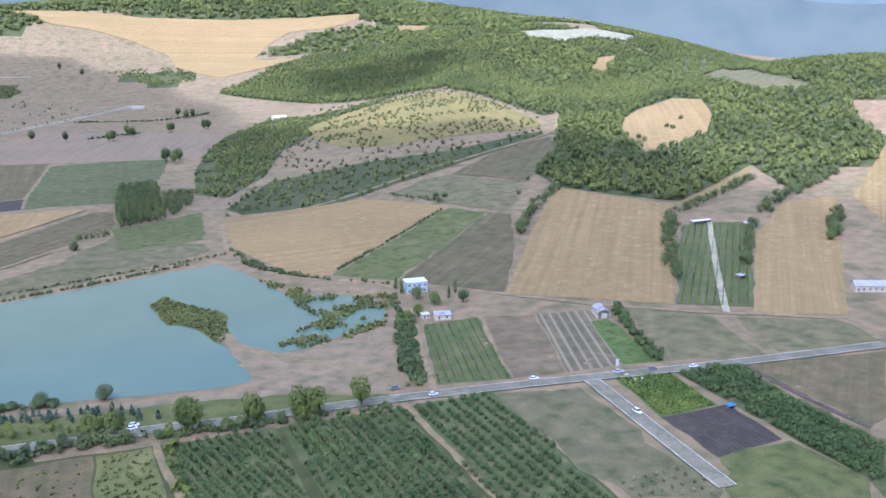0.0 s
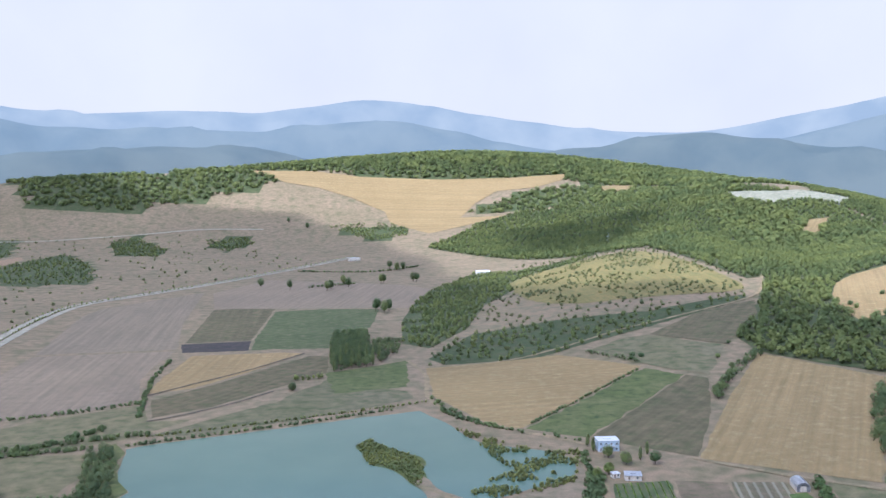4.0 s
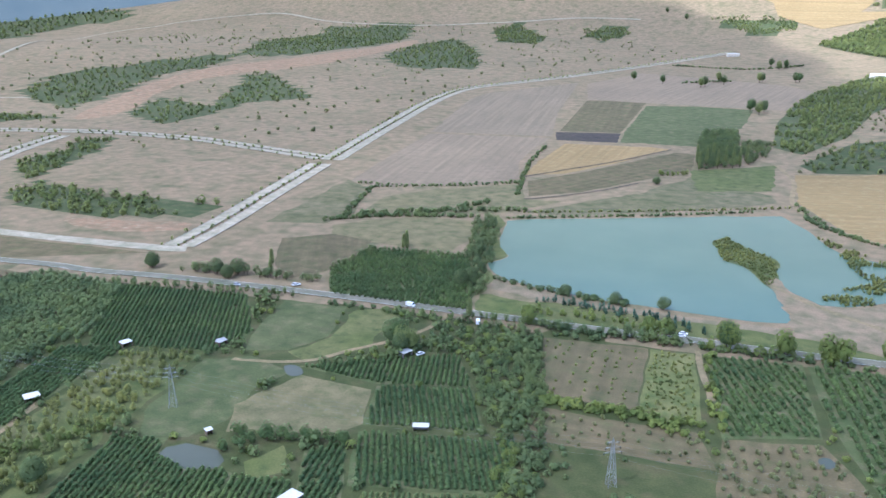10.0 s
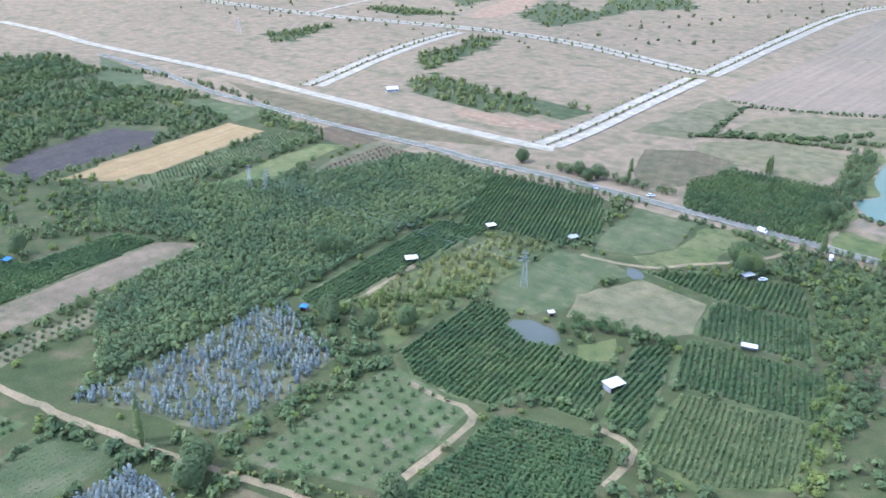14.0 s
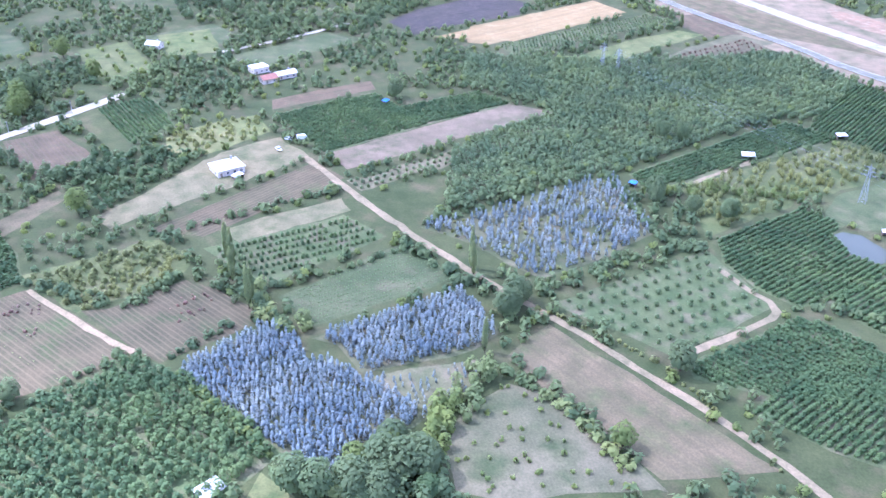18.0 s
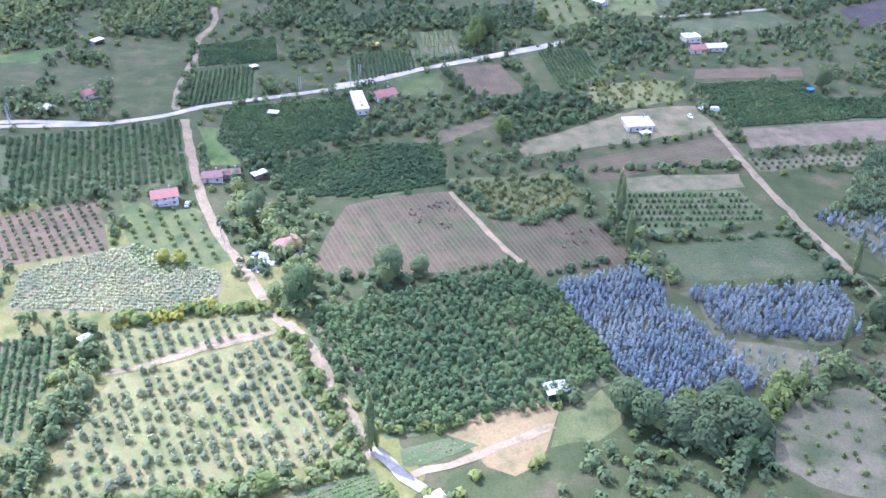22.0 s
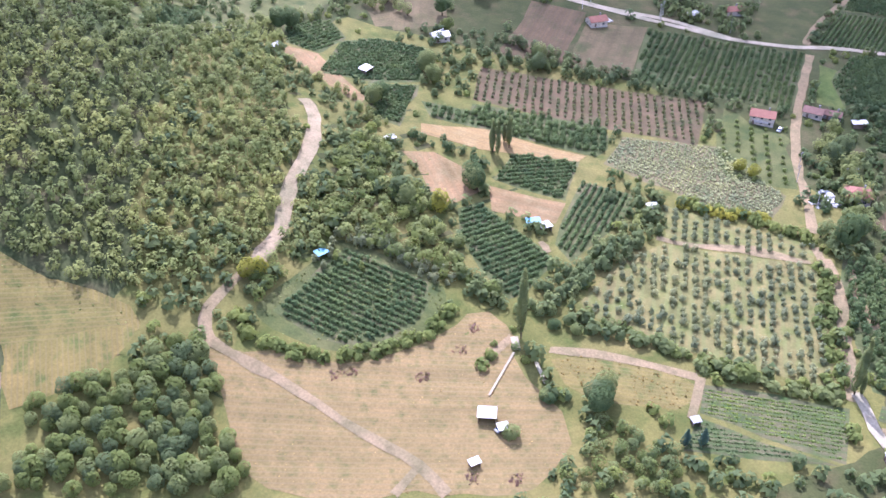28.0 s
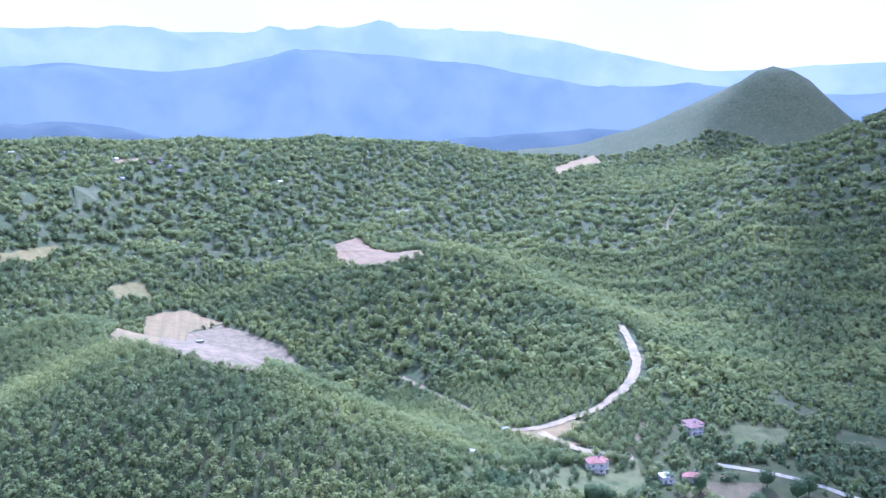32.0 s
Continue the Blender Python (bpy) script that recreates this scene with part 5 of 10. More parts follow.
P["yard_b"] = sheet("rough_pasture", "rough", [(-107, -515),(-144, -488),(-129, -458),(-88, -448),(-60, -438),(-14, -425),(-17, -441),(-46, -473),(-78, -479)], "rough yellow-green pasture with weeds", 0.12, worn=2.0)
P["junction"] = sheet("dry_ground", "drysoil", [(-94, -567),(-118, -559),(-137, -557),(-143, -547),(-127, -541),(-115, -536),(-124, -517),(-106, -528),(-96, -553)], "dry tan trampled ground", 0.12, worn=2.2)
P["plain_t"] = sheet("orchard_ground", "orchfloor", [(-28, -457),(-68, -467),(-44, -435),(-25, -431)], "green grassy ground under orchard rows", 0.14, worn=0.8)
P["far_p5"] = sheet("wheat_field", "straw", [(-916, -4841),(-1062, -4806),(-1121, -4793),(-417, -2414)], "harvested pale golden wheat field", 0.12, worn=0.8)
P["far_p6"] = sheet("pale_clearing", "pale", [(-411, -4918),(-540, -4902),(-554, -4902),(-453, -4915)], "pale bare levelled ground", 0.12, worn=2.0)
P["far_p7"] = sheet("wheat_field", "straw", [(-1004, -4818),(-1295, -4739),(-1266, -4749),(-1033, -4812)], "harvested pale golden wheat field", 0.12, worn=0.8)
P["far_p8"] = sheet("meadow", "meadow", [(196, -1696),(152, -1748),(160, -1663),(188, -1605)], "green grassy meadow between hedges", 0.12, worn=1.2)
P["far_p9"] = sheet("golden_grass", "gold", [(269, -1320),(235, -1390),(202, -1429),(232, -1348),(266, -1295)], "golden dry grass with green patches", 0.12, worn=2.2)
P["far_p10"] = sheet("golden_grass", "gold", [(143, -1306),(100, -1345),(84, -1287),(136, -1262)], "golden dry grass with green patches", 0.12, worn=2.2)
P["vine_w"] = sheet("orchard_ground", "orchfloor", [(-126, 57),(-142, 94),(-123, 107),(-93, 80),(-104, 70)], "green grassy ground under orchard rows", 0.14, worn=0.8)

# ---- roads and tracks ----
L = {}
L["main_road"] = road("road", "asphalt", 8, [(297, 367),(214, 365),(141, 365),(62, 363),(18, 360),(-19, 356),(-53, 355),(-53, 353),(-107, 349),(-167, 345),(-238, 340),(-333, 330),(-402, 318),(-429, 317),(-480, 309),(-546, 298),(-629, 290),(-707, 284),(-822, 289),(-934, 283)], "worn grey asphalt country road", 0.4, 0.3)
L["side_road"] = road("road", "asphalt", 8, [(142, 363),(146, 319),(149, 287),(152, 258)], "worn grey asphalt country road", 0.4, 0.3)
L["new_road_a"] = road("concrete_road", "concrete", 12, [(-1256, 283),(-1118, 299),(-996, 304),(-765, 338),(-647, 348),(-566, 355),(-478, 362),(-395, 373),(-379, 378)], "pale concrete road", 0.3, 0.4)
L["new_road_b"] = dual_road([(-388, 381),(-399, 442),(-422, 539),(-449, 658)])
L["new_road_b2"] = dual_road([(-450, 679),(-502, 909),(-550, 1147),(-558, 1296),(-507, 1430),(-449, 1585),(-349, 1905),(-258, 2128)])
L["new_road_c"] = dual_road([(-464, 686),(-567, 707),(-651, 722),(-747, 719),(-828, 702),(-1044, 631),(-1271, 590)])
L["new_road_d"] = dual_road([(-661, 367),(-687, 416),(-732, 499),(-777, 600),(-802, 677)])
L["far_road"] = road("concrete_road", "concrete", 9, [(-1331, 715),(-1388, 852),(-1418, 964),(-1514, 1202),(-2037, 1972),(-2000, 2218),(-1916, 2319),(-1690, 2417),(-1442, 2360),(-1182, 2373),(-954, 2450),(-739, 2532),(-560, 2543)], "pale concrete road", 0.3, 0.4)
L["nw_road2"] = road("concrete_road", "concrete", 7, [(-1394, 940),(-1265, 905),(-1160, 877),(-1099, 903)], "pale concrete road", 0.3, 0.4)
L["nw_road3"] = road("concrete_road", "concrete", 7, [(-1060, 644),(-1106, 750),(-1143, 874)], "pale concrete road", 0.3, 0.4)
L["nw_road5"] = road("concrete_road", "concrete", 7, [(-1693, 937),(-1533, 927),(-1410, 946)], "pale concrete road", 0.3, 0.4)
L["ditch"] = road("ditch", "ditch", 2.5, [(-252, 684),(-228, 727),(-194, 788),(-157, 873)], "dark weedy field ditch", 0.3, 1.2)
L["ditch2"] = road("ditch", "ditch", 2, [(-224, 602),(-205, 619),(-177, 655),(-153, 699)], "dark weedy field ditch", 0.3, 1.2)
L["ditch3"] = road("ditch", "ditch", 3, [(218, 361),(222, 330),(226, 305),(230, 288)], "dark weedy field ditch", 0.3, 1.2)
L["track_x"] = road("dirt_track", "dirtroad", 3, [(-138, -165),(-150, -180),(-160, -187)], "pale dirt track worn by wheels", 0.16, 1.2)
L["track_hill"] = road("dirt_track", "dirtroad", 4, [(-51, 831),(-31, 757),(-26, 677),(-7, 624),(32, 578),(64, 549),(78, 536)], "pale dirt track worn by wheels", 0.16, 1.2)
L["track_hill2"] = road("dirt_track", "dirtroad", 4, [(-30, 796),(41, 805),(99, 847),(162, 902),(227, 940),(344, 1030),(402, 1175)], "pale dirt track worn by wheels", 0.16, 1.2)
L["track_n"] = road("dirt_track", "dirtroad", 4, [(136, 503),(186, 465),(242, 433),(277, 418),(299, 401),(299, 374)], "pale dirt track worn by wheels", 0.16, 1.2)
L["allot_path"] = road("concrete_road", "concrete", 4, [(334, 617),(281, 506),(247, 432)], "pale concrete road", 0.3, 0.4)
L["shore_track"] = road("dirt_track", "dirtroad", 4, [(-23, 459),(3, 431),(36, 408),(51, 395),(54, 369)], "pale dirt track worn by wheels", 0.16, 1.2)
L["farm_lane"] = road("dirt_track", "dirtroad", 3, [(79, 462),(74, 417),(71, 369)], "pale dirt track worn by wheels", 0.16, 1.2)
L["lane_c"] = road("dirt_track", "dirtroad", 3, [(-46, 343),(-40, 318),(-32, 291)], "pale dirt track worn by wheels", 0.16, 1.2)
L["lane_b"] = road("dirt_track", "dirtroad", 3, [(55, 357),(65, 307),(73, 269)], "pale dirt track worn by wheels", 0.16, 1.2)
L["lane_p"] = road("dirt_track", "dirtroad", 3, [(-224, 6),(-201, 16),(-182, 25),(-151, 37),(-125, 47),(-97, 55),(-84, 57)], "pale dirt track worn by wheels", 0.16, 1.2)
L["lane_p2"] = road("dirt_track", "dirtroad", 3, [(-202, 98),(-185, 100),(-171, 101),(-164, 81),(-158, 53)], "pale dirt track worn by wheels", 0.16, 1.2)
L["lane_q"] = road("dirt_track", "dirtroad", 3.5, [(-353, -36),(-314, -25),(-284, -16),(-249, -4),(-224, 6)], "pale dirt track worn by wheels", 0.16, 1.2)
L["lane_r"] = road("dirt_track", "dirtroad", 3, [(-274, 129),(-287, 173)], "pale dirt track worn by wheels", 0.16, 1.2)
L["lane_s"] = road("dirt_track", "dirtroad", 3, [(-139, 128),(-121, 127),(-115, 104)], "pale dirt track worn by wheels", 0.16, 1.2)
L["village_road"] = road("concrete_road", "concrete", 4, [(-222, -434),(-233, -412),(-251, -379),(-270, -345),(-280, -325),(-300, -301),(-322, -282),(-363, -227),(-405, -185),(-439, -145),(-463, -115)], "pale concrete road", 0.3, 0.4)
L["village_road2"] = road("concrete_road", "concrete", 4, [(-364, -232),(-378, -215),(-400, -191),(-411, -176),(-435, -145),(-458, -117)], "pale concrete road", 0.3, 0.4)
L["village_road3"] = road("concrete_road", "concrete", 4, [(-524, -58),(-540, -19),(-557, 16),(-571, 39)], "pale concrete road", 0.3, 0.4)
L["red_lane"] = road("dirt_track", "dirtroad", 4, [(-472, -341),(-439, -329),(-410, -328),(-396, -321),(-339, -309),(-309, -298)], "pale dirt track worn by wheels", 0.16, 1.2)
L["red_lane2"] = road("dirt_track", "dirtroad", 4, [(-300, -290),(-262, -271),(-225, -251),(-202, -235),(-181, -217),(-168, -207)], "pale dirt track worn by wheels", 0.16, 1.2)
L["white_lane"] = road("dirt_track", "dirtroad", 4, [(-158, -196),(-146, -184),(-132, -174),(-113, -160),(-103, -154)], "pale dirt track worn by wheels", 0.16, 1.2)
L["shed_lane"] = road("concrete_road", "concrete", 3.5, [(-107, -155),(-103, -149),(-98, -144),(-95, -138)], "pale concrete road", 0.3, 0.4)
L["white_road"] = road("dirt_track", "gravel", 5.5, [(-58, -376),(-55, -364),(-40, -346),(-23, -332),(-7, -315),(3, -309),(7, -307)], "whitish gravel road worn by wheels", 0.3, 1.6)
L["tan_track"] = road("dirt_track", "dirtroad", 3.4, [(8, -307),(24, -302),(33, -296),(35, -289),(29, -274),(24, -261),(19, -245),(14, -230),(11, -219),(11, -207)], "pale dirt track worn by wheels", 0.16, 1.2)
L["bend_road"] = road("dirt_track", "gravel", 7, [(-284, -743),(-248, -666),(-220, -614),(-190, -580),(-159, -562),(-137, -559),(-116, -557),(-100, -564)], "whitish gravel road worn by wheels", 0.3, 1.6)
L["lane_t"] = road("dirt_track", "dirtroad", 2.5, [(-30, -236),(-43, -238)], "pale dirt track worn by wheels", 0.16, 1.2)
L["lane_u"] = road("dirt_track", "dirtroad", 3, [(-77, -189),(-61, -181)], "pale dirt track worn by wheels", 0.16, 1.2)
L["lane_v"] = road("dirt_track", "dirtroad", 3, [(-49, -227),(-64, -210),(-76, -190)], "pale dirt track worn by wheels", 0.16, 1.2)
L["lane_w"] = road("dirt_track", "dirtroad", 2.5, [(22, -216),(11, -219)], "pale dirt track worn by wheels", 0.16, 1.2)
L["lane_y"] = road("dirt_track", "dirtroad", 2.5, [(-126, -232),(-142, -213),(-152, -198)], "pale dirt track worn by wheels", 0.16, 1.2)
L["lane_z"] = road("dirt_track", "dirtroad", 2.5, [(-84, -266),(-82, -260)], "pale dirt track worn by wheels", 0.16, 1.2)
L["bend_road2"] = road("dirt_track", "gravel", 6, [(-112, -549),(-114, -530),(-121, -509),(-141, -490)], "whitish gravel road worn by wheels", 0.3, 1.6)
L["village_road4"] = road("concrete_road", "concrete", 4, [(-181, -467),(-210, -446),(-230, -421),(-249, -385),(-270, -356),(-281, -325)], "pale concrete road", 0.3, 0.4)
L["ridge_lane"] = road("dirt_track", "dirtroad", 2.5, [(-260, -155),(-240, -142),(-219, -127),(-211, -121)], "pale dirt track worn by wheels", 0.16, 1.2)
L["lane_g"] = road("dirt_track", "dirtroad", 3, [(-161, -202),(-152, -192),(-140, -179),(-125, -168),(-112, -159),(-104, -154)], "pale dirt track worn by wheels", 0.16, 1.2)
L["beds_lane"] = road("dirt_track", "dirtroad", 2.5, [(-99, -143),(-105, -132),(-115, -118),(-126, -104)], "pale dirt track worn by wheels", 0.16, 1.2)
L["olive_cross"] = road("dirt_track", "dirtroad", 2.5, [(-120, -242),(-129, -229),(-143, -216),(-150, -200)], "pale dirt track worn by wheels", 0.16, 1.2)
L["lane_k"] = road("dirt_track", "dirtroad", 3, [(-174, 338),(-176, 314),(-184, 296),(-197, 276),(-211, 255),(-242, 244)], "pale dirt track worn by wheels", 0.16, 1.2)
L["trail_w"] = road("dirt_track", "dirtroad", 3, [(-101, -799),(-102, -717),(-100, -630),(-99, -581)], "pale dirt track worn by wheels", 0.16, 1.2)
L["rock_cut"] = road("path", "drysoil", 4, [(-835, -1495),(-898, -1580),(-989, -1675)], "eroded bare path on the slope", 0.3, 1.2)


# ---- plants ----
def leaf_material(name, dark, light, tip=None, patch=0.12):
    """Foliage: each leaf clump takes its own shade, and whole plants differ a little from their neighbours."""
    m, n, l, b = nodes_of(name, 0.75)
    b.inputs["Specular IOR Level"].default_value = 0.15
    g = n.new("ShaderNodeNewGeometry")
    vec = n.new("ShaderNodeTexCoord").outputs["Object"]
    col = ramp(n, l, g.outputs["Random Per Island"], ((0.0, tuple(0.42 * a + 0.58 * b for a, b in zip(dark, light))), (0.8, light), (1.0, tuple(0.3 * a + 0.7 * b for a, b in zip(tip or light, light)))))
    plant = ramp(n, l, noise_node(n, l, vec, patch, 3), ((0.3, (0.74, 0.78, 0.76)), (0.7, (1.24, 1.14, 1.02))))
    col = mix(n, l, 1.0, col, plant, "MULTIPLY")
    stand = ramp(n, l, noise_node(n, l, vec, patch * 0.2, 4), ((0.36, (0.80, 0.84, 0.86)), (0.64, (1.18, 1.13, 1.0))))
    col = mix(n, l, 1.0, col, stand, "MULTIPLY")
    l.new(col, b.inputs["Base Color"])
    t = n.new("ShaderNodeBsdfTranslucent")
    l.new(col, t.inputs["Color"])
    # leaves of a clump lie with the round of the crown
    at = n.new("ShaderNodeAttribute")
    at.attribute_name = "crown_way"
    turn = n.new("ShaderNodeVectorTransform")
    turn.vector_type, turn.convert_from, turn.convert_to = "NORMAL", "OBJECT", "WORLD"
    l.new(at.outputs["Vector"], turn.inputs[0])
    add = n.new("ShaderNodeVectorMath")
    add.operation = "MULTIPLY_ADD"
    add.inputs[1].default_value = (0.28, 0.28, 0.28)
    l.new(g.outputs["Normal"], add.inputs[0])
    l.new(turn.outputs[0], add.inputs[2])
    unit = n.new("ShaderNodeVectorMath")
    unit.operation = "NORMALIZE"
    l.new(add.outputs[0], unit.inputs[0])
    l.new(unit.outputs[0], b.inputs["Normal"])
    l.new(unit.outputs[0], t.inputs["Normal"])
    ms = n.new("ShaderNodeMixShader")
    ms.inputs[0].default_value = 0.56
    l.new(b.outputs[0], ms.inputs[1])
    l.new(t.outputs[0], ms.inputs[2])
    l.new(ms.outputs[0], n["Material Output"].inputs[0])
    return m


LEAF = {
    "oak": leaf_material("oak_leaves", (0.215, 0.266, 0.106), (0.338, 0.404, 0.156), (0.412, 0.450, 0.182), 0.05),
    # oak leaves darkened for the northern slopes: shade is put into this colour
    "shaded_oak": leaf_material("shaded_oak_leaves", (0.165, 0.212, 0.084), (0.280, 0.338, 0.130), (0.360, 0.395, 0.160), 0.05),
    "scrub": leaf_material("scrub_leaves", (0.146, 0.186, 0.095), (0.292, 0.329, 0.158), (0.438, 0.412, 0.222), 0.05),
    "apple": leaf_material("orchard_leaves", (0.085, 0.145, 0.064), (0.175, 0.258, 0.108), (0.250, 0.335, 0.135)),
    "row": leaf_material("trained_row_leaves", (0.078, 0.138, 0.064), (0.160, 0.245, 0.104), (0.235, 0.320, 0.135)),
    "olive": leaf_material("olive_leaves", (0.190, 0.235, 0.135), (0.340, 0.390, 0.220), (0.500, 0.530, 0.320)),
    "grove": leaf_material("grove_leaves", (0.120, 0.180, 0.084), (0.218, 0.290, 0.132), (0.310, 0.375, 0.170)),
    "nut": leaf_material("nut_grove_leaves", (0.165, 0.238, 0.120), (0.275, 0.365, 0.178), (0.360, 0.440, 0.220)),
    "willow": leaf_material("willow_leaves", (0.125, 0.175, 0.085), (0.215, 0.280, 0.130), (0.310, 0.365, 0.180)),
    "bright": leaf_material("bright_leaves", (0.155, 0.215, 0.066), (0.285, 0.355, 0.110), (0.390, 0.440, 0.150)),
    "yellow": leaf_material("yellowing_leaves", (0.260, 0.290, 0.055), (0.470, 0.470, 0.085), (0.640, 0.580, 0.150)),
    "poplar": leaf_material("poplar_leaves", (0.190, 0.245, 0.100), (0.340, 0.400, 0.165), (0.440, 0.490, 0.210)),
    "fir": leaf_material("fir_needles", (0.058, 0.130, 0.100), (0.132, 0.231, 0.172), (0.195, 0.296, 0.221)),
    "blue": leaf_material("blue_conifer_needles", (0.265, 0.325, 0.345), (0.385, 0.455, 0.478), (0.480, 0.550, 0.575), 0.3),
    "reed": leaf_material("reed_blades", (0.170, 0.215, 0.085), (0.310, 0.340, 0.125), (0.430, 0.430, 0.185)),
    "pale": leaf_material("pale_reed_heads", (0.400, 0.450, 0.240), (0.560, 0.610, 0.350), (0.660, 0.700, 0.440)),
    "crop": leaf_material("crop_leaves", (0.150, 0.240, 0.070), (0.290, 0.390, 0.110), (0.420, 0.500, 0.160)),
    "straw": leaf_material("dry_grass_tufts", (0.270, 0.208, 0.080), (0.375, 0.290, 0.112), (0.440, 0.355, 0.150)),
    "dry": leaf_material("dead_stalks", (0.184, 0.117, 0.097), (0.315, 0.206, 0.165), (0.446, 0.309, 0.221)),
}
BARK = earth("bark", (0.13, 0.095, 0.065), (0.09, 0.07, 0.05), (0.17, 0.14, 0.11), 0.5, 2.0)
rng = np.random.default_rng(7)


def crown(n, radius, low, high, leaf, lobes=4, taper=0.0, droop=0.0, fill=0.35):
    """Leaf clumps (three-cornered, on the outside of a lobed crown and some within): places of their corners, in a unit tree's metres."""
    mid, half = (low + high) / 2, (high - low) / 2
    d = rng.normal(size=(n, 3))
    d /= np.linalg.norm(d, axis=1)[:, None]
    lump = rng.normal(size=(lobes, 3))
    lump /= np.linalg.norm(lump, axis=1)[:, None]
    bulge = 0.78 + 0.34 * np.clip((d @ lump.T).max(1), 0, 1) ** 2
    r = np.where(rng.random(n) < fill, rng.uniform(0.45, 0.85, n), rng.uniform(0.88, 1.06, n)) * bulge
    up = d[:, 2] * r
    wide = radius * np.clip(1 - taper * (up + 0.6) / 1.6, 0.08, 1.2)
    c = np.stack([d[:, 0] * r * wide, d[:, 1] * r * wide, mid + up * half], 1)
    out = d + rng.normal(size=(n, 3)) * 0.22 + (0, 0, 0.8)
    out /= np.linalg.norm(out, axis=1)[:, None]
    a = np.cross(out, rng.normal(size=(n, 3)))
    a /= np.linalg.norm(a, axis=1)[:, None]
    b = np.cross(out, a)
    s = leaf * rng.uniform(0.65, 1.3, (n, 1))
    k = rng.uniform(0.75, 1.2, (n, 3, 1))
    corners = np.stack([a, -0.5 * a + 0.87 * b, -0.5 * a - 0.87 * b], 1) * s[:, None] * k
    corners[:, 0, 2] -= droop + 0.15 * s[:, 0]
    return c[:, None] + corners          # n, 3, 3


def stem(low, high, thick, limbs=0):
    """A tapered five-sided trunk, with limbs if wanted, as three-cornered faces."""
    out = []

    def tube(p, q, r0, r1):
        p, q = np.array(p, float), np.array(q, float)
        w = (q - p) / np.linalg.norm(q - p)
        a = np.cross(w, (0.3, 0.9, 0.2))
        a /= np.linalg.norm(a)
        b = np.cross(w, a)
        ring = [math.cos(t) * a + math.sin(t) * b for t in np.arange(5) * 2 * math.pi / 5]
        for i in range(5):
            j = (i + 1) % 5
            out.append([p + ring[i] * r0, p + ring[j] * r0, q + ring[j] * r1])
            out.append([p + ring[i] * r0, q + ring[j] * r1, q + ring[i] * r1])

    tube((0, 0, low), (0.04 * high, 0, high), thick, thick * 0.55)
    for k in range(limbs):
        t = 2.4 * k
        tube((0.03 * high, 0, high * 0.7), (math.cos(t) * high * 0.45, math.sin(t) * high * 0.45, high * (1.15 + 0.12 * k)), thick * 0.45, thick * 0.18)
    return np.array(out)


KINDS = {
    "oak": [(crown(120, 3.1, 1.6, 7.4, 0.64), stem(-0.6, 3.4, 0.28)[:6]) for _ in range(8)],
    "young_oak": [(crown(62, 3.1, 1.2, 8.2, 0.84), stem(-0.6, 3.4, 0.3)[:3]) for _ in range(8)],
    "wood": [(crown(62, 3.3, 1.2, 7.4, 1.18), stem(-0.6, 3.0, 0.25)[:6]) for _ in range(6)],
    "copse": [(crown(26, 2.6, 0.3, 6.4, 1.35), stem(-0.6, 2.4, 0.22)[:4]) for _ in range(6)],
    "clump": [(crown(54, 6.2, 0.5, 9.0, 2.2, 8), stem(-1, 3.0, 0.5)[:4]) for _ in range(4)],
    "scrub": [(crown(46, 1.7, 0.1, 3.0, 0.66), stem(-0.4, 1.2, 0.12)[:6]) for _ in range(5)],
    "apple": [(crown(76, 1.65, 0.5, 3.3, 0.52), stem(-0.3, 1.4, 0.12)[:6]) for _ in range(6)],
    "small": [(crown(32, 1.0, 0.3, 2.2, 0.50), stem(-0.3, 0.9, 0.08)[:6]) for _ in range(5)],
    "row": [(crown(31, 0.85, 0.2, 2.7, 0.56, 3), stem(-0.3, 1.0, 0.07)[:6]) for _ in range(6)],
    "vine": [(crown(17, 0.82, 0.2, 2.0, 0.50, 3), stem(-0.2, 0.8, 0.05)[:3]) for _ in range(6)],
    "grove": [(crown(66, 1.55, 0.6, 4.6, 0.54), stem(-0.3, 1.8, 0.12)[:6]) for _ in range(6)],
    "olive": [(crown(47, 1.45, 0.6, 3.2, 0.56, 5, fill=0.5), stem(-0.3, 1.5, 0.16)[:6]) for _ in range(6)],
    "blue": [(crown(56, 0.98, 0.15, 4.7, 0.40, 3, 0.62), stem(-0.3, 0.9, 0.06)[:6]) for _ in range(6)],
    "fir": [(crown(47, 1.3, 0.3, 4.2, 0.56, 3, 0.8), stem(-0.3, 1.2, 0.1)) for _ in range(4)],
    "tuft": [(crown(16, 0.75, -0.1, 1.6, 0.50, 2), stem(-0.2, 0.5, 0.03)) for _ in range(4)],
    "crop": [(crown(13, 0.5, 0.0, 0.8, 0.38, 2), stem(-0.1, 0.3, 0.03)) for _ in range(4)],
}


def crown_ways(q):
    """For the leaf clumps of one plant (places of their corners): the way out of the crown at each, leaning up."""
    c = q.mean(-2)
    mid = (c.min(-2, keepdims=True) + c.max(-2, keepdims=True)) / 2
    half = np.maximum((c.max(-2, keepdims=True) - c.min(-2, keepdims=True)) / 2, 0.05)
    w = (c - mid) / half + np.array((0, 0, 0.7), c.dtype)
    return w / np.maximum(np.linalg.norm(w, axis=-1, keepdims=True), 1e-3)


def lay_ways(me, ways):
    """Stores the crown's ways on the faces; faces past them (stems) point up."""
    full = np.zeros((len(me.polygons), 3), np.float32)
    full[:, 2] = 1
    full[: len(ways)] = ways
    me.attributes.new("crown_way", "FLOAT_VECTOR", "FACE").data.foreach_set("vector", full.ravel())


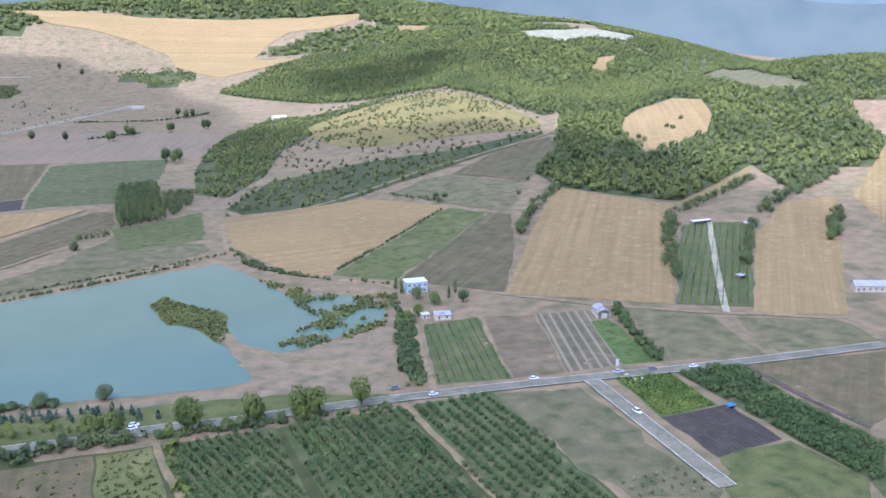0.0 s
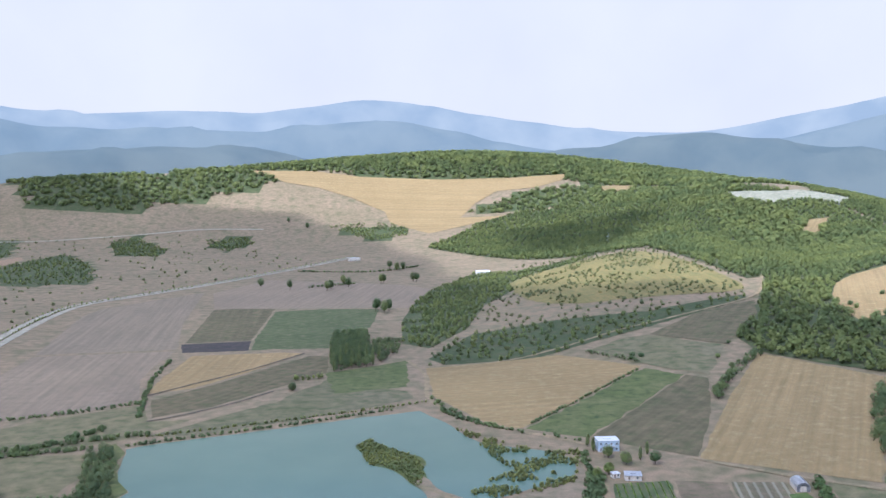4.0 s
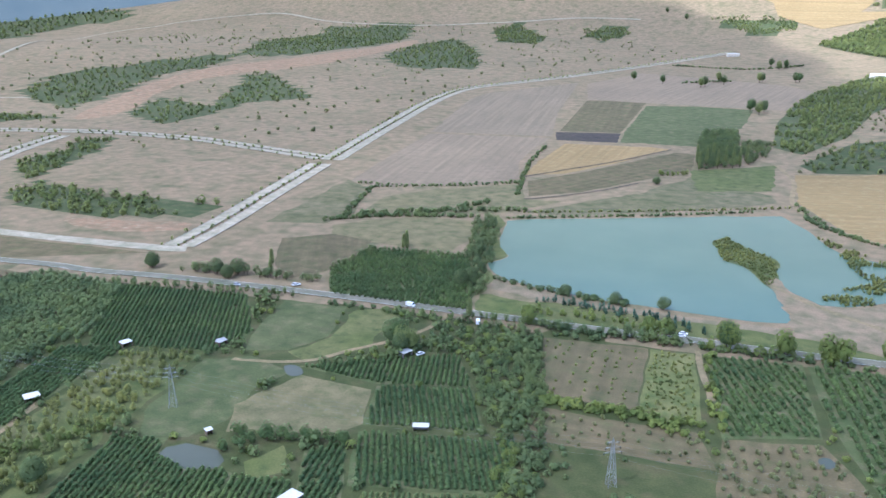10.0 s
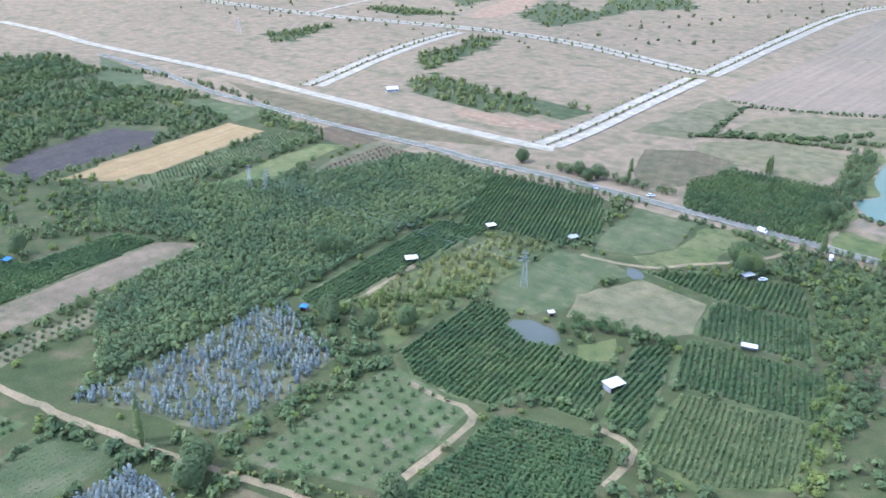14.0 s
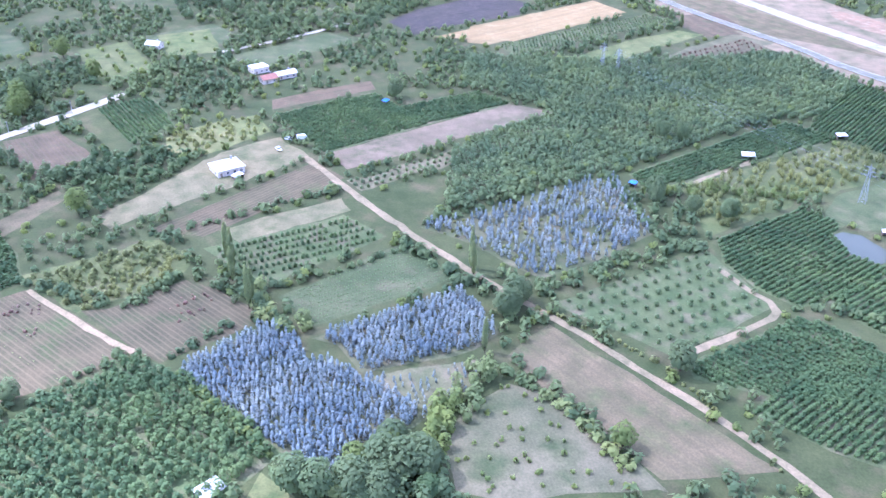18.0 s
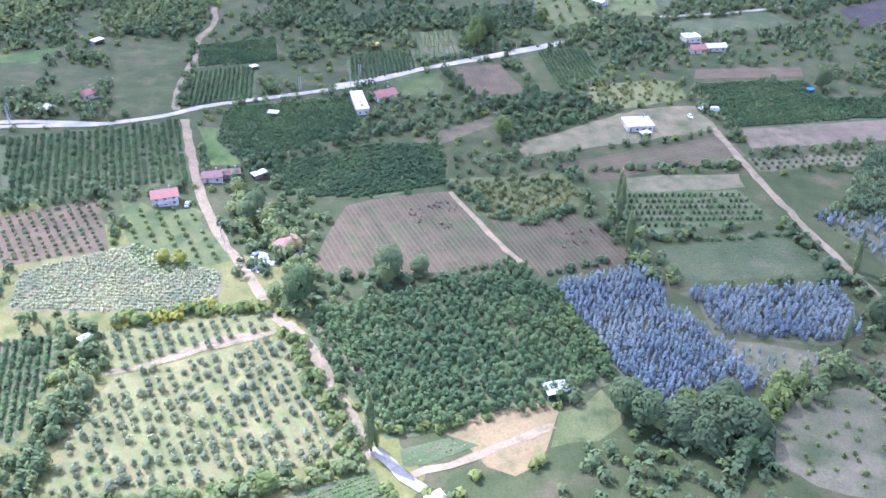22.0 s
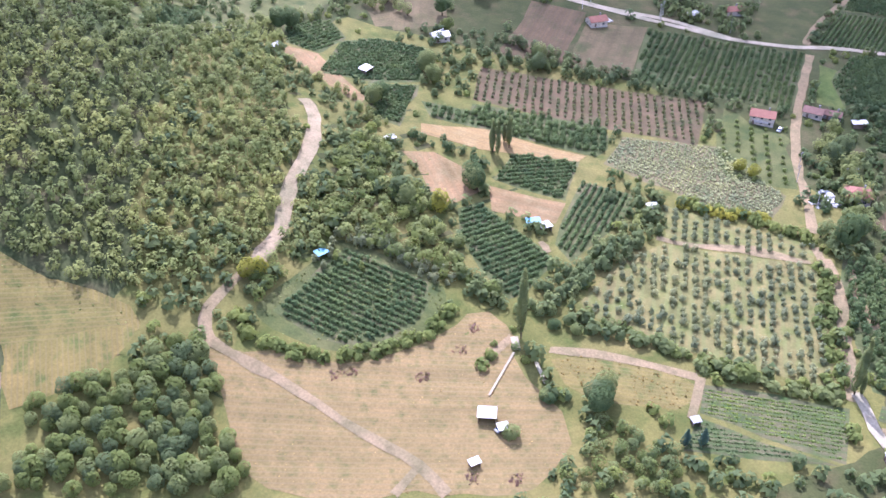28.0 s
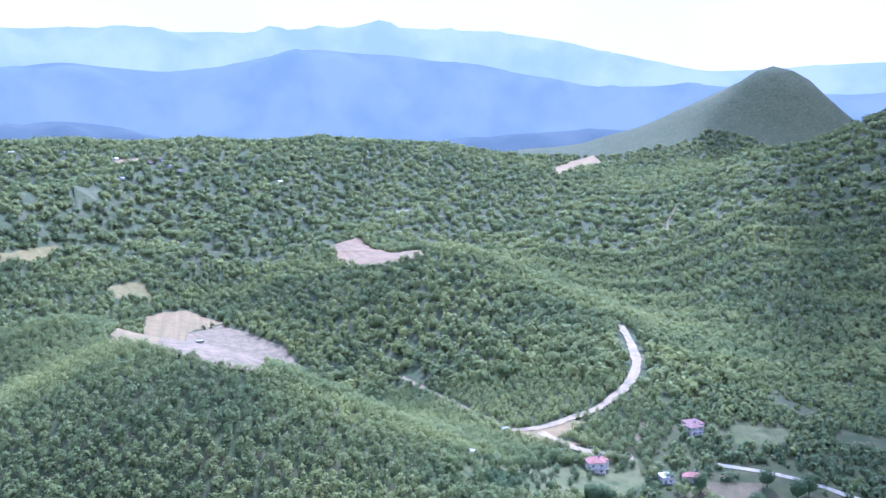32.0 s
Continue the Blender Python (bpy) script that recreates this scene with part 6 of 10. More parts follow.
def planted(name, kind, leaf, xy, label, category, size=(0.8, 1.2), lean=0.05, tall=(0.88, 1.15), kind_tag="stuff"):
    """Many plants of one kind at the places xy, as one mesh of leaf clumps and stems."""
    xy = np.asarray(xy, float).reshape(-1, 2)
    if not len(xy):
        return None
    z = height(xy[:, 0], xy[:, 1])
    pick = rng.integers(len(KINDS[kind]), size=len(xy))
    leaves, wood, ways = [], [], []
    for k, (lf, st) in enumerate(KINDS[kind]):
        some = np.flatnonzero(pick == k)
        if not len(some):
            continue
        m = len(some)
        t, s = rng.uniform(0, 2 * math.pi, m), rng.uniform(*size, m)
        c, sn, up = np.cos(t) * s, np.sin(t) * s, s * rng.uniform(*tall, m)
        tip = rng.normal(size=(m, 2)) * lean
        for src, dst in ((lf, leaves), (st, wood)):
            p = src.reshape(-1, 3)
            q = np.empty((m, len(p), 3), np.float32)
            q[..., 0] = c[:, None] * p[:, 0] - sn[:, None] * p[:, 1] + tip[:, :1] * p[:, 2] + xy[some, 0, None]
            q[..., 1] = sn[:, None] * p[:, 0] + c[:, None] * p[:, 1] + tip[:, 1:] * p[:, 2] + xy[some, 1, None]
            q[..., 2] = up[:, None] * p[:, 2] + z[some, None]
            dst.append(q.reshape(-1, 3))
            if dst is leaves:
                ways.append(crown_ways(q.reshape(m, -1, 3, 3)).reshape(-1, 3))
    a, b = np.concatenate(leaves), np.concatenate(wood)
    co = np.concatenate([a, b])
    me = mesh_from(name, co, np.arange(len(co)).reshape(-1, 3), LEAF[leaf])
    me.materials.append(BARK)
    me.polygons.foreach_set("material_index", np.r_[np.zeros(len(a) // 3, np.int32), np.ones(len(b) // 3, np.int32)])
    lay_ways(me, np.concatenate(ways))
    return tagged(new(name, me), label, category, kind=kind_tag)


def clear_of(xy, gap=1.5, lanes=1.0, keep=(), fields=True):
    """Which places are off every laid-out sheet and lane."""
    ok = np.ones(len(xy), bool)
    for poly in SHEETS if fields else ():
        if any(poly is k for k in keep):
            continue
        p = np.array(poly)
        lo, hi = p.min(0) - gap, p.max(0) + gap
        near = np.flatnonzero(ok & (xy > lo).all(1) & (xy < hi).all(1))
        if len(near):
            for dx, dy in ((0, 0), (gap, 0), (-gap, 0), (0, gap), (0, -gap)):
                ok[near] &= ~inside(xy[near, 0] + dx, xy[near, 1] + dy, poly)
    for line, width in LANES:
        lo, hi = line.min(0) - 12, line.max(0) + 12
        near = np.flatnonzero(ok & (xy > lo).all(1) & (xy < hi).all(1))
        if len(near):
            d = np.linalg.norm(xy[near, None] - line[None], axis=2).min(1)
            ok[near[d < width / 2 + lanes]] = False
    return ok


def in_rows(poly, row, step, heading=None, jitter=0.15, inset=1.0, gaps=0.04):
    """Places in straight rows within an outline."""
    t = heading_of(poly) if heading is None else heading
    c, s = math.cos(t), math.sin(t)
    p = np.array(poly)
    u, v = p @ (c, s), p @ (-s, c)
    U, V = np.meshgrid(np.arange(u.min(), u.max(), step), np.arange(v.min() + row * 0.4, v.max(), row))
    U, V = U.ravel() + rng.normal(size=U.size) * jitter * step * 0.5, V.ravel() + rng.normal(size=V.size) * jitter * 0.5
    xy = np.stack([U * c - V * s, U * s + V * c], 1)
    ok = inside(xy[:, 0], xy[:, 1], poly) & (rng.random(len(xy)) > gaps)
    for dx, dy in ((inset, 0), (-inset, 0), (0, inset), (0, -inset)):
        ok &= inside(xy[:, 0] + dx, xy[:, 1] + dy, poly)
    return xy[ok]


def scattered(poly, spacing, gap=1.5, thin=0.0, patch=60.0, lanes=1.0, keep=()):
    """Places strewn over an outline, off the fields and lanes; thin: the share of the area left open, in patches."""
    p = np.array(poly)
    lo, hi = p.min(0), p.max(0)
    X, Y = np.meshgrid(np.arange(lo[0], hi[0], spacing), np.arange(lo[1], hi[1], spacing))
    xy = np.stack([X.ravel(), Y.ravel()], 1) + rng.uniform(-0.48, 0.48, (X.size, 2)) * spacing
    xy = xy[inside(xy[:, 0], xy[:, 1], list(poly))]
    xy = xy[clear_of(xy, gap, lanes, keep, gap > -9)]
    if thin:
        f = np.array([noise.noise((x / patch, y / patch, 2.0)) for x, y in xy])
        xy = xy[f > np.quantile(f, thin) + rng.normal(size=len(f)) * 0.06] if len(f) else xy
    return xy


def along(line, spacing, width, lanes=None):
    """Places along a line, strewn over its width."""
    pts = smooth_line(line, 3.0)
    out = []
    for a, b in zip(pts, pts[1:]):
        n = max(1, round(math.dist(a, b) / spacing * max(1.0, width / spacing) + rng.uniform(-0.5, 0.5)))
        for _ in range(n):
            f = rng.random()
            out.append((a[0] + (b[0] - a[0]) * f + rng.uniform(-0.5, 0.5) * width, a[1] + (b[1] - a[1]) * f + rng.uniform(-0.5, 0.5) * width))
    xy = np.array(out)
    return xy if lanes is None else xy[clear_of(xy, 0, lanes, fields=False)]


def leaf_mesh(name, q, mat, smooth=False):
    q = np.asarray(q, np.float32)
    me = mesh_from(name, q.reshape(-1, 3), np.arange(q.shape[0] * 3).reshape(-1, 3), mat, smooth)
    if mat is not BARK:
        lay_ways(me, crown_ways(q))
    return me


def tree_kind(leaf, n, radius, low, high, size, trunk, thick, lobes=5, taper=0.0, fill=0.35):
    c = crown(n, radius, low, high, size, lobes, taper, fill=fill)
    return leaf_mesh("crown", c, LEAF[leaf]), leaf_mesh("trunk", stem(-0.5, trunk, thick, 3 if taper == 0 else 0), BARK)


TREES = {
    "round": [tree_kind(k, 950, 3.4, 1.6, 8.0, 0.42, 3.6, 0.3) for k in ("oak", "grove", "apple")],
    "leafy": [tree_kind(k, 460, 3.0, 0.9, 7.0, 0.43, 3.0, 0.24) for k in ("bright", "oak", "grove", "bright")],
    "bright": [tree_kind("bright", 520, 3.0, 1.2, 7.0, 0.46, 3.2, 0.25) for _ in range(2)],
    "willow": [tree_kind("willow", 900, 3.6, 1.0, 7.0, 0.42, 3.0, 0.3) for _ in range(2)],
    "poplar": [tree_kind("poplar", 700, 1.9, 1.2, 18.0, 0.52, 9.0, 0.3, 3, 0.35) for _ in range(2)],
    "yellow": [tree_kind("yellow", 360, 2.2, 0.8, 5.0, 0.40, 2.4, 0.18)],
    "bush": [tree_kind(k, 420, 1.9, 0.1, 3.0, 0.32, 1.2, 0.12) for k in ("oak", "apple", "grove")],
    "fir": [tree_kind("fir", 520, 2.2, 0.8, 11.0, 0.46, 6.0, 0.22, 3, 0.85)],
}
TREE_LABEL = {
    "leafy": "leafy green broadleaf tree in a thicket",
    "round": "broad green broadleaf tree beside the fields", "bright": "light green leafy tree in the hedgerow", "willow": "grey-green willow-like tree by wet ground",
    "poplar": "tall narrow dark green poplar", "yellow": "yellowing small tree among the fields", "bush": "low rounded green bush", "fir": "dark conical evergreen tree",
}


def tree(kind, x, y, size=1.0, tall=1.0, group=""):
    """One tree as a thing of its own, with its trunk and crown."""
    cr, tr = TREES[kind][int(rng.integers(len(TREES[kind])))]
    ob = new("bush" if kind == "bush" else "tree")
    ob.empty_display_size = 0.5
    part("crown", cr, ob)
    part("trunk", tr, ob)
    ob.location = (x, y, float(height(np.array(x), np.array(y))))
    ob.rotation_euler = (0, 0, rng.uniform(0, 6.28))
    w = size * rng.uniform(0.92, 1.08)
    ob.scale = (w, w, size * tall)
    return tagged(ob, TREE_LABEL[kind], "bush" if kind == "bush" else "tree", group)


def set_out(kind, leaf, xy, label, size, group):
    """A countable orchard: every tree a thing of its own, with crown and trunk."""
    made = []
    for lf, st in KINDS[kind]:
        made.append((leaf_mesh("crown", lf, LEAF[leaf]), leaf_mesh("trunk", st, BARK)))
    for x, y in xy:
        cr, tr = made[int(rng.integers(len(made)))]
        ob = new("fruit_tree" if kind != "olive" else "olive_tree")
        part("crown", cr, ob)
        part("trunk", tr, ob)
        k = size * rng.uniform(0.78, 1.18)
        ob.location = (x, y, float(height(np.array(x), np.array(y))))
        ob.rotation_euler = (rng.normal() * 0.04, rng.normal() * 0.04, rng.uniform(0, 6.28))
        ob.scale = (k, k, k * rng.uniform(0.9, 1.12))
        tagged(ob, label, "tree", group)

# ---- orchards, vines and sown rows ----
set_out("apple", "apple", in_rows(P["orch_a"], 5.2, 4.3, -1.34, 0.15, gaps=0.04), "round dark green orchard tree on grass", 0.85, "rows of round dark green orchard trees")
planted("young_trees", "small", "apple", in_rows(P["orch_b"], 4.2, 3.2, -1.32, 0.15, gaps=0.1), "rows of young green orchard trees", "trees", (1.07, 1.49))
planted("vine_rows", "vine", "row", in_rows(P["orch_b2"], 2.45, 1.1, -1.19, 0.15, gaps=0.04), "dark green vine rows on wires", "trees", (0.82, 1.15))
planted("vine_rows", "vine", "row", in_rows(P["r1"], 2.45, 1.1, None, 0.15, gaps=0.04), "dark green vine rows on wires", "trees", (0.82, 1.15))
planted("vine_rows", "vine", "row", in_rows(P["r2"], 2.45, 1.1, None, 0.15, gaps=0.04), "dark green vine rows on wires", "trees", (0.82, 1.15))
planted("vine_rows", "vine", "row", in_rows(P["r3"], 2.45, 1.1, None, 0.15, gaps=0.04), "dark green vine rows on wires", "trees", (0.82, 1.15))
planted("crop_rows", "crop", "crop", in_rows(P["g1"], 3.0, 1.5, None, 0.15, gaps=0.04), "rows of vegetables", "trees", (0.82, 1.15))
planted("young_trees", "small", "scrub", in_rows(P["b4"], 4.6, 4.2, -1.32, 1.6, gaps=0.2), "scattered young trees on brown ground", "trees", (0.82, 1.15))
planted("vine_rows", "vine", "row", in_rows(P["plain_t"], 2.45, 1.1, None, 0.15, gaps=0.04), "dark green vine rows on wires", "trees", (0.82, 1.15))
planted("young_trees", "small", "apple", in_rows(P["orch_c"], 3.6, 2.6, -1.16, 0.15, gaps=0.04), "rows of green orchard trees on grass", "trees", (0.90, 1.26))
planted("orchard_trees", "apple", "apple", in_rows(P["orch_r"], 4.4, 3.6, None, 0.15, gaps=0.04), "dense rows of large dark orchard trees", "trees", (0.94, 1.32))
planted("crop_rows", "crop", "crop", in_rows(P["maize_a"], 1.6, 1.4, None, 0.15, gaps=0.04), "tall bright green crop", "trees", (1.15, 1.61))
planted("grove_trees", "grove", "apple", in_rows(P["plantation"], 3.4, 3.0, None, 0.15, gaps=0.04), "dense plantation of dark green trees", "trees", (0.66, 0.92))
planted("vine_rows", "vine", "row", in_rows(P["o1"], 2.45, 1.1, 1.91, 0.15, gaps=0.04), "dark green vine rows on wires", "trees", (0.82, 1.15))
planted("vine_rows", "vine", "row", in_rows(P["o2"], 2.45, 1.1, -1.07, 0.15, gaps=0.04), "dark green vine rows on wires", "trees", (0.82, 1.15))
planted("vine_rows", "vine", "row", in_rows(P["o3"], 2.45, 1.1, -1.09, 0.15, gaps=0.04), "dark green vine rows on wires", "trees", (0.82, 1.15))
planted("vine_rows", "vine", "row", in_rows(P["orch_p"], 2.45, 1.1, 2.11, 0.15, gaps=0.04), "dark green vine rows on wires", "trees", (0.82, 1.15))
planted("vine_rows", "vine", "row", in_rows(P["orch_e2"], 2.45, 1.1, -1.25, 0.15, gaps=0.04), "dark green vine rows on wires", "trees", (0.82, 1.15))
planted("vine_rows", "vine", "row", in_rows(P["orch_e"], 2.45, 1.1, -1.25, 0.15, gaps=0.04), "dark green vine rows on wires", "trees", (0.82, 1.15))
planted("vine_rows", "vine", "row", in_rows(P["orch_f"], 2.45, 1.1, -1.34, 0.15, gaps=0.04), "dark green vine rows on wires", "trees", (0.82, 1.15))
planted("vine_rows", "vine", "grove", in_rows(P["vines_g"], 2.2, 1.3, -1.19, 0.15, gaps=0.04), "low vine rows", "trees", (0.66, 0.92))
planted("vine_rows", "vine", "row", in_rows(P["orch_g"], 2.45, 1.1, 0.46, 0.15, gaps=0.04), "dark green vine rows on wires", "trees", (0.82, 1.15))
planted("vine_rows", "vine", "row", in_rows(P["o4"], 2.45, 1.1, None, 0.15, gaps=0.04), "dark green vine rows on wires", "trees", (0.82, 1.15))
set_out("small", "grove", in_rows(P["orch_h"], 6.0, 5.4, None, 0.15, gaps=0.04), "small young fruit tree on green grass", 1.05, "widely spaced young fruit trees")
planted("fruit_rows", "row", "apple", in_rows(P["strips_s"], 5.0, 2.4, None, 0.15, gaps=0.04), "orchard rows on a grassy strip", "trees", (0.74, 1.03))
planted("young_trees", "small", "grove", in_rows(P["strip_long"], 4.5, 4.0, None, 0.15, gaps=0.04), "rows of small fruit trees", "trees", (0.82, 1.15))
planted("grove_trees", "grove", "apple", in_rows(P["grove_d"], 3.7, 3.1, None, 0.25, gaps=0.03), "dense dark green nut grove in rows", "trees", (0.85, 1.15))
planted("vine_rows", "vine", "row", in_rows(P["orch_u"], 2.45, 1.1, None, 0.15, gaps=0.04), "dark green vine rows on wires", "trees", (0.82, 1.15))
planted("vine_rows", "vine", "row", in_rows(P["orch_u2"], 2.45, 1.1, None, 0.15, gaps=0.04), "dark green vine rows on wires", "trees", (0.82, 1.15))
planted("olive_trees", "olive", "olive", in_rows(P["olive_big"], 3.6, 2.7, 0.64, 0.6, gaps=0.2), "rows of grey-green olive trees", "trees", (0.52, 1.02))
set_out("olive", "olive", in_rows(P["olive_top"], 3.8, 3.0, 0.62, 0.15, gaps=0.12), "grey-green olive tree on pale mown grass", 0.85, "rows of grey-green olive trees")
planted("young_trees", "small", "scrub", in_rows(P["brown_orch"], 3.6, 3.2, 0.73, 0.15, gaps=0.04), "dark fruit trees on bare reddish soil", "trees", (0.70, 0.98))
planted("orchard_trees", "apple", "apple", in_rows(P["band_green"], 3.8, 3.4, None, 0.15, gaps=0.04), "dense green orchard rows", "trees", (0.74, 1.03))
planted("orchard_trees", "apple", "apple", in_rows(P["orch_v"], 3.2, 2.9, 0.46, 0.15, gaps=0.04), "dense orchard rows", "trees", (0.61, 0.86))
planted("orchard_trees", "apple", "apple", in_rows(P["orch_w"], 3.4, 2.4, 2.15, 0.15, gaps=0.04), "orchard rows beside the lane", "trees", (0.61, 0.86))
planted("vine_rows", "vine", "row", in_rows(P["o5"], 2.45, 1.1, -2.86, 0.15, gaps=0.04), "dark green vine rows on wires", "trees", (0.82, 1.15))
planted("vine_rows", "vine", "row", in_rows(P["o6"], 2.45, 1.1, 2.78, 0.15, gaps=0.04), "dark green vine rows on wires", "trees", (0.82, 1.15))
planted("vine_rows", "vine", "row", in_rows(P["o7"], 2.45, 1.1, 2.68, 0.15, gaps=0.04), "dark green vine rows on wires", "trees", (0.82, 1.15))
planted("vine_rows", "vine", "row", in_rows(P["o8"], 2.45, 1.1, 2.99, 0.15, gaps=0.04), "dark green vine rows on wires", "trees", (0.82, 1.15))
planted("vine_rows", "vine", "row", in_rows(P["o9"], 2.45, 1.1, -2.72, 0.15, gaps=0.04), "dark green vine rows on wires", "trees", (0.82, 1.15))
planted("orchard_trees", "apple", "apple", in_rows(P["o10"], 3.6, 3.2, None, 0.15, gaps=0.04), "dense green orchard rows", "trees", (0.66, 0.92))
planted("vine_rows", "vine", "row", in_rows(P["teardrop"], 2.45, 1.1, 2.06, 0.15, gaps=0.04), "dark green vine rows on wires", "trees", (0.82, 1.15))
planted("young_trees", "small", "dry", in_rows(P["dots_orch"], 6.0, 5.0, None, 0.15, gaps=0.04), "small dark shrubs in rows", "trees", (0.66, 0.92))
planted("young_trees", "small", "olive", in_rows(P["dry_orchard"], 5.0, 4.5, None, 0.15, gaps=0.04), "sparse young trees on dry ground", "trees", (0.66, 0.92))
planted("crop_rows", "crop", "crop", in_rows(P["veg_rows"], 1.5, 0.9, None, 0.15, gaps=0.04), "rows of vegetables", "trees", (0.74, 1.03))
planted("crop_rows", "crop", "apple", in_rows(P["veg_rows2"], 1.5, 0.9, None, 0.15, gaps=0.04), "rows of vegetables", "trees", (0.74, 1.03))
planted("crop_rows", "crop", "crop", in_rows(P["mkt_a"], 4.0, 1.8, None, 0.15, gaps=0.04), "rows of vegetables", "trees", (0.82, 1.15))
planted("crop_rows", "crop", "crop", in_rows(P["allotment"], 4.5, 1.5, None, 0.15, gaps=0.04), "rows of vegetables", "trees", (0.98, 1.38))
planted("crop_rows", "crop", "crop", in_rows(P["garden_u"], 3.0, 1.4, None, 0.15, gaps=0.04), "rows of vegetables", "trees", (0.82, 1.15))
planted("blue_conifers", "blue", "blue", in_rows(P["lav1"], 2.7, 2.3, None, 0.45, gaps=0.42), "slender light blue conifers in rows", "trees", (0.86, 1.21))
planted("blue_conifers", "blue", "blue", in_rows(P["lav2"], 2.3, 1.9, None, 0.3, gaps=0.08), "slender light blue conifers in dense rows", "trees", (0.90, 1.26))
planted("blue_conifers", "blue", "blue", in_rows(P["lav3"], 2.3, 1.9, None, 0.3, gaps=0.08), "slender light blue conifers in dense rows", "trees", (0.90, 1.26))
planted("blue_conifers", "blue", "blue", in_rows(P["lav4"], 3.0, 2.6, None, 0.15, gaps=0.4), "small blue-grey nursery conifers", "trees", (0.49, 0.69))
planted("nursery_weeds", "tuft", "reed", in_rows(P["lav1"], 3.4, 3.0, None, 1.6, gaps=0.45), "yellow-green weeds between nursery trees", "weeds", (0.8, 1.3))
planted("tall_grass", "tuft", "pale", in_rows(P["reed_field"], 1.7, 1.1, None, 0.5, gaps=0.04), "pale feathery tall grass in rows", "trees", (0.66, 0.92))
set_out("small", "bright", in_rows(P["yellow_patch"], 6.0, 5.0, None, 0.15, gaps=0.04), "young yellow-green tree on dry grass", 1.0, "young yellow-green trees on dry grass")
planted("tall_grass", "tuft", "reed", in_rows(P["peninsula"], 2.6, 2.2, None, 1.6, gaps=0.04), "rush tufts on the spit", "trees", (0.82, 1.15))
planted("young_trees", "small", "reed", in_rows(P["scrub_y"], 3.0, 2.8, None, 1.6, gaps=0.04), "yellow-green scrub", "trees", (0.94, 1.32))
planted("grove_trees", "grove", "reed", in_rows(P["scrub_belt"], 4.6, 4.2, None, 1.6, gaps=0.04), "light green young trees", "trees", (0.70, 0.98))
planted("crop_rows", "crop", "crop", in_rows(P["vines_l"], 2.0, 4.5, None, 0.15, gaps=0.5), "thin vine rows", "trees", (0.41, 0.57))
planted("young_trees", "small", "bright", in_rows(P["rough_s"], 6.5, 6, None, 1.6, gaps=0.04), "scattered weeds and shrubs", "trees", (0.66, 0.92))
planted("tall_grass", "tuft", "reed", in_rows(P["b2"], 3.0, 2.6, None, 1.6, gaps=0.04), "yellow-green weeds", "trees", (0.66, 0.92))
planted("tall_grass", "tuft", "bright", in_rows(P["b1"], 6, 5, None, 1.6, gaps=0.3), "weeds and low shrubs on brown ground", "trees", (0.66, 0.92))
planted("vine_rows", "vine", "row", in_rows(P["o6c"], 2.45, 1.1, 2.25, 0.15, gaps=0.04), "dark green vine rows on wires", "trees", (0.82, 1.15))
planted("vine_rows", "vine", "row", in_rows(P["vine_n"], 2.45, 1.1, 2.11, 0.15, gaps=0.04), "dark green vine rows on wires", "trees", (0.86, 1.21))
planted("vine_rows", "vine", "row", in_rows(P["vine_m"], 2.6, 1.7, 2.21, 0.15, gaps=0.04), "dark green vine rows on wires", "trees", (0.90, 1.26))
planted("vine_rows", "vine", "row", in_rows(P["vine_w"], 2.45, 1.1, 1.94, 0.15, gaps=0.04), "dark green vine rows on wires", "trees", (0.82, 1.15))
planted("vine_rows", "vine", "row", in_rows(P["vine_q"], 2.45, 1.1, None, 0.15, gaps=0.04), "dark green vine rows on wires", "trees", (0.82, 1.15))
planted("young_trees", "small", "reed", in_rows(P["scrub_z"], 3.6, 3.2, None, 1.6, gaps=0.2), "yellow-green scrub", "trees", (0.90, 1.26))
planted("crop_rows", "crop", "crop", in_rows(P["shed_beds"], 1.8, 1.2, None, 0.15, gaps=0.04), "rows of vegetables", "trees", (0.66, 0.92))
planted("crop_rows", "crop", "crop", in_rows(P["strip_q"], 3.0, 2.0, None, 0.15, gaps=0.04), "rows of vegetables", "trees", (0.66, 0.92))
planted("young_trees", "small", "bright", in_rows(P["rough_q"], 9, 8, None, 1.6, gaps=0.4), "scattered weeds and shrubs", "trees", (1.07, 1.49))
planted("young_trees", "small", "bright", in_rows(P["rough_q2"], 9, 8, None, 1.6, gaps=0.4), "scattered weeds and shrubs", "trees", (0.98, 1.38))
planted("crop_rows", "crop", "grove", in_rows(P["green_s"], 2.2, 1.3, None, 0.15, gaps=0.04), "low green crop rows", "trees", (0.57, 0.80))
planted("young_trees", "small", "grove", in_rows(P["strips_nw"], 4, 3, None, 0.15, gaps=0.04), "rows of small fruit trees", "trees", (0.66, 0.92))
planted("young_trees", "small", "scrub", in_rows(P["b3"], 5, 4.6, None, 1.6, gaps=0.3), "scattered shrubs on brown ground", "trees", (0.66, 0.92))

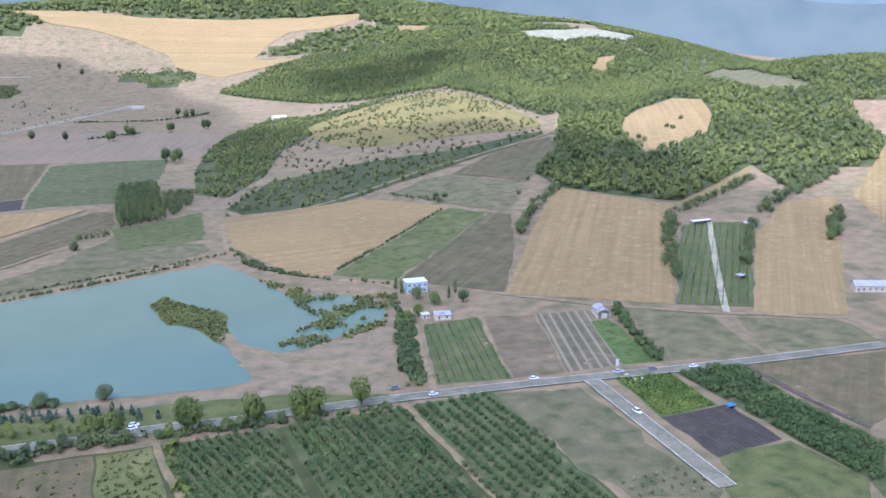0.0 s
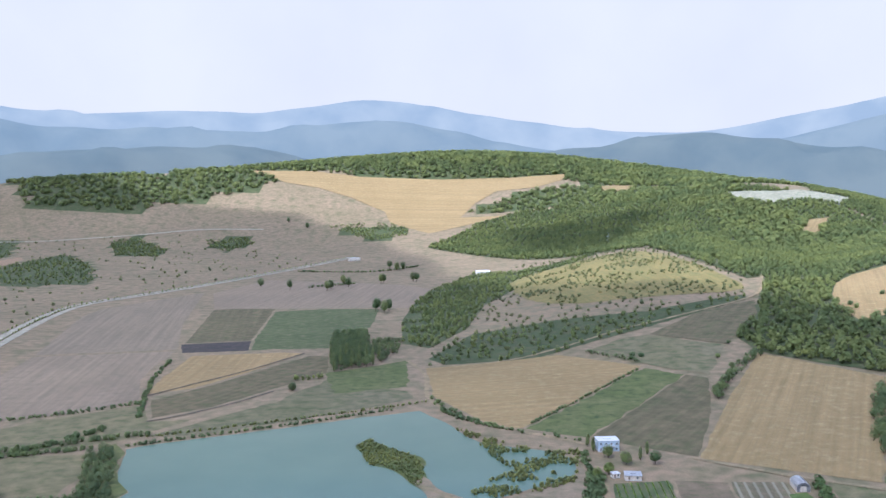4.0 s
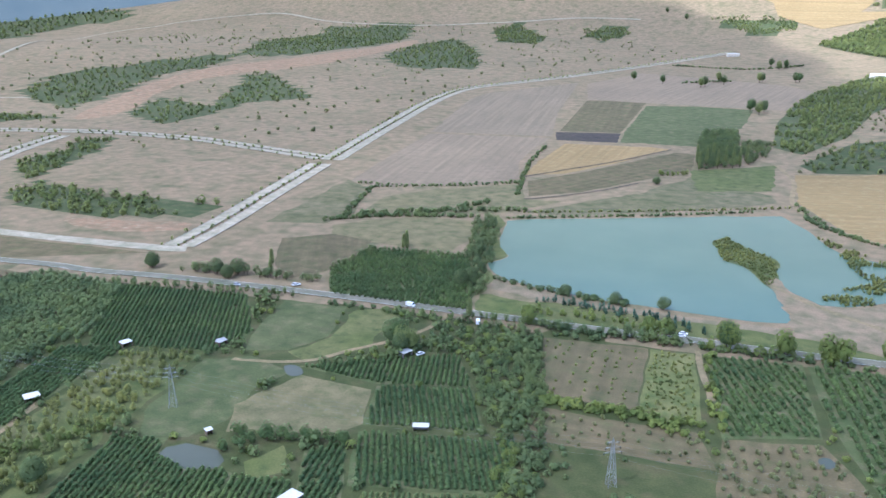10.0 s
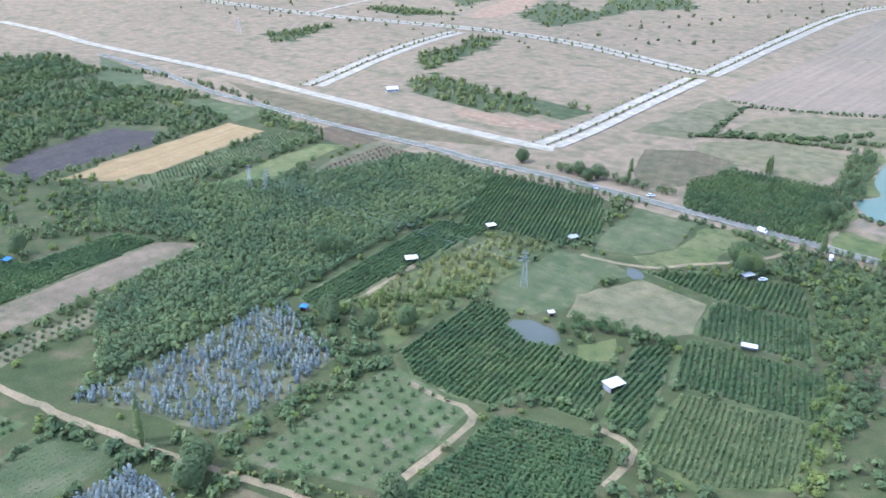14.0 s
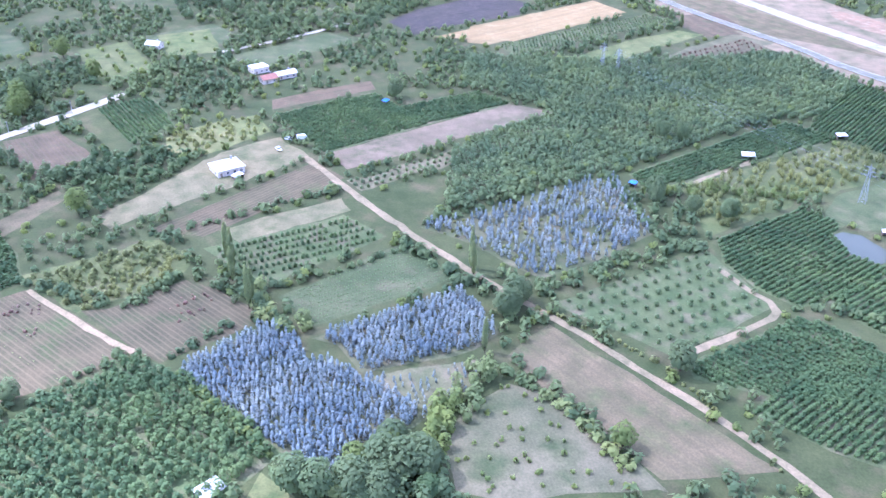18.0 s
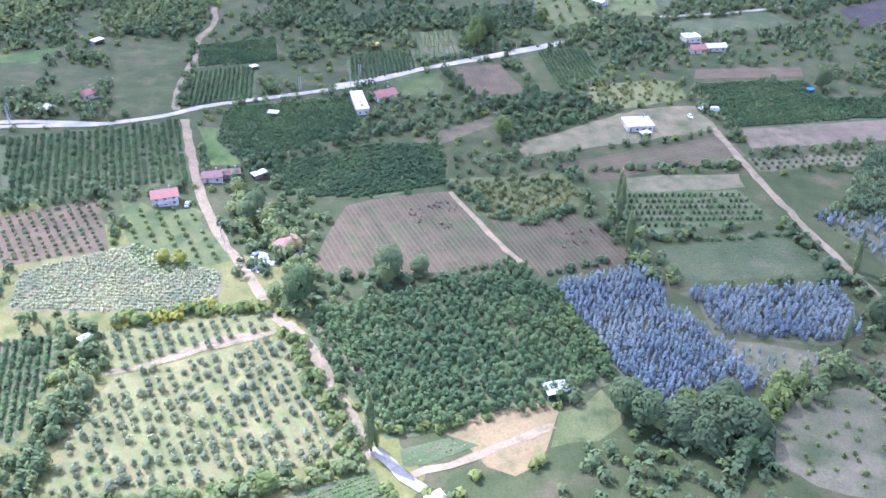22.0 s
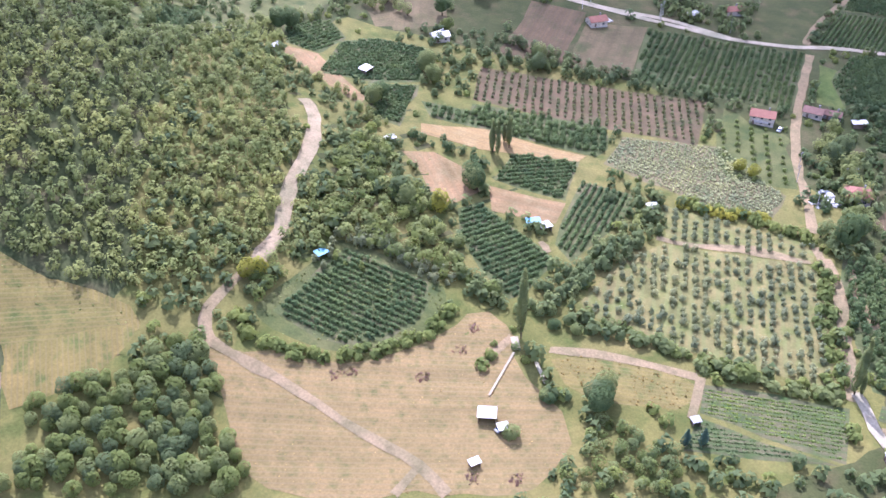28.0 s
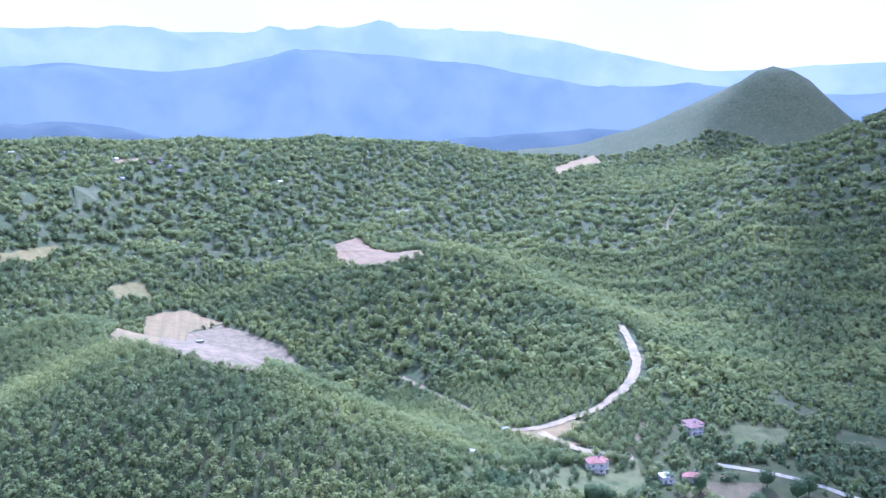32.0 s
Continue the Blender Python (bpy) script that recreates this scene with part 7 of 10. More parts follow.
# ---- groves, woods and scrub ----
planted("grove", "grove", "nut", in_rows([(-482, 94),(-446, 190),(-426, 304),(-363, 305),(-321, 239),(-328, 225),(-321, 180),(-293, 106),(-295, 100),(-286, 55),(-278, 8),(-346, 37),(-373, 107),(-403, 91),(-424, 70)], 4.9, 2.8, 1.91, 0.22, gaps=0.03), "dense grey-green grove trees", "trees", (0.82, 1.08))
planted("grove", "oak", "grove", scattered([(-149, 315),(-151, 341),(-119, 330),(-100, 261),(-93, 228),(-114, 227)], 4.4, 0.5), "mixed light green trees", "trees", (0.41, 0.69))
planted("grove", "apple", "apple", scattered([(-364, -145),(-408, -109),(-373, -102),(-376, -73),(-315, -131)], 4.4, 0.5), "dense dark orchard", "trees", (0.75, 1.25))
planted("grove", "apple", "apple", scattered([(-265, -247),(-297, -208),(-267, -158),(-246, -181),(-241, -217)], 4.6, 0.5), "dense dark orchard", "trees", (0.83, 1.38))
planted("grove", "oak", "willow", scattered([(-230, 509),(-227, 538),(-207, 498),(-187, 441),(-182, 411),(-168, 386),(-170, 361),(-195, 410)], 5.2, -50, 0.1, 20), "grey-green lakeside thicket", "trees", (0.5, 1.0))
planted("grove", "oak", "grove", scattered([(-150, 997),(-107, 1000),(-81, 794),(-117, 777)], 6, 0.5), "tall dark lakeside trees", "trees", (0.75, 1.25))
planted("grove", "oak", "willow", scattered([(-95, 940),(-64, 942),(-64, 855),(-80, 808)], 6, 0.5), "green lakeside trees", "trees", (0.60, 1.00))
for leaf, low, high in (("bright", 0.56, 0.99), ("oak", 0.56, 0.99)):
    planted("thicket", "oak", leaf, scattered([(-31, -328),(-68, -350),(-74, -340),(-58, -317),(-69, -304),(-59, -292),(-56, -267),(-44, -268),(-32, -288),(-24, -304),(-19, -318)], 5.7, 0.5), "dense leafy green thicket between the plots", "trees", (low, high))
for x, y in scattered([(88, -298),(54, -292),(41, -293),(35, -281),(41, -271),(52, -265),(43, -252),(53, -240),(103, -278),(91, -284)], 3.7, 0.5):
    tree("leafy", x, y, rng.uniform(0.53, 0.94), 1.05, "thicket trees")
for leaf, low, high in (("bright", 0.43, 0.77), ("oak", 0.43, 0.77)):
    planted("thicket", "oak", leaf, scattered([(-20, -193),(-40, -200),(-45, -187),(-49, -176),(-41, -163),(-13, -186)], 5.7, 0.5), "dense leafy green thicket between the plots", "trees", (low, high))
planted("grove", "grove", "grove", scattered([(-135, -72),(-146, -51),(-136, -37),(-120, -35),(-117, -43),(-122, -70)], 4.2, 0.5), "leafy trees", "trees", (1.12, 1.88))
for leaf, low, high in (("bright", 0.50, 0.88), ("oak", 0.50, 0.88)):
    planted("thicket", "oak", leaf, scattered([(17, -303),(-2, -309),(-5, -297),(16, -288)], 6.2, 0.5), "dense leafy green thicket between the plots", "trees", (low, high))

# ---- hedges ----
planted("hedge", "grove", "grove", along([(-165, 341),(-132, 343),(-94, 342),(-52, 346)], 3.0, 6, 0.5), "dark green overgrown hedge of bushes and trees", "hedge", (0.70, 1.30))
planted("hedge", "scrub", "grove", along([(-47, 346),(-5, 349),(51, 354)], 5, 3, 0.5), "dark green overgrown hedge of bushes and trees", "hedge", (0.70, 1.30))
planted("hedge", "scrub", "willow", along([(-173, 403),(-133, 394),(-93, 390)], 3, 3, 0.5), "grey-green waterside hedge", "hedge", (0.70, 1.30))
planted("hedge", "fir", "fir", along([(-137, 377),(-102, 378),(-62, 376)], 3.2, 6, 0.5), "row of small dark firs", "hedge", (0.63, 1.17))
planted("hedge", "grove", "bright", along([(-138, 360),(-99, 361),(-60, 361)], 5, 5, 0.5), "light green overgrown hedge", "hedge", (0.77, 1.43))
planted("hedge", "scrub", "willow", along([(-329, 499),(-263, 541),(-211, 567)], 4, 6, 0.5), "grey-green waterside hedge", "hedge", (0.84, 1.56))
planted("hedge", "tuft", "reed", along([(-209, 561),(-119, 606),(-28, 656)], 2.6, 3, 0.5), "strip of tall reeds", "hedge", (0.84, 1.56))
planted("hedge", "scrub", "grove", along([(-23, 666),(-5, 611),(35, 572)], 3, 4, 0.5), "dark green overgrown hedge of bushes and trees", "hedge", (0.70, 1.30))
planted("hedge", "scrub", "grove", along([(48, 587),(150, 736)], 5, 2, 0.5), "dark green overgrown hedge of bushes and trees", "hedge", (0.49, 0.91))
planted("hedge", "oak", "grove", along([(187, 635),(228, 714),(263, 766)], 5, 8, 0.5), "dark green overgrown hedge of bushes and trees", "hedge", (0.56, 1.04))
planted("hedge", "oak", "grove", along([(316, 642),(276, 564),(248, 498)], 4.5, 8, 0.5), "dark green overgrown hedge of bushes and trees", "hedge", (0.59, 1.10))
planted("hedge", "oak", "grove", along([(325, 652),(373, 686),(436, 733)], 5, 8, 0.5), "dark green overgrown hedge of bushes and trees", "hedge", (0.59, 1.10))
planted("hedge", "oak", "grove", along([(359, 599),(305, 512)], 4.5, 7, 0.5), "dark green overgrown hedge of bushes and trees", "hedge", (0.56, 1.04))
planted("hedge", "oak", "grove", along([(384, 626),(438, 672),(509, 715)], 5, 9, 0.5), "dark green overgrown hedge of bushes and trees", "hedge", (0.63, 1.17))
planted("hedge", "oak", "grove", along([(434, 606),(386, 541)], 5, 9, 0.5), "dark green overgrown hedge of bushes and trees", "hedge", (0.63, 1.17))
planted("hedge", "scrub", "apple", along([(192, 458),(186, 417),(183, 378)], 3.2, 5, 0.5), "dark green overgrown hedge of bushes and trees", "hedge", (0.84, 1.56))
planted("hedge", "scrub", "grove", along([(75, 473),(68, 423),(64, 377)], 3.2, 9, 0.5), "dark green overgrown hedge of bushes and trees", "hedge", (0.84, 1.56))
planted("hedge", "oak", "grove", along([(118, 815),(155, 763)], 4, 5, 0.5), "dark green overgrown hedge of bushes and trees", "hedge", (0.35, 0.65))
planted("hedge", "fir", "fir", along([(-111, 377),(-77, 372),(-47, 367)], 4, 6, 0.5), "row of small dark firs", "hedge", (0.63, 1.17))
planted("hedge", "scrub", "grove", along([(-335, 478),(-297, 509),(-235, 534)], 3, 4, 0.5), "dark green overgrown hedge of bushes and trees", "hedge", (0.77, 1.43))
planted("hedge", "scrub", "grove", along([(-318, 496),(-272, 535),(-245, 582)], 3.4, 5, 0.5), "dark green overgrown hedge of bushes and trees", "hedge", (0.84, 1.56))
planted("hedge", "scrub", "grove", along([(-358, 589),(-310, 617),(-249, 660)], 4, 2.5, 0.5), "dark green overgrown hedge of bushes and trees", "hedge", (0.56, 1.04))
planted("hedge", "scrub", "grove", along([(-327, 488),(-356, 589)], 3.6, 4, 0.5), "dark green overgrown hedge of bushes and trees", "hedge", (0.70, 1.30))
planted("hedge", "scrub", "grove", along([(-203, 255),(-177, 275),(-156, 310)], 3, 4, 0.5), "dark green overgrown hedge of bushes and trees", "hedge", (0.77, 1.43))
planted("hedge", "oak", "apple", along([(-198, 183),(-177, 188),(-154, 194)], 4, 6, 0.5), "dark green overgrown hedge of bushes and trees", "hedge", (0.49, 0.91))
planted("hedge", "scrub", "bright", along([(-100, 262),(-69, 262),(-34, 257)], 3.5, 6, 0.5), "light green overgrown hedge", "hedge", (0.77, 1.43))
planted("hedge", "oak", "willow", along([(-350, 341),(-304, 352),(-265, 356)], 4, 7, 0.5), "grey-green waterside hedge", "hedge", (0.49, 0.91))
planted("hedge", "oak", "grove", along([(-127, 320),(-101, 265),(-82, 190)], 3.6, 10, 0.5), "dark green overgrown hedge of bushes and trees", "hedge", (0.35, 0.65))
planted("hedge", "oak", "apple", along([(-194, 172),(-178, 189),(-154, 196)], 4, 6, 0.5), "dark green overgrown hedge of bushes and trees", "hedge", (0.45, 0.85))
planted("hedge", "grove", "bright", along([(-266, 102),(-261, 137),(-243, 168)], 4, 6, 0.5), "light green overgrown hedge", "hedge", (0.77, 1.43))
planted("hedge", "scrub", "grove", along([(-292, 97),(-233, 89),(-215, 96)], 3.5, 4, 0.5), "dark green overgrown hedge of bushes and trees", "hedge", (0.84, 1.56))
planted("hedge", "scrub", "grove", along([(-170, 107),(-157, 128),(-125, 132)], 4, 4, 0.5), "dark green overgrown hedge of bushes and trees", "hedge", (0.77, 1.43))
planted("hedge", "oak", "bright", along([(-99, 224),(-84, 185),(-68, 148)], 4, 10, 0.5), "light green overgrown hedge", "hedge", (0.35, 0.65))
planted("hedge", "grove", "grove", along([(-372, 304),(-317, 317),(-266, 329)], 4, 6, 0.5), "dark green overgrown hedge of bushes and trees", "hedge", (0.70, 1.30))
planted("hedge", "grove", "grove", along([(-849, 248),(-757, 289),(-606, 292)], 5, 8, 0.5), "dark green overgrown hedge of bushes and trees", "hedge", (0.70, 1.30))
planted("hedge", "grove", "oak", along([(-242, -77),(-216, -75),(-208, -61)], 3.5, 6, 0.5), "dark green overgrown hedge of bushes and trees", "hedge", (0.77, 1.43))
planted("hedge", "scrub", "grove", along([(-259, -14),(-222, -2)], 3.4, 5, 0.5), "dark green overgrown hedge of bushes and trees", "hedge", (0.91, 1.69))
planted("hedge", "scrub", "grove", along([(-270, -2),(-286, 51),(-296, 103)], 4, 3, 0.5), "dark green overgrown hedge of bushes and trees", "hedge", (0.70, 1.30))
planted("hedge", "scrub", "oak", along([(-170, -7),(-139, 4),(-114, 10)], 3.5, 3, 0.5), "dark green overgrown hedge of bushes and trees", "hedge", (0.84, 1.56))
planted("hedge", "tuft", "reed", along([(-198, 18),(-158, 42),(-102, 51)], 3.0, 2.2, 0.5), "strip of tall reeds", "hedge", (0.84, 1.56))
planted("hedge", "grove", "oak", along([(-173, -12),(-160, -22),(-147, -37)], 3.6, 9, 0.5), "dark green overgrown hedge of bushes and trees", "hedge", (0.91, 1.69))
planted("hedge", "scrub", "grove", along([(-205, -109),(-219, -88),(-220, -78)], 3.4, 3, 0.5), "dark green overgrown hedge of bushes and trees", "hedge", (0.70, 1.30))
planted("hedge", "scrub", "bright", along([(-195, -108),(-161, -91),(-150, -88)], 3.4, 3, 0.5), "light green overgrown hedge", "hedge", (0.70, 1.30))
planted("hedge", "scrub", "grove", along([(-206, 21),(-219, 67),(-220, 104)], 4, 4, 0.5), "dark green overgrown hedge of bushes and trees", "hedge", (0.77, 1.43))
planted("hedge", "scrub", "bright", along([(-145, -249),(-157, -227),(-164, -203)], 3, 5, 0.5), "light green overgrown hedge", "hedge", (0.84, 1.56))
planted("hedge", "grove", "grove", along([(-138, -266),(-126, -250),(-103, -245),(-82, -244),(-66, -240)], 3.6, 10, 0.5), "dark green overgrown hedge of bushes and trees", "hedge", (0.77, 1.43))
planted("hedge", "scrub", "bright", along([(-68, -231),(-79, -202),(-88, -181),(-101, -158)], 3, 4, 0.5), "light green overgrown hedge", "hedge", (0.70, 1.30))
planted("hedge", "scrub", "bright", along([(-152, -193),(-130, -179),(-105, -160)], 3, 5, 0.5), "light green overgrown hedge", "hedge", (0.77, 1.43))
planted("hedge", "scrub", "bright", along([(-134, -174),(-118, -160)], 3, 4, 0.5), "light green overgrown hedge", "hedge", (0.70, 1.30))
planted("hedge", "grove", "grove", along([(-162, -381),(-186, -347),(-220, -292)], 5, 8, 0.5), "dark green overgrown hedge of bushes and trees", "hedge", (0.77, 1.43))
planted("hedge", "oak", "grove", along([(-169, -205),(-166, -193),(-163, -184)], 4, 10, 0.5), "dark green overgrown hedge of bushes and trees", "hedge", (0.49, 0.91))
planted("hedge", "oak", "oak", along([(-230, -239),(-206, -215),(-184, -197)], 4, 12, 0.5), "dark green overgrown hedge of bushes and trees", "hedge", (0.52, 0.98))
planted("hedge", "grove", "oak", along([(-47, -263),(-56, -242),(-71, -241),(-96, -247),(-118, -251)], 3.6, 8, 0.5), "dark green overgrown hedge of bushes and trees", "hedge", (0.70, 1.30))
planted("hedge", "scrub", "oak", along([(-62, -233),(-74, -213),(-81, -191),(-90, -173),(-100, -157)], 3, 5, 0.5), "dark green overgrown hedge of bushes and trees", "hedge", (0.91, 1.69))
planted("hedge", "grove", "apple", along([(-83, -340),(-93, -329),(-98, -310)], 3.2, 5, 0.5), "dark green overgrown hedge of bushes and trees", "hedge", (0.63, 1.17))
planted("hedge", "grove", "olive", along([(-29, -305),(-38, -283),(-42, -270)], 3.4, 9, 0.5), "dark green overgrown hedge of bushes and trees", "hedge", (0.56, 1.04))
planted("hedge", "scrub", "bright", along([(26, -294),(22, -279),(12, -267),(-3, -258),(-23, -255),(-37, -260)], 2.6, 4, 0.5), "light green overgrown hedge", "hedge", (0.77, 1.43))
planted("hedge", "grove", "olive", along([(-9, -297),(-24, -302),(-35, -288),(-42, -269)], 3.4, 6, 0.5), "dark green overgrown hedge of bushes and trees", "hedge", (0.56, 1.04))
planted("hedge", "grove", "bright", along([(-21, -288),(-14, -304),(-27, -309)], 3.4, 5, 0.5), "light green overgrown hedge", "hedge", (0.49, 0.91))
planted("hedge", "scrub", "bright", along([(-25, -234),(-37, -239)], 3, 3, 0.5), "light green overgrown hedge", "hedge", (0.70, 1.30))
planted("hedge", "scrub", "grove", along([(-216, 539),(-176, 560),(-117, 592),(-53, 631)], 2.4, 3, 0.5), "dark green overgrown hedge of bushes and trees", "hedge", (0.49, 0.91))
planted("hedge", "scrub", "grove", along([(-240, 327),(-209, 329),(-173, 329)], 4, 4, 0.5), "dark green overgrown hedge of bushes and trees", "hedge", (0.70, 1.30))
planted("hedge", "grove", "willow", along([(-270, 378),(-266, 405),(-263, 430)], 4, 8, 0.5), "grey-green waterside hedge", "hedge", (0.63, 1.17))
planted("hedge", "scrub", "grove", along([(-7, 629),(16, 588),(54, 558),(78, 541)], 4, 4, 0.5), "dark green overgrown hedge of bushes and trees", "hedge", (0.56, 1.04))
planted("hedge", "scrub", "grove", along([(74, 518),(72, 472),(61, 396)], 3, 4, 0.5), "dark green overgrown hedge of bushes and trees", "hedge", (0.70, 1.30))
planted("hedge", "grove", "bright", along([(-46, 346),(-15, 349),(16, 351)], 6, 4, 0.5), "light green overgrown hedge", "hedge", (0.84, 1.56))
planted("hedge", "grove", "grove", along([(-127, 343),(-95, 346),(-58, 347)], 5, 5, 0.5), "dark green overgrown hedge of bushes and trees", "hedge", (0.91, 1.69))
planted("hedge", "scrub", "bright", along([(-41, 340),(-32, 296),(-25, 267)], 4, 4, 0.5), "light green overgrown hedge", "hedge", (0.77, 1.43))
planted("hedge", "scrub", "bright", along([(-100, 261),(-68, 263),(-33, 264)], 3, 6, 0.5), "light green overgrown hedge", "hedge", (0.77, 1.43))
planted("hedge", "scrub", "grove", along([(-234, 612),(-267, 739),(-282, 839)], 4, 3, 0.5), "dark green overgrown hedge of bushes and trees", "hedge", (0.63, 1.17))
planted("hedge", "scrub", "grove", along([(-378, 600),(-308, 615),(-247, 656)], 4, 2.5, 0.5), "dark green overgrown hedge of bushes and trees", "hedge", (0.49, 0.91))
planted("hedge", "wood", "grove", along([(-332, 1823),(-188, 1800),(-90, 1904)], 6, 5, 0.5), "dark green overgrown hedge of bushes and trees", "hedge", (0.42, 0.78))
planted("hedge", "wood", "grove", along([(-257, 1506),(-185, 1568)], 6, 5, 0.5), "dark green overgrown hedge of bushes and trees", "hedge", (0.42, 0.78))
planted("hedge", "grove", "bright", along([(-142, 736),(-118, 751)], 5, 5, 0.5), "light green overgrown hedge", "hedge", (0.70, 1.30))
planted("hedge", "scrub", "grove", along([(-23, 666),(-7, 620)], 4, 4, 0.5), "dark green overgrown hedge of bushes and trees", "hedge", (0.77, 1.43))
planted("hedge", "scrub", "yellow", along([(-144, -248),(-149, -238),(-162, -223)], 2.6, 4, 0.5), "yellowing hedge", "hedge", (0.70, 1.30))
planted("hedge", "scrub", "bright", along([(-155, -194),(-140, -183),(-122, -169)], 3, 4, 0.5), "light green overgrown hedge", "hedge", (0.77, 1.43))
planted("hedge", "scrub", "grove", along([(-167, -194),(-187, -179),(-195, -151),(-211, -122)], 4, 5, 0.5), "dark green overgrown hedge of bushes and trees", "hedge", (0.77, 1.43))
planted("hedge", "grove", "grove", along([(-245, -90),(-225, -79),(-207, -69)], 3.6, 5, 0.5), "dark green overgrown hedge of bushes and trees", "hedge", (0.84, 1.56))
planted("hedge", "scrub", "grove", along([(-267, -157),(-242, -124),(-257, -101)], 3.4, 5, 0.5), "dark green overgrown hedge of bushes and trees", "hedge", (0.84, 1.56))
planted("hedge", "scrub", "bright", along([(-113, -162),(-119, -140),(-126, -124)], 3.4, 4, 0.5), "light green overgrown hedge", "hedge", (0.70, 1.30))
planted("hedge", "scrub", "grove", along([(-431, -337),(-360, -312),(-313, -297)], 5, 4, 0.5), "dark green overgrown hedge of bushes and trees", "hedge", (0.84, 1.56))
planted("hedge", "grove", "grove", along([(-283, -221),(-304, -205),(-317, -175),(-305, -168)], 4, 6, 0.5), "dark green overgrown hedge of bushes and trees", "hedge", (0.70, 1.30))
planted("hedge", "grove", "bright", along([(-160, -29),(-144, -39),(-133, -46)], 3.2, 8, 0.5), "light green overgrown hedge", "hedge", (0.91, 1.69))
planted("hedge", "scrub", "grove", along([(-171, -1),(-143, 6),(-117, 12)], 3.2, 4, 0.5), "dark green overgrown hedge of bushes and trees", "hedge", (0.84, 1.56))
planted("hedge", "scrub", "grove", along([(-291, -109),(-296, -85),(-306, -54),(-313, -30)], 3.4, 4, 0.5), "dark green overgrown hedge of bushes and trees", "hedge", (0.70, 1.30))
planted("hedge", "scrub", "grove", along([(-238, -74),(-244, -43),(-255, -10)], 3.4, 3, 0.5), "dark green overgrown hedge of bushes and trees", "hedge", (0.70, 1.30))
planted("hedge", "grove", "grove", along([(-396, -180),(-356, -147),(-363, -118)], 4, 8, 0.5), "dark green overgrown hedge of bushes and trees", "hedge", (0.77, 1.43))
planted("hedge", "grove", "oak", along([(-68, -409),(-77, -372),(-77, -347)], 4, 8, 0.5), "dark green overgrown hedge of bushes and trees", "hedge", (0.70, 1.30))
planted("hedge", "grove", "oak", along([(-72, -453),(-85, -443),(-111, -447)], 4, 8, 0.5), "dark green overgrown hedge of bushes and trees", "hedge", (0.70, 1.30))
planted("hedge", "grove", "grove", along([(-51, -353),(-55, -330),(-60, -309)], 4, 14, 0.5), "dark green overgrown hedge of bushes and trees", "hedge", (0.70, 1.30))
planted("hedge", "grove", "grove", along([(-139, -383),(-170, -359),(-196, -323)], 4, 7, 0.5), "dark green overgrown hedge of bushes and trees", "hedge", (0.77, 1.43))
planted("hedge", "grove", "grove", along([(-177, -387),(-188, -355),(-205, -326)], 5, 5, 0.5), "dark green overgrown hedge of bushes and trees", "hedge", (0.84, 1.56))
planted("hedge", "oak", "oak", along([(-13, -435),(-87, -491),(-138, -479),(-151, -431)], 7, 16, 0.5), "dark green overgrown hedge of bushes and trees", "hedge", (0.56, 1.04))
planted("hedge", "oak", "oak", along([(-47, -504),(-98, -499),(-153, -490)], 8, 14, 0.5), "dark green overgrown hedge of bushes and trees", "hedge", (0.56, 1.04))

# ---- single trees ----
for x, y in [(79, 531),(81, 521),(112, 511),(106, 501)]:
    tree("poplar", x, y, 0.75, 0.62, "trees in the valley")
for x, y in [(88, 507),(113, 493),(96, 493)]:
    tree("round", x, y, 1.0, 1.0, "trees in the valley")
for x, y in [(-35, 350),(-32, 349),(-8, 350),(10, 352),(17, 352),(37, 357)]:
    tree("bright", x, y, 1.5, 1.4, "trees in the valley")
for x, y in [(75, 466),(83, 476)]:
    tree("bright", x, y, 1.0, 1.1, "trees in the valley")
for x, y in [(152, 771),(225, 759),(249, 808)]:
    tree("round", x, y, 0.7, 0.8, "trees in the valley")
for x, y in [(-84, 1604),(-129, 1832),(-101, 1174),(-114, 1189),(-500, 2609),(-436, 2557),(-148, 1875),(-216, 1474),(-205, 1553),(-140, 1572)]:
    tree("round", x, y, 1.6, 1.4, "trees in the valley")
for x, y in [(-131, 343),(-72, 354),(-63, 355)]:
    tree("bright", x, y, 1.3, 1.2, "trees in the valley")
for x, y in [(-34, 350),(-176, 287),(-181, 289)]:
    tree("round", x, y, 1.4, 1.3, "trees in the valley")
for x, y in [(-7, 354),(12, 354)]:
    tree("bright", x, y, 1.2, 1.1, "trees in the valley")
for x, y in [(-122, 814),(-111, 797),(-110, 833),(-100, 792),(-95, 810),(-90, 828),(-82, 805),(-78, 829),(-114, 775)]:
    tree("poplar", x, y, 1.1, 0.95, "trees in the valley")
for x, y in [(-72, 393),(-126, 393),(-98, 391),(-138, 701)]:
    tree("willow", x, y, 1.0, 1.0, "trees in the valley")
for x, y in [(-250, 438)]:
    tree("poplar", x, y, 0.8, 0.75, "trees in the valley")
for x, y in [(-114, 390),(-93, 392),(-110, 392)]:
    tree("bush", x, y, 1.3, 1.0, "trees in the valley")
for x, y in [(163, 781),(156, 787)]:
    tree("bush", x, y, 1.5, 1.0, "trees in the valley")
for x, y in [(-174, 284)]:
    tree("round", x, y, 1.3, 1.3, "trees in the valley")
for x, y in [(-373, 339),(-328, 344),(-316, 348),(-186, 383),(-182, 390)]:
    tree("willow", x, y, 1.3, 1.1, "trees in the valley")
for x, y in [(-300, 359),(-248, 438)]:
    tree("poplar", x, y, 0.9, 0.6, "trees in the valley")
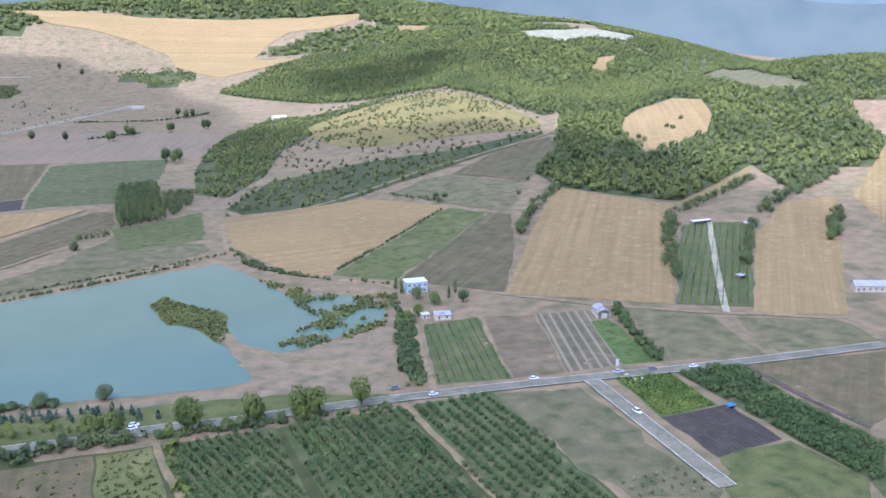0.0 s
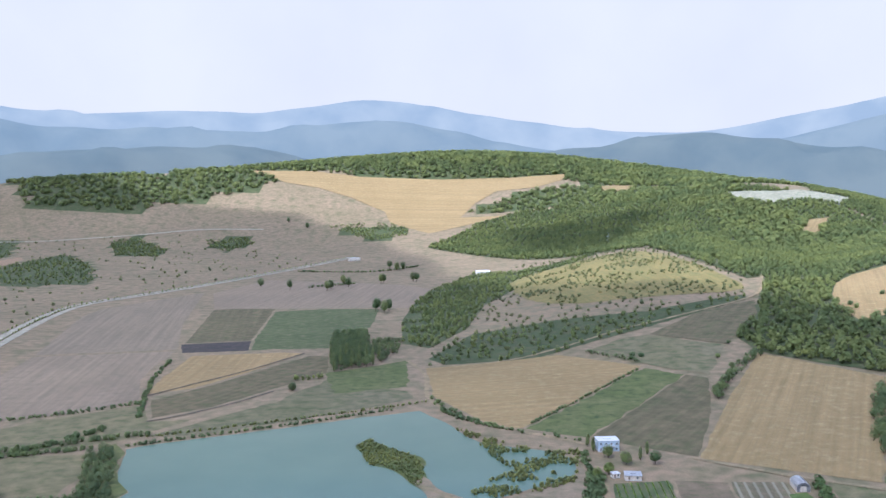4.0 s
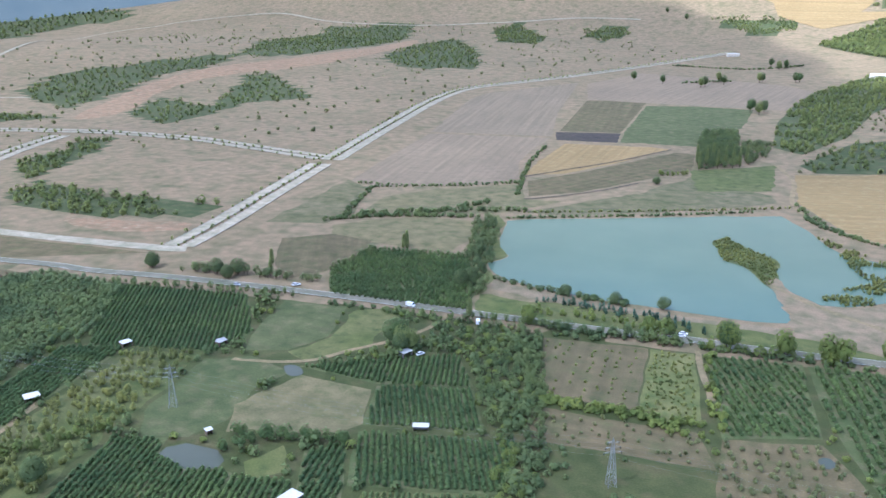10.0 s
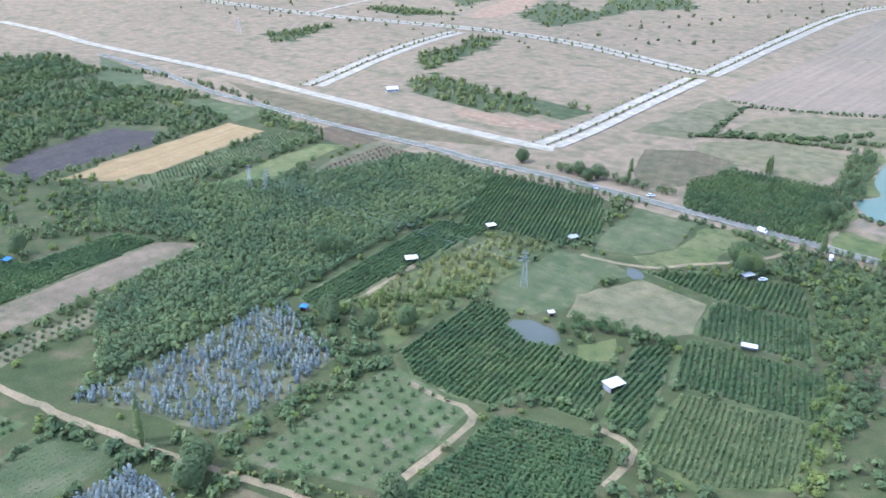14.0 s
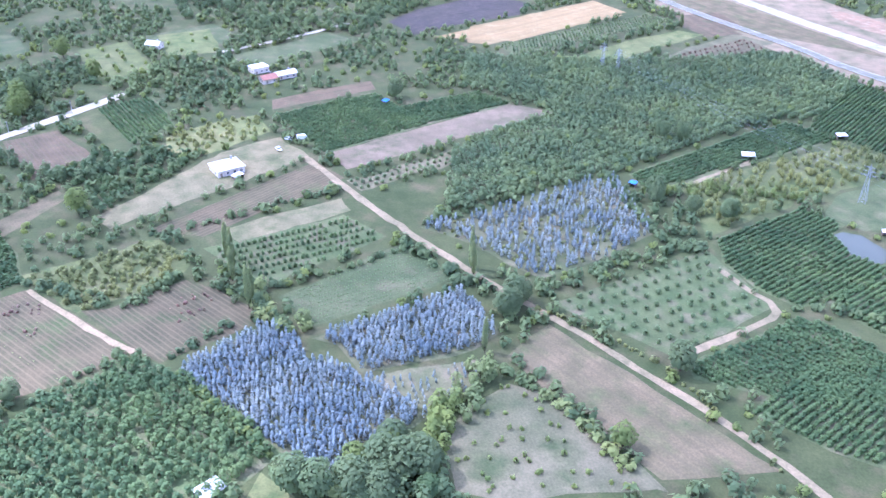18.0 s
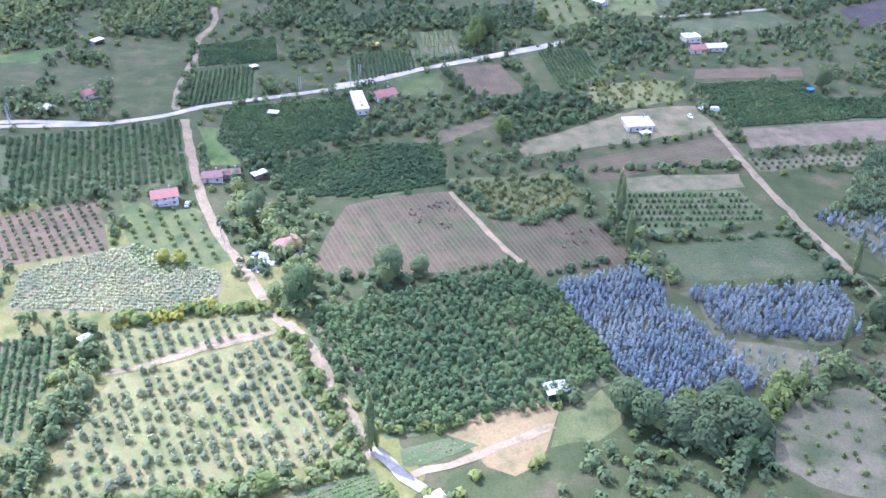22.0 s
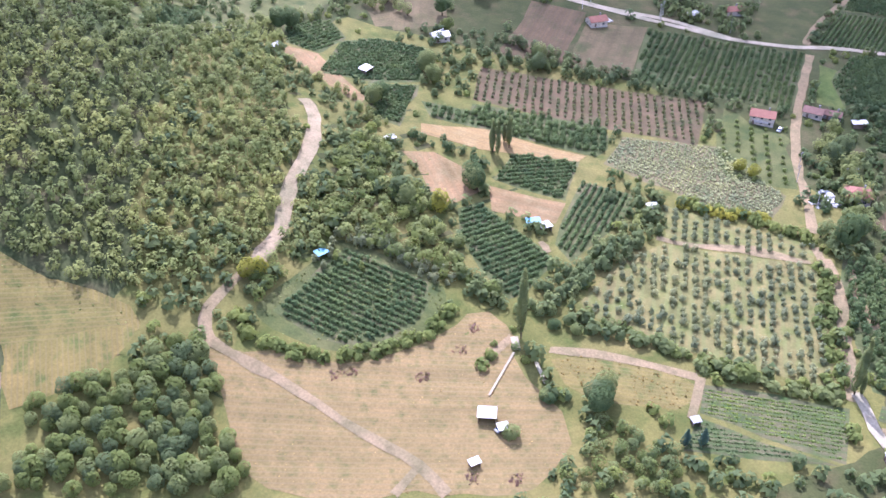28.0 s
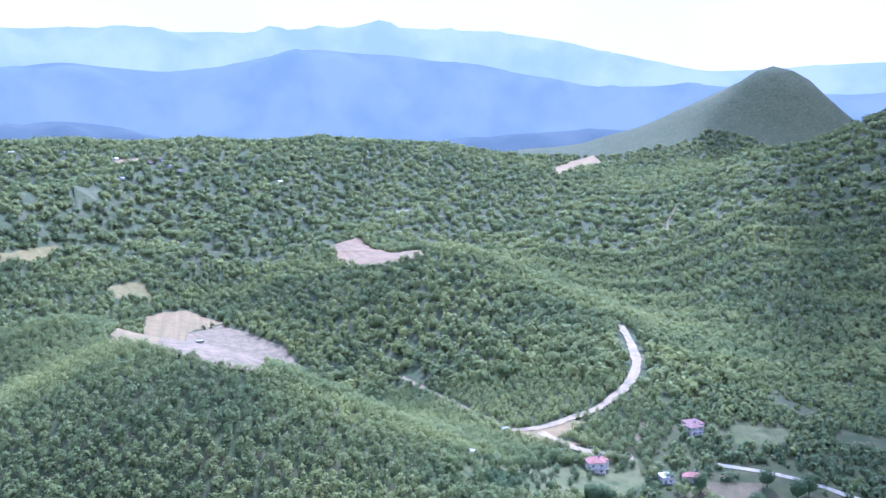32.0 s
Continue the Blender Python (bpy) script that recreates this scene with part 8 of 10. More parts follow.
for x, y in [(-161, 336)]:
    tree("poplar", x, y, 0.9, 0.8, "trees in the valley")
for x, y in [(-78, 1604),(-118, 1857),(-220, 1458),(-191, 1513),(-136, 1578),(-286, 1480),(-345, 1526),(-113, 1205),(-97, 1199)]:
    tree("round", x, y, 1.5, 1.4, "trees in the valley")
for x, y in [(-261, 104),(-248, 114),(-372, 338),(-317, 340)]:
    tree("willow", x, y, 1.1, 1.1, "trees in the valley")
for x, y in [(-173, 282),(-170, 286)]:
    tree("round", x, y, 1.2, 1.2, "trees in the valley")
for x, y in [(-503, 267),(-251, 444),(-308, 372)]:
    tree("poplar", x, y, 0.9, 0.7, "trees in the valley")
for x, y in [(-325, 144),(-318, 152),(-236, 125)]:
    tree("round", x, y, 1.2, 1.2, "trees in the valley")
for x, y in [(-231, 5),(-260, -84),(-255, -83),(-227, -81)]:
    tree("poplar", x, y, 0.8, 1.35, "trees in the valley")
for x, y in [(-197, 6),(-204, 13),(-151, 48),(-264, 105),(-419, 29)]:
    tree("willow", x, y, 1.4, 1.2, "trees in the valley")
for x, y in [(-142, -53),(-140, -64),(-124, 12),(-137, -46)]:
    tree("bright", x, y, 1.2, 1.1, "trees in the valley")
for x, y in [(-247, -84),(-227, 4),(-231, -79),(-179, -10)]:
    tree("poplar", x, y, 0.7, 1.2, "trees in the valley")
for x, y in [(-189, -170),(-196, -157),(-125, -66),(-130, -55),(-122, -48),(-129, -72)]:
    tree("round", x, y, 1.0, 1.0, "trees in the valley")
for x, y in [(-144, -52),(-136, -46),(-197, 7)]:
    tree("willow", x, y, 1.3, 1.2, "trees in the valley")
for x, y in [(-436, -168),(-445, -165),(-489, -130),(-534, -148)]:
    tree("bright", x, y, 1.5, 1.3, "trees in the valley")
for x, y in [(-310, -32),(-214, -64)]:
    tree("bush", x, y, 1.6, 1.0, "trees in the valley")
for x, y in [(-106, -155)]:
    tree("poplar", x, y, 0.95, 1.35, "trees in the valley")
for x, y in [(-117, -320),(-118, -318),(-109, -319)]:
    tree("poplar", x, y, 0.6, 0.9, "trees in the valley")
for x, y in [(-181, -249),(-182, -243)]:
    tree("yellow", x, y, 1.2, 1.0, "trees in the valley")
for x, y in [(-186, -167),(-86, -305),(-177, -360),(-224, -229),(-215, -228),(-177, -195)]:
    tree("round", x, y, 1.2, 1.1, "trees in the valley")
for x, y in [(-457, -168),(-318, -138)]:
    tree("bright", x, y, 1.5, 1.3, "trees in the valley")
for x, y in [(-45, -236)]:
    tree("poplar", x, y, 1.0, 1.6, "trees in the valley")
for x, y in [(-108, -317),(-109, -315),(-116, -316)]:
    tree("poplar", x, y, 0.75, 1.15, "trees in the valley")
for x, y in [(-129, -67),(-136, -58),(-133, -52),(-131, -46),(-125, -61)]:
    tree("willow", x, y, 1.5, 1.2, "trees in the valley")
for x, y in [(-167, -194),(-190, -167),(-468, -164)]:
    tree("round", x, y, 1.5, 1.3, "trees in the valley")
for x, y in [(-449, -167)]:
    tree("bright", x, y, 1.9, 1.3, "trees in the valley")
for x, y in [(-135, -83),(-131, -77)]:
    tree("round", x, y, 1.4, 1.3, "trees in the valley")
for x, y in [(-64, -298)]:
    tree("yellow", x, y, 1.6, 1.2, "trees in the valley")
for x, y in [(-85, -301),(-90, -367),(-85, -365),(-122, -371),(-48, -203),(-44, -203),(-172, -355)]:
    tree("round", x, y, 1.1, 1.1, "trees in the valley")
for x, y in [(-50, -255),(-86, -180)]:
    tree("bright", x, y, 1.0, 1.0, "trees in the valley")
for x, y in [(-124, -268),(-73, -242),(-78, -241),(-57, -233),(-61, -227),(-34, -214)]:
    tree("bush", x, y, 1.2, 1.1, "trees in the valley")
for x, y in [(-56, -173),(-52, -176)]:
    tree("fir", x, y, 0.8, 0.8, "trees in the valley")
for x, y in [(13, -303),(9, -302)]:
    tree("yellow", x, y, 1.3, 1.2, "trees in the valley")
for x, y in [(-84, -302),(-56, -311),(-55, -306),(-45, -201),(-42, -200)]:
    tree("round", x, y, 1.1, 1.1, "trees in the valley")
for x, y in [(-57, -293),(-50, -255),(-16, -210),(-34, -213)]:
    tree("bush", x, y, 1.3, 1.1, "trees in the valley")
for x, y in [(-108, -154)]:
    tree("poplar", x, y, 0.55, 0.85, "trees in the valley")
for x, y in [(-198, -424),(-207, -426)]:
    tree("round", x, y, 1.3, 1.2, "trees in the valley")
for x, y in [(479, 998),(480, 985),(515, 1036),(424, 954),(423, 936)]:
    tree("bush", x, y, 1.6, 1.2, "trees in the valley")
for x, y in [(-91, -436),(-125, -379),(-168, -419),(-191, -439),(-153, -444),(-84, -436)]:
    tree("round", x, y, 1.2, 1.2, "trees in the valley")
for x, y in [(-160, -406),(-11, -437)]:
    tree("bright", x, y, 1.1, 1.0, "trees in the valley")

# ---- woods on the hills and loose trees in the valley ----
for key, poly in WOODS.items():
    far = "ridge" in key or "north" in key
    planted("wood", "clump" if far else "wood", "shaded_oak", scattered(poly, 24.0 if far else 11.0, 1.0, 0.0, 90), "dense green oak wood on the hill", "wood", (1.15, 1.75) if far else (0.9, 1.5))
for key, poly in SCRUB.items():
    wide = math.dist(poly[0], poly[len(poly) // 2])
    planted("scrub", "copse", "shaded_oak", scattered(poly, 8.5 if wide < 320 else 15.0 if wide < 1200 else 34.0, 1.0, 0.18, 40), "dark scrub and low trees on the slope", "scrub", (0.6, 1.1) if wide < 1200 else (1.4, 2.2))
planted("scrub", "scrub", "scrub", scattered([(-30, 800), (340, 1020), (400, 1250), (330, 1700), (120, 1800), (20, 1400), (-40, 1000)], 17, 1.0, 0.3, 60), "scattered scrub on the dry hill", "scrub", (0.8, 1.6))
planted("scrub", "scrub", "scrub", scattered([(-1300, 500), (-480, 700), (-560, 1350), (-320, 2050), (-700, 2500), (-1900, 2300)], 40, 1.0, 0.45, 90), "scattered shrubs on dry building land", "scrub", (0.8, 2.0))
planted("valley_trees", "copse", "grove", scattered(P["west_valley"], 6.2, 1.2, 0.42, 45), "loose green trees between the fields", "trees", (0.5, 0.95))
planted("valley_bushes", "scrub", "bright", scattered(P["west_valley"], 11.5, 1.0, 0.4, 30), "light green bushes between the fields", "bushes", (0.7, 1.4))
planted("valley_trees", "copse", "grove", scattered([(-463, -297),(-551, -98),(-499, -62),(-460, -44),(-453, -98),(-414, -181),(-364, -222),(-422, -248)], 5.2, 1.2, 0.15, 40), "dense green trees and orchards by the village", "trees", (0.55, 1.0))
planted("valley_trees", "copse", "oak", scattered([(-493, -428),(-513, -363),(-476, -343),(-415, -334),(-398, -382)], 5.2, 1.2, 0.15, 40), "dense green trees on the valley side", "trees", (0.55, 1.0))
planted("valley_trees", "copse", "oak", scattered([(-150, -470), (-300, -455), (-520, -400), (-700, -480), (-620, -590), (-400, -640), (-240, -580)], 5.6, 1.2, 0.12, 45), "dense green trees on the lower slope", "trees", (0.6, 1.1))
planted("valley_trees", "wood", "grove", scattered([(-1000, -100), (-480, -60), (-560, 60), (-700, 250), (-950, 250)], 9, 1.6, 0.15, 60), "loose green trees between the fields", "trees", (0.6, 1.1))

# the knoll and the slopes in the south, denser where they are near
NEAR = [(-20, -300), (40, -312), (75, -335), (110, -298), (150, -270), (190, -400), (235, -800), (-60, -800), (-215, -650), (-195, -525), (-110, -455), (-62, -400), (-40, -350)]
planted("wood", "young_oak", "oak", scattered(NEAR, 3.8, 0.8, 0.0, 50, 1.2), "dense green oak wood on the knoll", "wood", (0.48, 0.80))
MID = [(-60, -800), (235, -800), (310, -1400), (-300, -1500), (-850, -1350), (-1150, -900), (-850, -560), (-400, -620), (-200, -545), (-150, -640)]
planted("wood", "wood", "oak", scattered(MID, 9.6, 0.8, 0.0, 90, 5.0), "dense green wood on the ridge", "wood", (0.95, 1.6))
FAR = [(310, -1400), (450, -2500), (-1800, -2700), (-2200, -1950), (-1400, -950), (-850, -560), (-1150, -900), (-850, -1350), (-300, -1500)]
planted("wood", "clump", "oak", scattered(FAR, 20.0, 2.0, 0.0, 120, 3.0), "distant green wood on the uplands", "wood", (0.9, 1.6))

planted("reed_clumps", "tuft", "reed", scattered(P["marsh"], 2.2, -50, 0.5, 13), "clumps of green marsh reed in the water", "reeds", (0.8, 1.6))
planted("scrub", "scrub", "scrub", scattered(P["terraces"], 11, -50, 0.4, 60), "scattered scrub on the dry hill", "scrub", (0.8, 1.6))
planted("yard_trees", "grove", "grove", scattered(P["yard_b"], 7, -50, 0.3, 25, 2.0), "leafy trees between village plots", "trees", (0.8, 1.4))
planted("village_trees", "copse", "grove", scattered([(-150, -430), (-230, -330), (-330, -260), (-470, -230), (-620, -300), (-600, -420), (-430, -520), (-300, -560), (-200, -500)], 9.0, 1.5, 0.3, 45, 2.0), "leafy green trees between the village plots", "trees", (0.55, 1.05))
planted("village_trees", "copse", "apple", scattered([(-120, -215), (-210, -170), (-330, -200), (-300, -290), (-200, -330), (-130, -300)], 8.0, 1.5, 0.45, 30, 2.0), "dark green trees along the plot edges", "trees", (0.4, 0.8))
planted("valley_bushes", "scrub", "grove", scattered(P["south_green2"], 6, 1.0, 0.35, 25), "green bushes on rough ground", "bushes", (0.6, 1.3))
planted("valley_bushes", "scrub", "bright", scattered(P["south_green"], 7, 0.5, 0.35, 25), "light green bushes between the orchards", "bushes", (0.5, 1.1))
planted("dry_tufts", "tuft", "straw", scattered(P["tan_big"], 2.1, -50, 0.45, 11), "tufts of dry straw-coloured grass", "grass", (0.16, 0.40))
planted("dry_tufts", "tuft", "straw", scattered(P["tan_low"], 1.9, -50, 0.3, 11), "tufts of dry straw-coloured grass", "grass", (0.25, 0.6))
planted("dry_tufts", "tuft", "reed", scattered(P["meadow_e2"], 2.3, -50, 0.4, 14), "tufts of yellow-green grass", "grass", (0.25, 0.6))
planted("weeds", "tuft", "reed", scattered(P["teardrop_rim"], 2.0, -50, 0.35, 8), "yellow-green weeds round the vineyard", "weeds", (0.3, 0.7))
# cut and dried stalks left in heaps on the tilled ground
planted("dry_stalks", "tuft", "dry", scattered([(-238, -172),(-249, -162),(-252, -152),(-243, -142),(-228, -152),(-228, -163)], 3.0, -50, 0.35, 9), "heaps of dark dry cut stalks", "stalks", (0.5, 1.0))
planted("dry_stalks", "tuft", "dry", scattered([(-233, -111),(-244, -102),(-242, -92),(-229, -93),(-225, -105)], 3.0, -50, 0.35, 9), "heaps of dark dry cut stalks", "stalks", (0.5, 1.0))

# ---- built things ----
def paint(name, colour, rough=0.6, dirt=0.75, metal=0.0, scale=0.8):
    m, n, l, b = nodes_of(name, rough, metal)
    vec = n.new("ShaderNodeTexCoord").outputs["Object"]
    worn = tuple(c * dirt for c in colour)
    col = ramp(n, l, noise_node(n, l, vec, scale, 5), ((0.35, worn), (0.62, colour)))
    fine = ramp(n, l, noise_node(n, l, vec, scale * 9, 4), ((0.3, (0.85, 0.85, 0.85)), (0.7, (1.08, 1.08, 1.08))))
    l.new(mix(n, l, 1.0, col, fine, "MULTIPLY"), b.inputs["Base Color"])
    return m


def tiles(name, colour):
    """Roofing in courses, from the object's own height."""
    m, n, l, b = nodes_of(name, 0.8)
    vec = n.new("ShaderNodeTexCoord").outputs["Object"]
    w = n.new("ShaderNodeTexWave")
    w.bands_direction = "Z"
    w.inputs["Scale"].default_value, w.inputs["Distortion"].default_value, w.inputs["Detail"].default_value = 1.2, 1.5, 3
    l.new(vec, w.inputs["Vector"])
    col = ramp(n, l, noise_node(n, l, vec, 0.6, 5), ((0.3, tuple(c * 0.7 for c in colour)), (0.7, colour)))
    l.new(mix(n, l, 0.35, col, ramp(n, l, w.outputs[0], ((0.2, tuple(c * 0.55 for c in colour)), (0.7, colour)))), b.inputs["Base Color"])
    bump = n.new("ShaderNodeBump")
    bump.inputs["Strength"].default_value = 0.5
    l.new(w.outputs[0], bump.inputs["Height"])
    l.new(bump.outputs[0], b.inputs["Normal"])
    return m


WALL = {"white": paint("white_render", (0.70, 0.63, 0.51), 0.85), "cream": paint("cream_render", (0.62, 0.54, 0.43), 0.85),
        "blue": paint("light_blue_render", (0.46, 0.55, 0.60), 0.85), "grey": paint("grey_block", (0.36, 0.35, 0.34), 0.9)}
ROOF = {"red": tiles("faded_red_tiles", (0.36, 0.17, 0.115)), "brown": tiles("brown_tiles", (0.28, 0.165, 0.125)), "white": paint("white_metal_roof", (0.66, 0.65, 0.61), 0.5, 0.85),
        "grey": paint("grey_sheet_roof", (0.42, 0.42, 0.41), 0.6)}
SHEET = {"white": paint("white_sheet", (0.64, 0.63, 0.59), 0.5, 0.85), "grey": paint("grey_sheet", (0.40, 0.40, 0.39), 0.6), "blue": paint("blue_sheet", (0.06, 0.20, 0.55), 0.5),
         "teal": paint("teal_tarpaulin", (0.22, 0.52, 0.62), 0.5), "yellow": paint("yellow_sheet", (0.70, 0.52, 0.10), 0.5)}
STEEL = paint("galvanised_steel", (0.50, 0.52, 0.54), 0.45, 0.8, 0.6)
WOODEN = paint("weathered_timber", (0.24, 0.18, 0.13), 0.85)
DARK = paint("dark_rubber", (0.025, 0.025, 0.027), 0.8)
GLASS = paint("window_glass", (0.05, 0.07, 0.09), 0.08, 0.8)
CONCRETE = paint("cast_concrete", (0.55, 0.53, 0.49), 0.85)
CARS = [paint("white_car_paint", (0.82, 0.82, 0.82), 0.25, 0.95), paint("silver_car_paint", (0.55, 0.56, 0.58), 0.25, 0.95), paint("grey_car_paint", (0.20, 0.21, 0.23), 0.25, 0.95)]


def box(bm, x0, x1, y0, y1, z0, z1, bevel=0.0):
    vs = [bm.verts.new(p) for p in ((x0, y0, z0), (x1, y0, z0), (x1, y1, z0), (x0, y1, z0), (x0, y0, z1), (x1, y0, z1), (x1, y1, z1), (x0, y1, z1))]
    fs = [bm.faces.new([vs[i] for i in f]) for f in ((3, 2, 1, 0), (4, 5, 6, 7), (0, 1, 5, 4), (1, 2, 6, 5), (2, 3, 7, 6), (3, 0, 4, 7))]
    if bevel:
        es = {e for f in fs for e in f.edges}
        bmesh.ops.bevel(bm, geom=list(es), offset=bevel, segments=1, affect="EDGES")


def slab(bm, corners, thick):
    """A flat or sloping plate of that thickness over the given corners."""
    top = [bm.verts.new(c) for c in corners]
    low = [bm.verts.new((c[0], c[1], c[2] - thick)) for c in corners]
    bm.faces.new(top)
    bm.faces.new(low[::-1])
    n = len(corners)
    for i in range(n):
        bm.faces.new((top[i], low[i], low[(i + 1) % n], top[(i + 1) % n]))


def mesh_of(name, bm, mat):
    bmesh.ops.recalc_face_normals(bm, faces=bm.faces[:])
    me = bpy.data.meshes.new(name)
    bm.to_mesh(me)
    bm.free()
    me.materials.append(mat)
    return me


def at_ground(name, x, y, turn, label, category, group=""):
    ob = new(name)
    ob.empty_display_size = 1
    ob.location = (x, y, float(height(np.array(x), np.array(y))) + 0.1)
    ob.rotation_euler = (0, 0, radians(turn))
    return tagged(ob, label, category, group)


def house(x, y, turn, w, d, h, roof, wall, label, storeys=1):
    """Walls with a plinth, a roof with eaves, doors, windows with frames and sills, and a chimney."""
    ob = at_ground("house", x, y, turn, label, "house", "houses in the valley")
    kind, shape = roof.split("_")
    bm = bmesh.new()
    box(bm, -w / 2, w / 2, -d / 2, d / 2, -0.4, h, 0.03)
    if shape == "gable":
        rise = d * 0.24
        for sx in (-w / 2 + 0.02, w / 2 - 0.12):
            a = [bm.verts.new(p) for p in ((sx, -d / 2, h - 0.02), (sx, d / 2, h - 0.02), (sx, 0, h + rise))]
            b = [bm.verts.new((v.co.x + 0.1, v.co.y, v.co.z)) for v in a]
            bm.faces.new(a)
            bm.faces.new(b[::-1])
            for i in range(3):
                bm.faces.new((a[i], b[i], b[(i + 1) % 3], a[(i + 1) % 3]))
    part("wall", mesh_of("wall", bm, WALL[wall]), ob)
    bm = bmesh.new()
    box(bm, -w / 2 - 0.12, w / 2 + 0.12, -d / 2 - 0.12, d / 2 + 0.12, -0.5, 0.35)
    part("plinth", mesh_of("plinth", bm, CONCRETE), ob)
    bm = bmesh.new()
    o = 0.55
    if shape == "gable":
        drop = o * rise / (d / 2)
        for s in (-1, 1):
            slab(bm, [(-w / 2 - o, s * (d / 2 + o), h - drop + 0.15), (w / 2 + o, s * (d / 2 + o), h - drop + 0.15), (w / 2 + o, 0, h + rise + 0.15), (-w / 2 - o, 0, h + rise + 0.15)][::s], 0.14)
    elif shape == "hip":
        r, e = min(w, d) * 0.22, 0.15
        L = max(0.3, (w - d) / 2)
        A, B, C, D = [(-w / 2 - o, -d / 2 - o, h), (w / 2 + o, -d / 2 - o, h), (w / 2 + o, d / 2 + o, h), (-w / 2 - o, d / 2 + o, h)]
        E, F = (-L, 0, h + r), (L, 0, h + r)
        for f in ((A, B, F, E), (B, C, F), (C, D, E, F), (D, A, E)):
            slab(bm, [(p[0], p[1], p[2] + e) for p in f], 0.14)
    else:
        box(bm, -w / 2 - 0.3, w / 2 + 0.3, -d / 2 - 0.3, d / 2 + 0.3, h + 0.002, h + 0.28, 0.05)
        box(bm, -w * 0.2, w * 0.15, -d * 0.2, d * 0.1, h + 0.28, h + 0.9, 0.04)
    part("roof", mesh_of("roof", bm, ROOF[kind]), ob)
    if shape != "flat":
        bm = bmesh.new()
        box(bm, w * 0.2, w * 0.2 + 0.6, 0.4, 1.0, h, h + d * 0.24 + 0.9, 0.03)
        box(bm, w * 0.2 - 0.08, w * 0.2 + 0.68, 0.32, 1.08, h + d * 0.24 + 0.9, h + d * 0.24 + 1.05)
        part("chimney", mesh_of("chimney", bm, WALL["grey"]), ob)
    for s in range(storeys):
        z = 0.9 + s * (h / storeys)
        for k in range(max(2, int(w / 3.2))):
            cx = -w / 2 + (k + 0.5) * w / max(2, int(w / 3.2))
            for side in (-1, 1):
                if s == 0 and side < 0 and k == 0:
                    continue
                opening(ob, cx, side * d / 2, z, 1.3, 1.25, side, 0)
        for side in (-1, 1):
            for cy in (-d / 4, d / 4):
                opening(ob, cy, side * w / 2, z, 1.1, 1.2, side, 1)
    bm = bmesh.new()
    cx = -w / 2 + 0.5 * w / max(2, int(w / 3.2))
    box(bm, cx - 0.5, cx + 0.5, -d / 2 - 0.08, -d / 2 + 0.02, 0.0, 2.1, 0.02)
    door = part("door", mesh_of("door", bm, WOODEN), ob)
    if storeys == 2:
        bm = bmesh.new()
        box(bm, -w * 0.3, w * 0.3, -d / 2 - 1.5, -d / 2, h / 2 - 0.15, h / 2 + 0.02)
        bal = part("balcony", mesh_of("balcony", bm, CONCRETE), ob)
        bm = bmesh.new()
        box(bm, -w * 0.3, w * 0.3, -d / 2 - 1.5, -d / 2 - 1.42, h / 2 + 0.9, h / 2 + 0.98)
        for k in range(9):
            px_ = -w * 0.3 + k * w * 0.6 / 8
            box(bm, px_ - 0.03, px_ + 0.03, -d / 2 - 1.48, -d / 2 - 1.44, h / 2, h / 2 + 0.9)
        part("railing", mesh_of("railing", bm, STEEL), bal)
    return ob


def opening(ob, u, v, z, w, h, side, axis):
    """A window: dark pane in a raised frame with a sill, on the long (0) or the short (1) walls."""
    def put(bm, a0, a1, b0, b1, c0, c1):
        lo, hi = sorted((v + side * b0, v + side * b1))
        if axis == 0:
            box(bm, a0, a1, lo, hi, c0, c1)
        else:
            box(bm, lo, hi, a0, a1, c0, c1)
    bm = bmesh.new()
    for a0, a1, c0, c1 in ((u - w / 2, u + w / 2, z, z + 0.09), (u - w / 2, u + w / 2, z + h - 0.09, z + h), (u - w / 2, u - w / 2 + 0.09, z + 0.09, z + h - 0.09), (u + w / 2 - 0.09, u + w / 2, z + 0.09, z + h - 0.09), (u - 0.04, u + 0.04, z + 0.09, z + h - 0.09)):
        put(bm, a0, a1, 0.0, 0.06, c0, c1)
    win = part("window", mesh_of("window", bm, WALL["white"]), ob)
    bm = bmesh.new()
    put(bm, u - w / 2 + 0.09, u + w / 2 - 0.09, 0.004, 0.02, z + 0.09, z + h - 0.09)
    part("pane", mesh_of("pane", bm, GLASS), win)
    bm = bmesh.new()
    put(bm, u - w / 2 - 0.1, u + w / 2 + 0.1, 0.0, 0.16, z - 0.07, z - 0.002)
    part("sill", mesh_of("sill", bm, CONCRETE), win)


SHED_LABEL = {"white": "small field shed with a white sheet roof", "grey": "small grey field shed with a sheet roof", "blue": "small shed under a blue sheet roof", "teal": "small shed under a teal tarpaulin", "yellow": "low shed with a yellow sheet roof"}


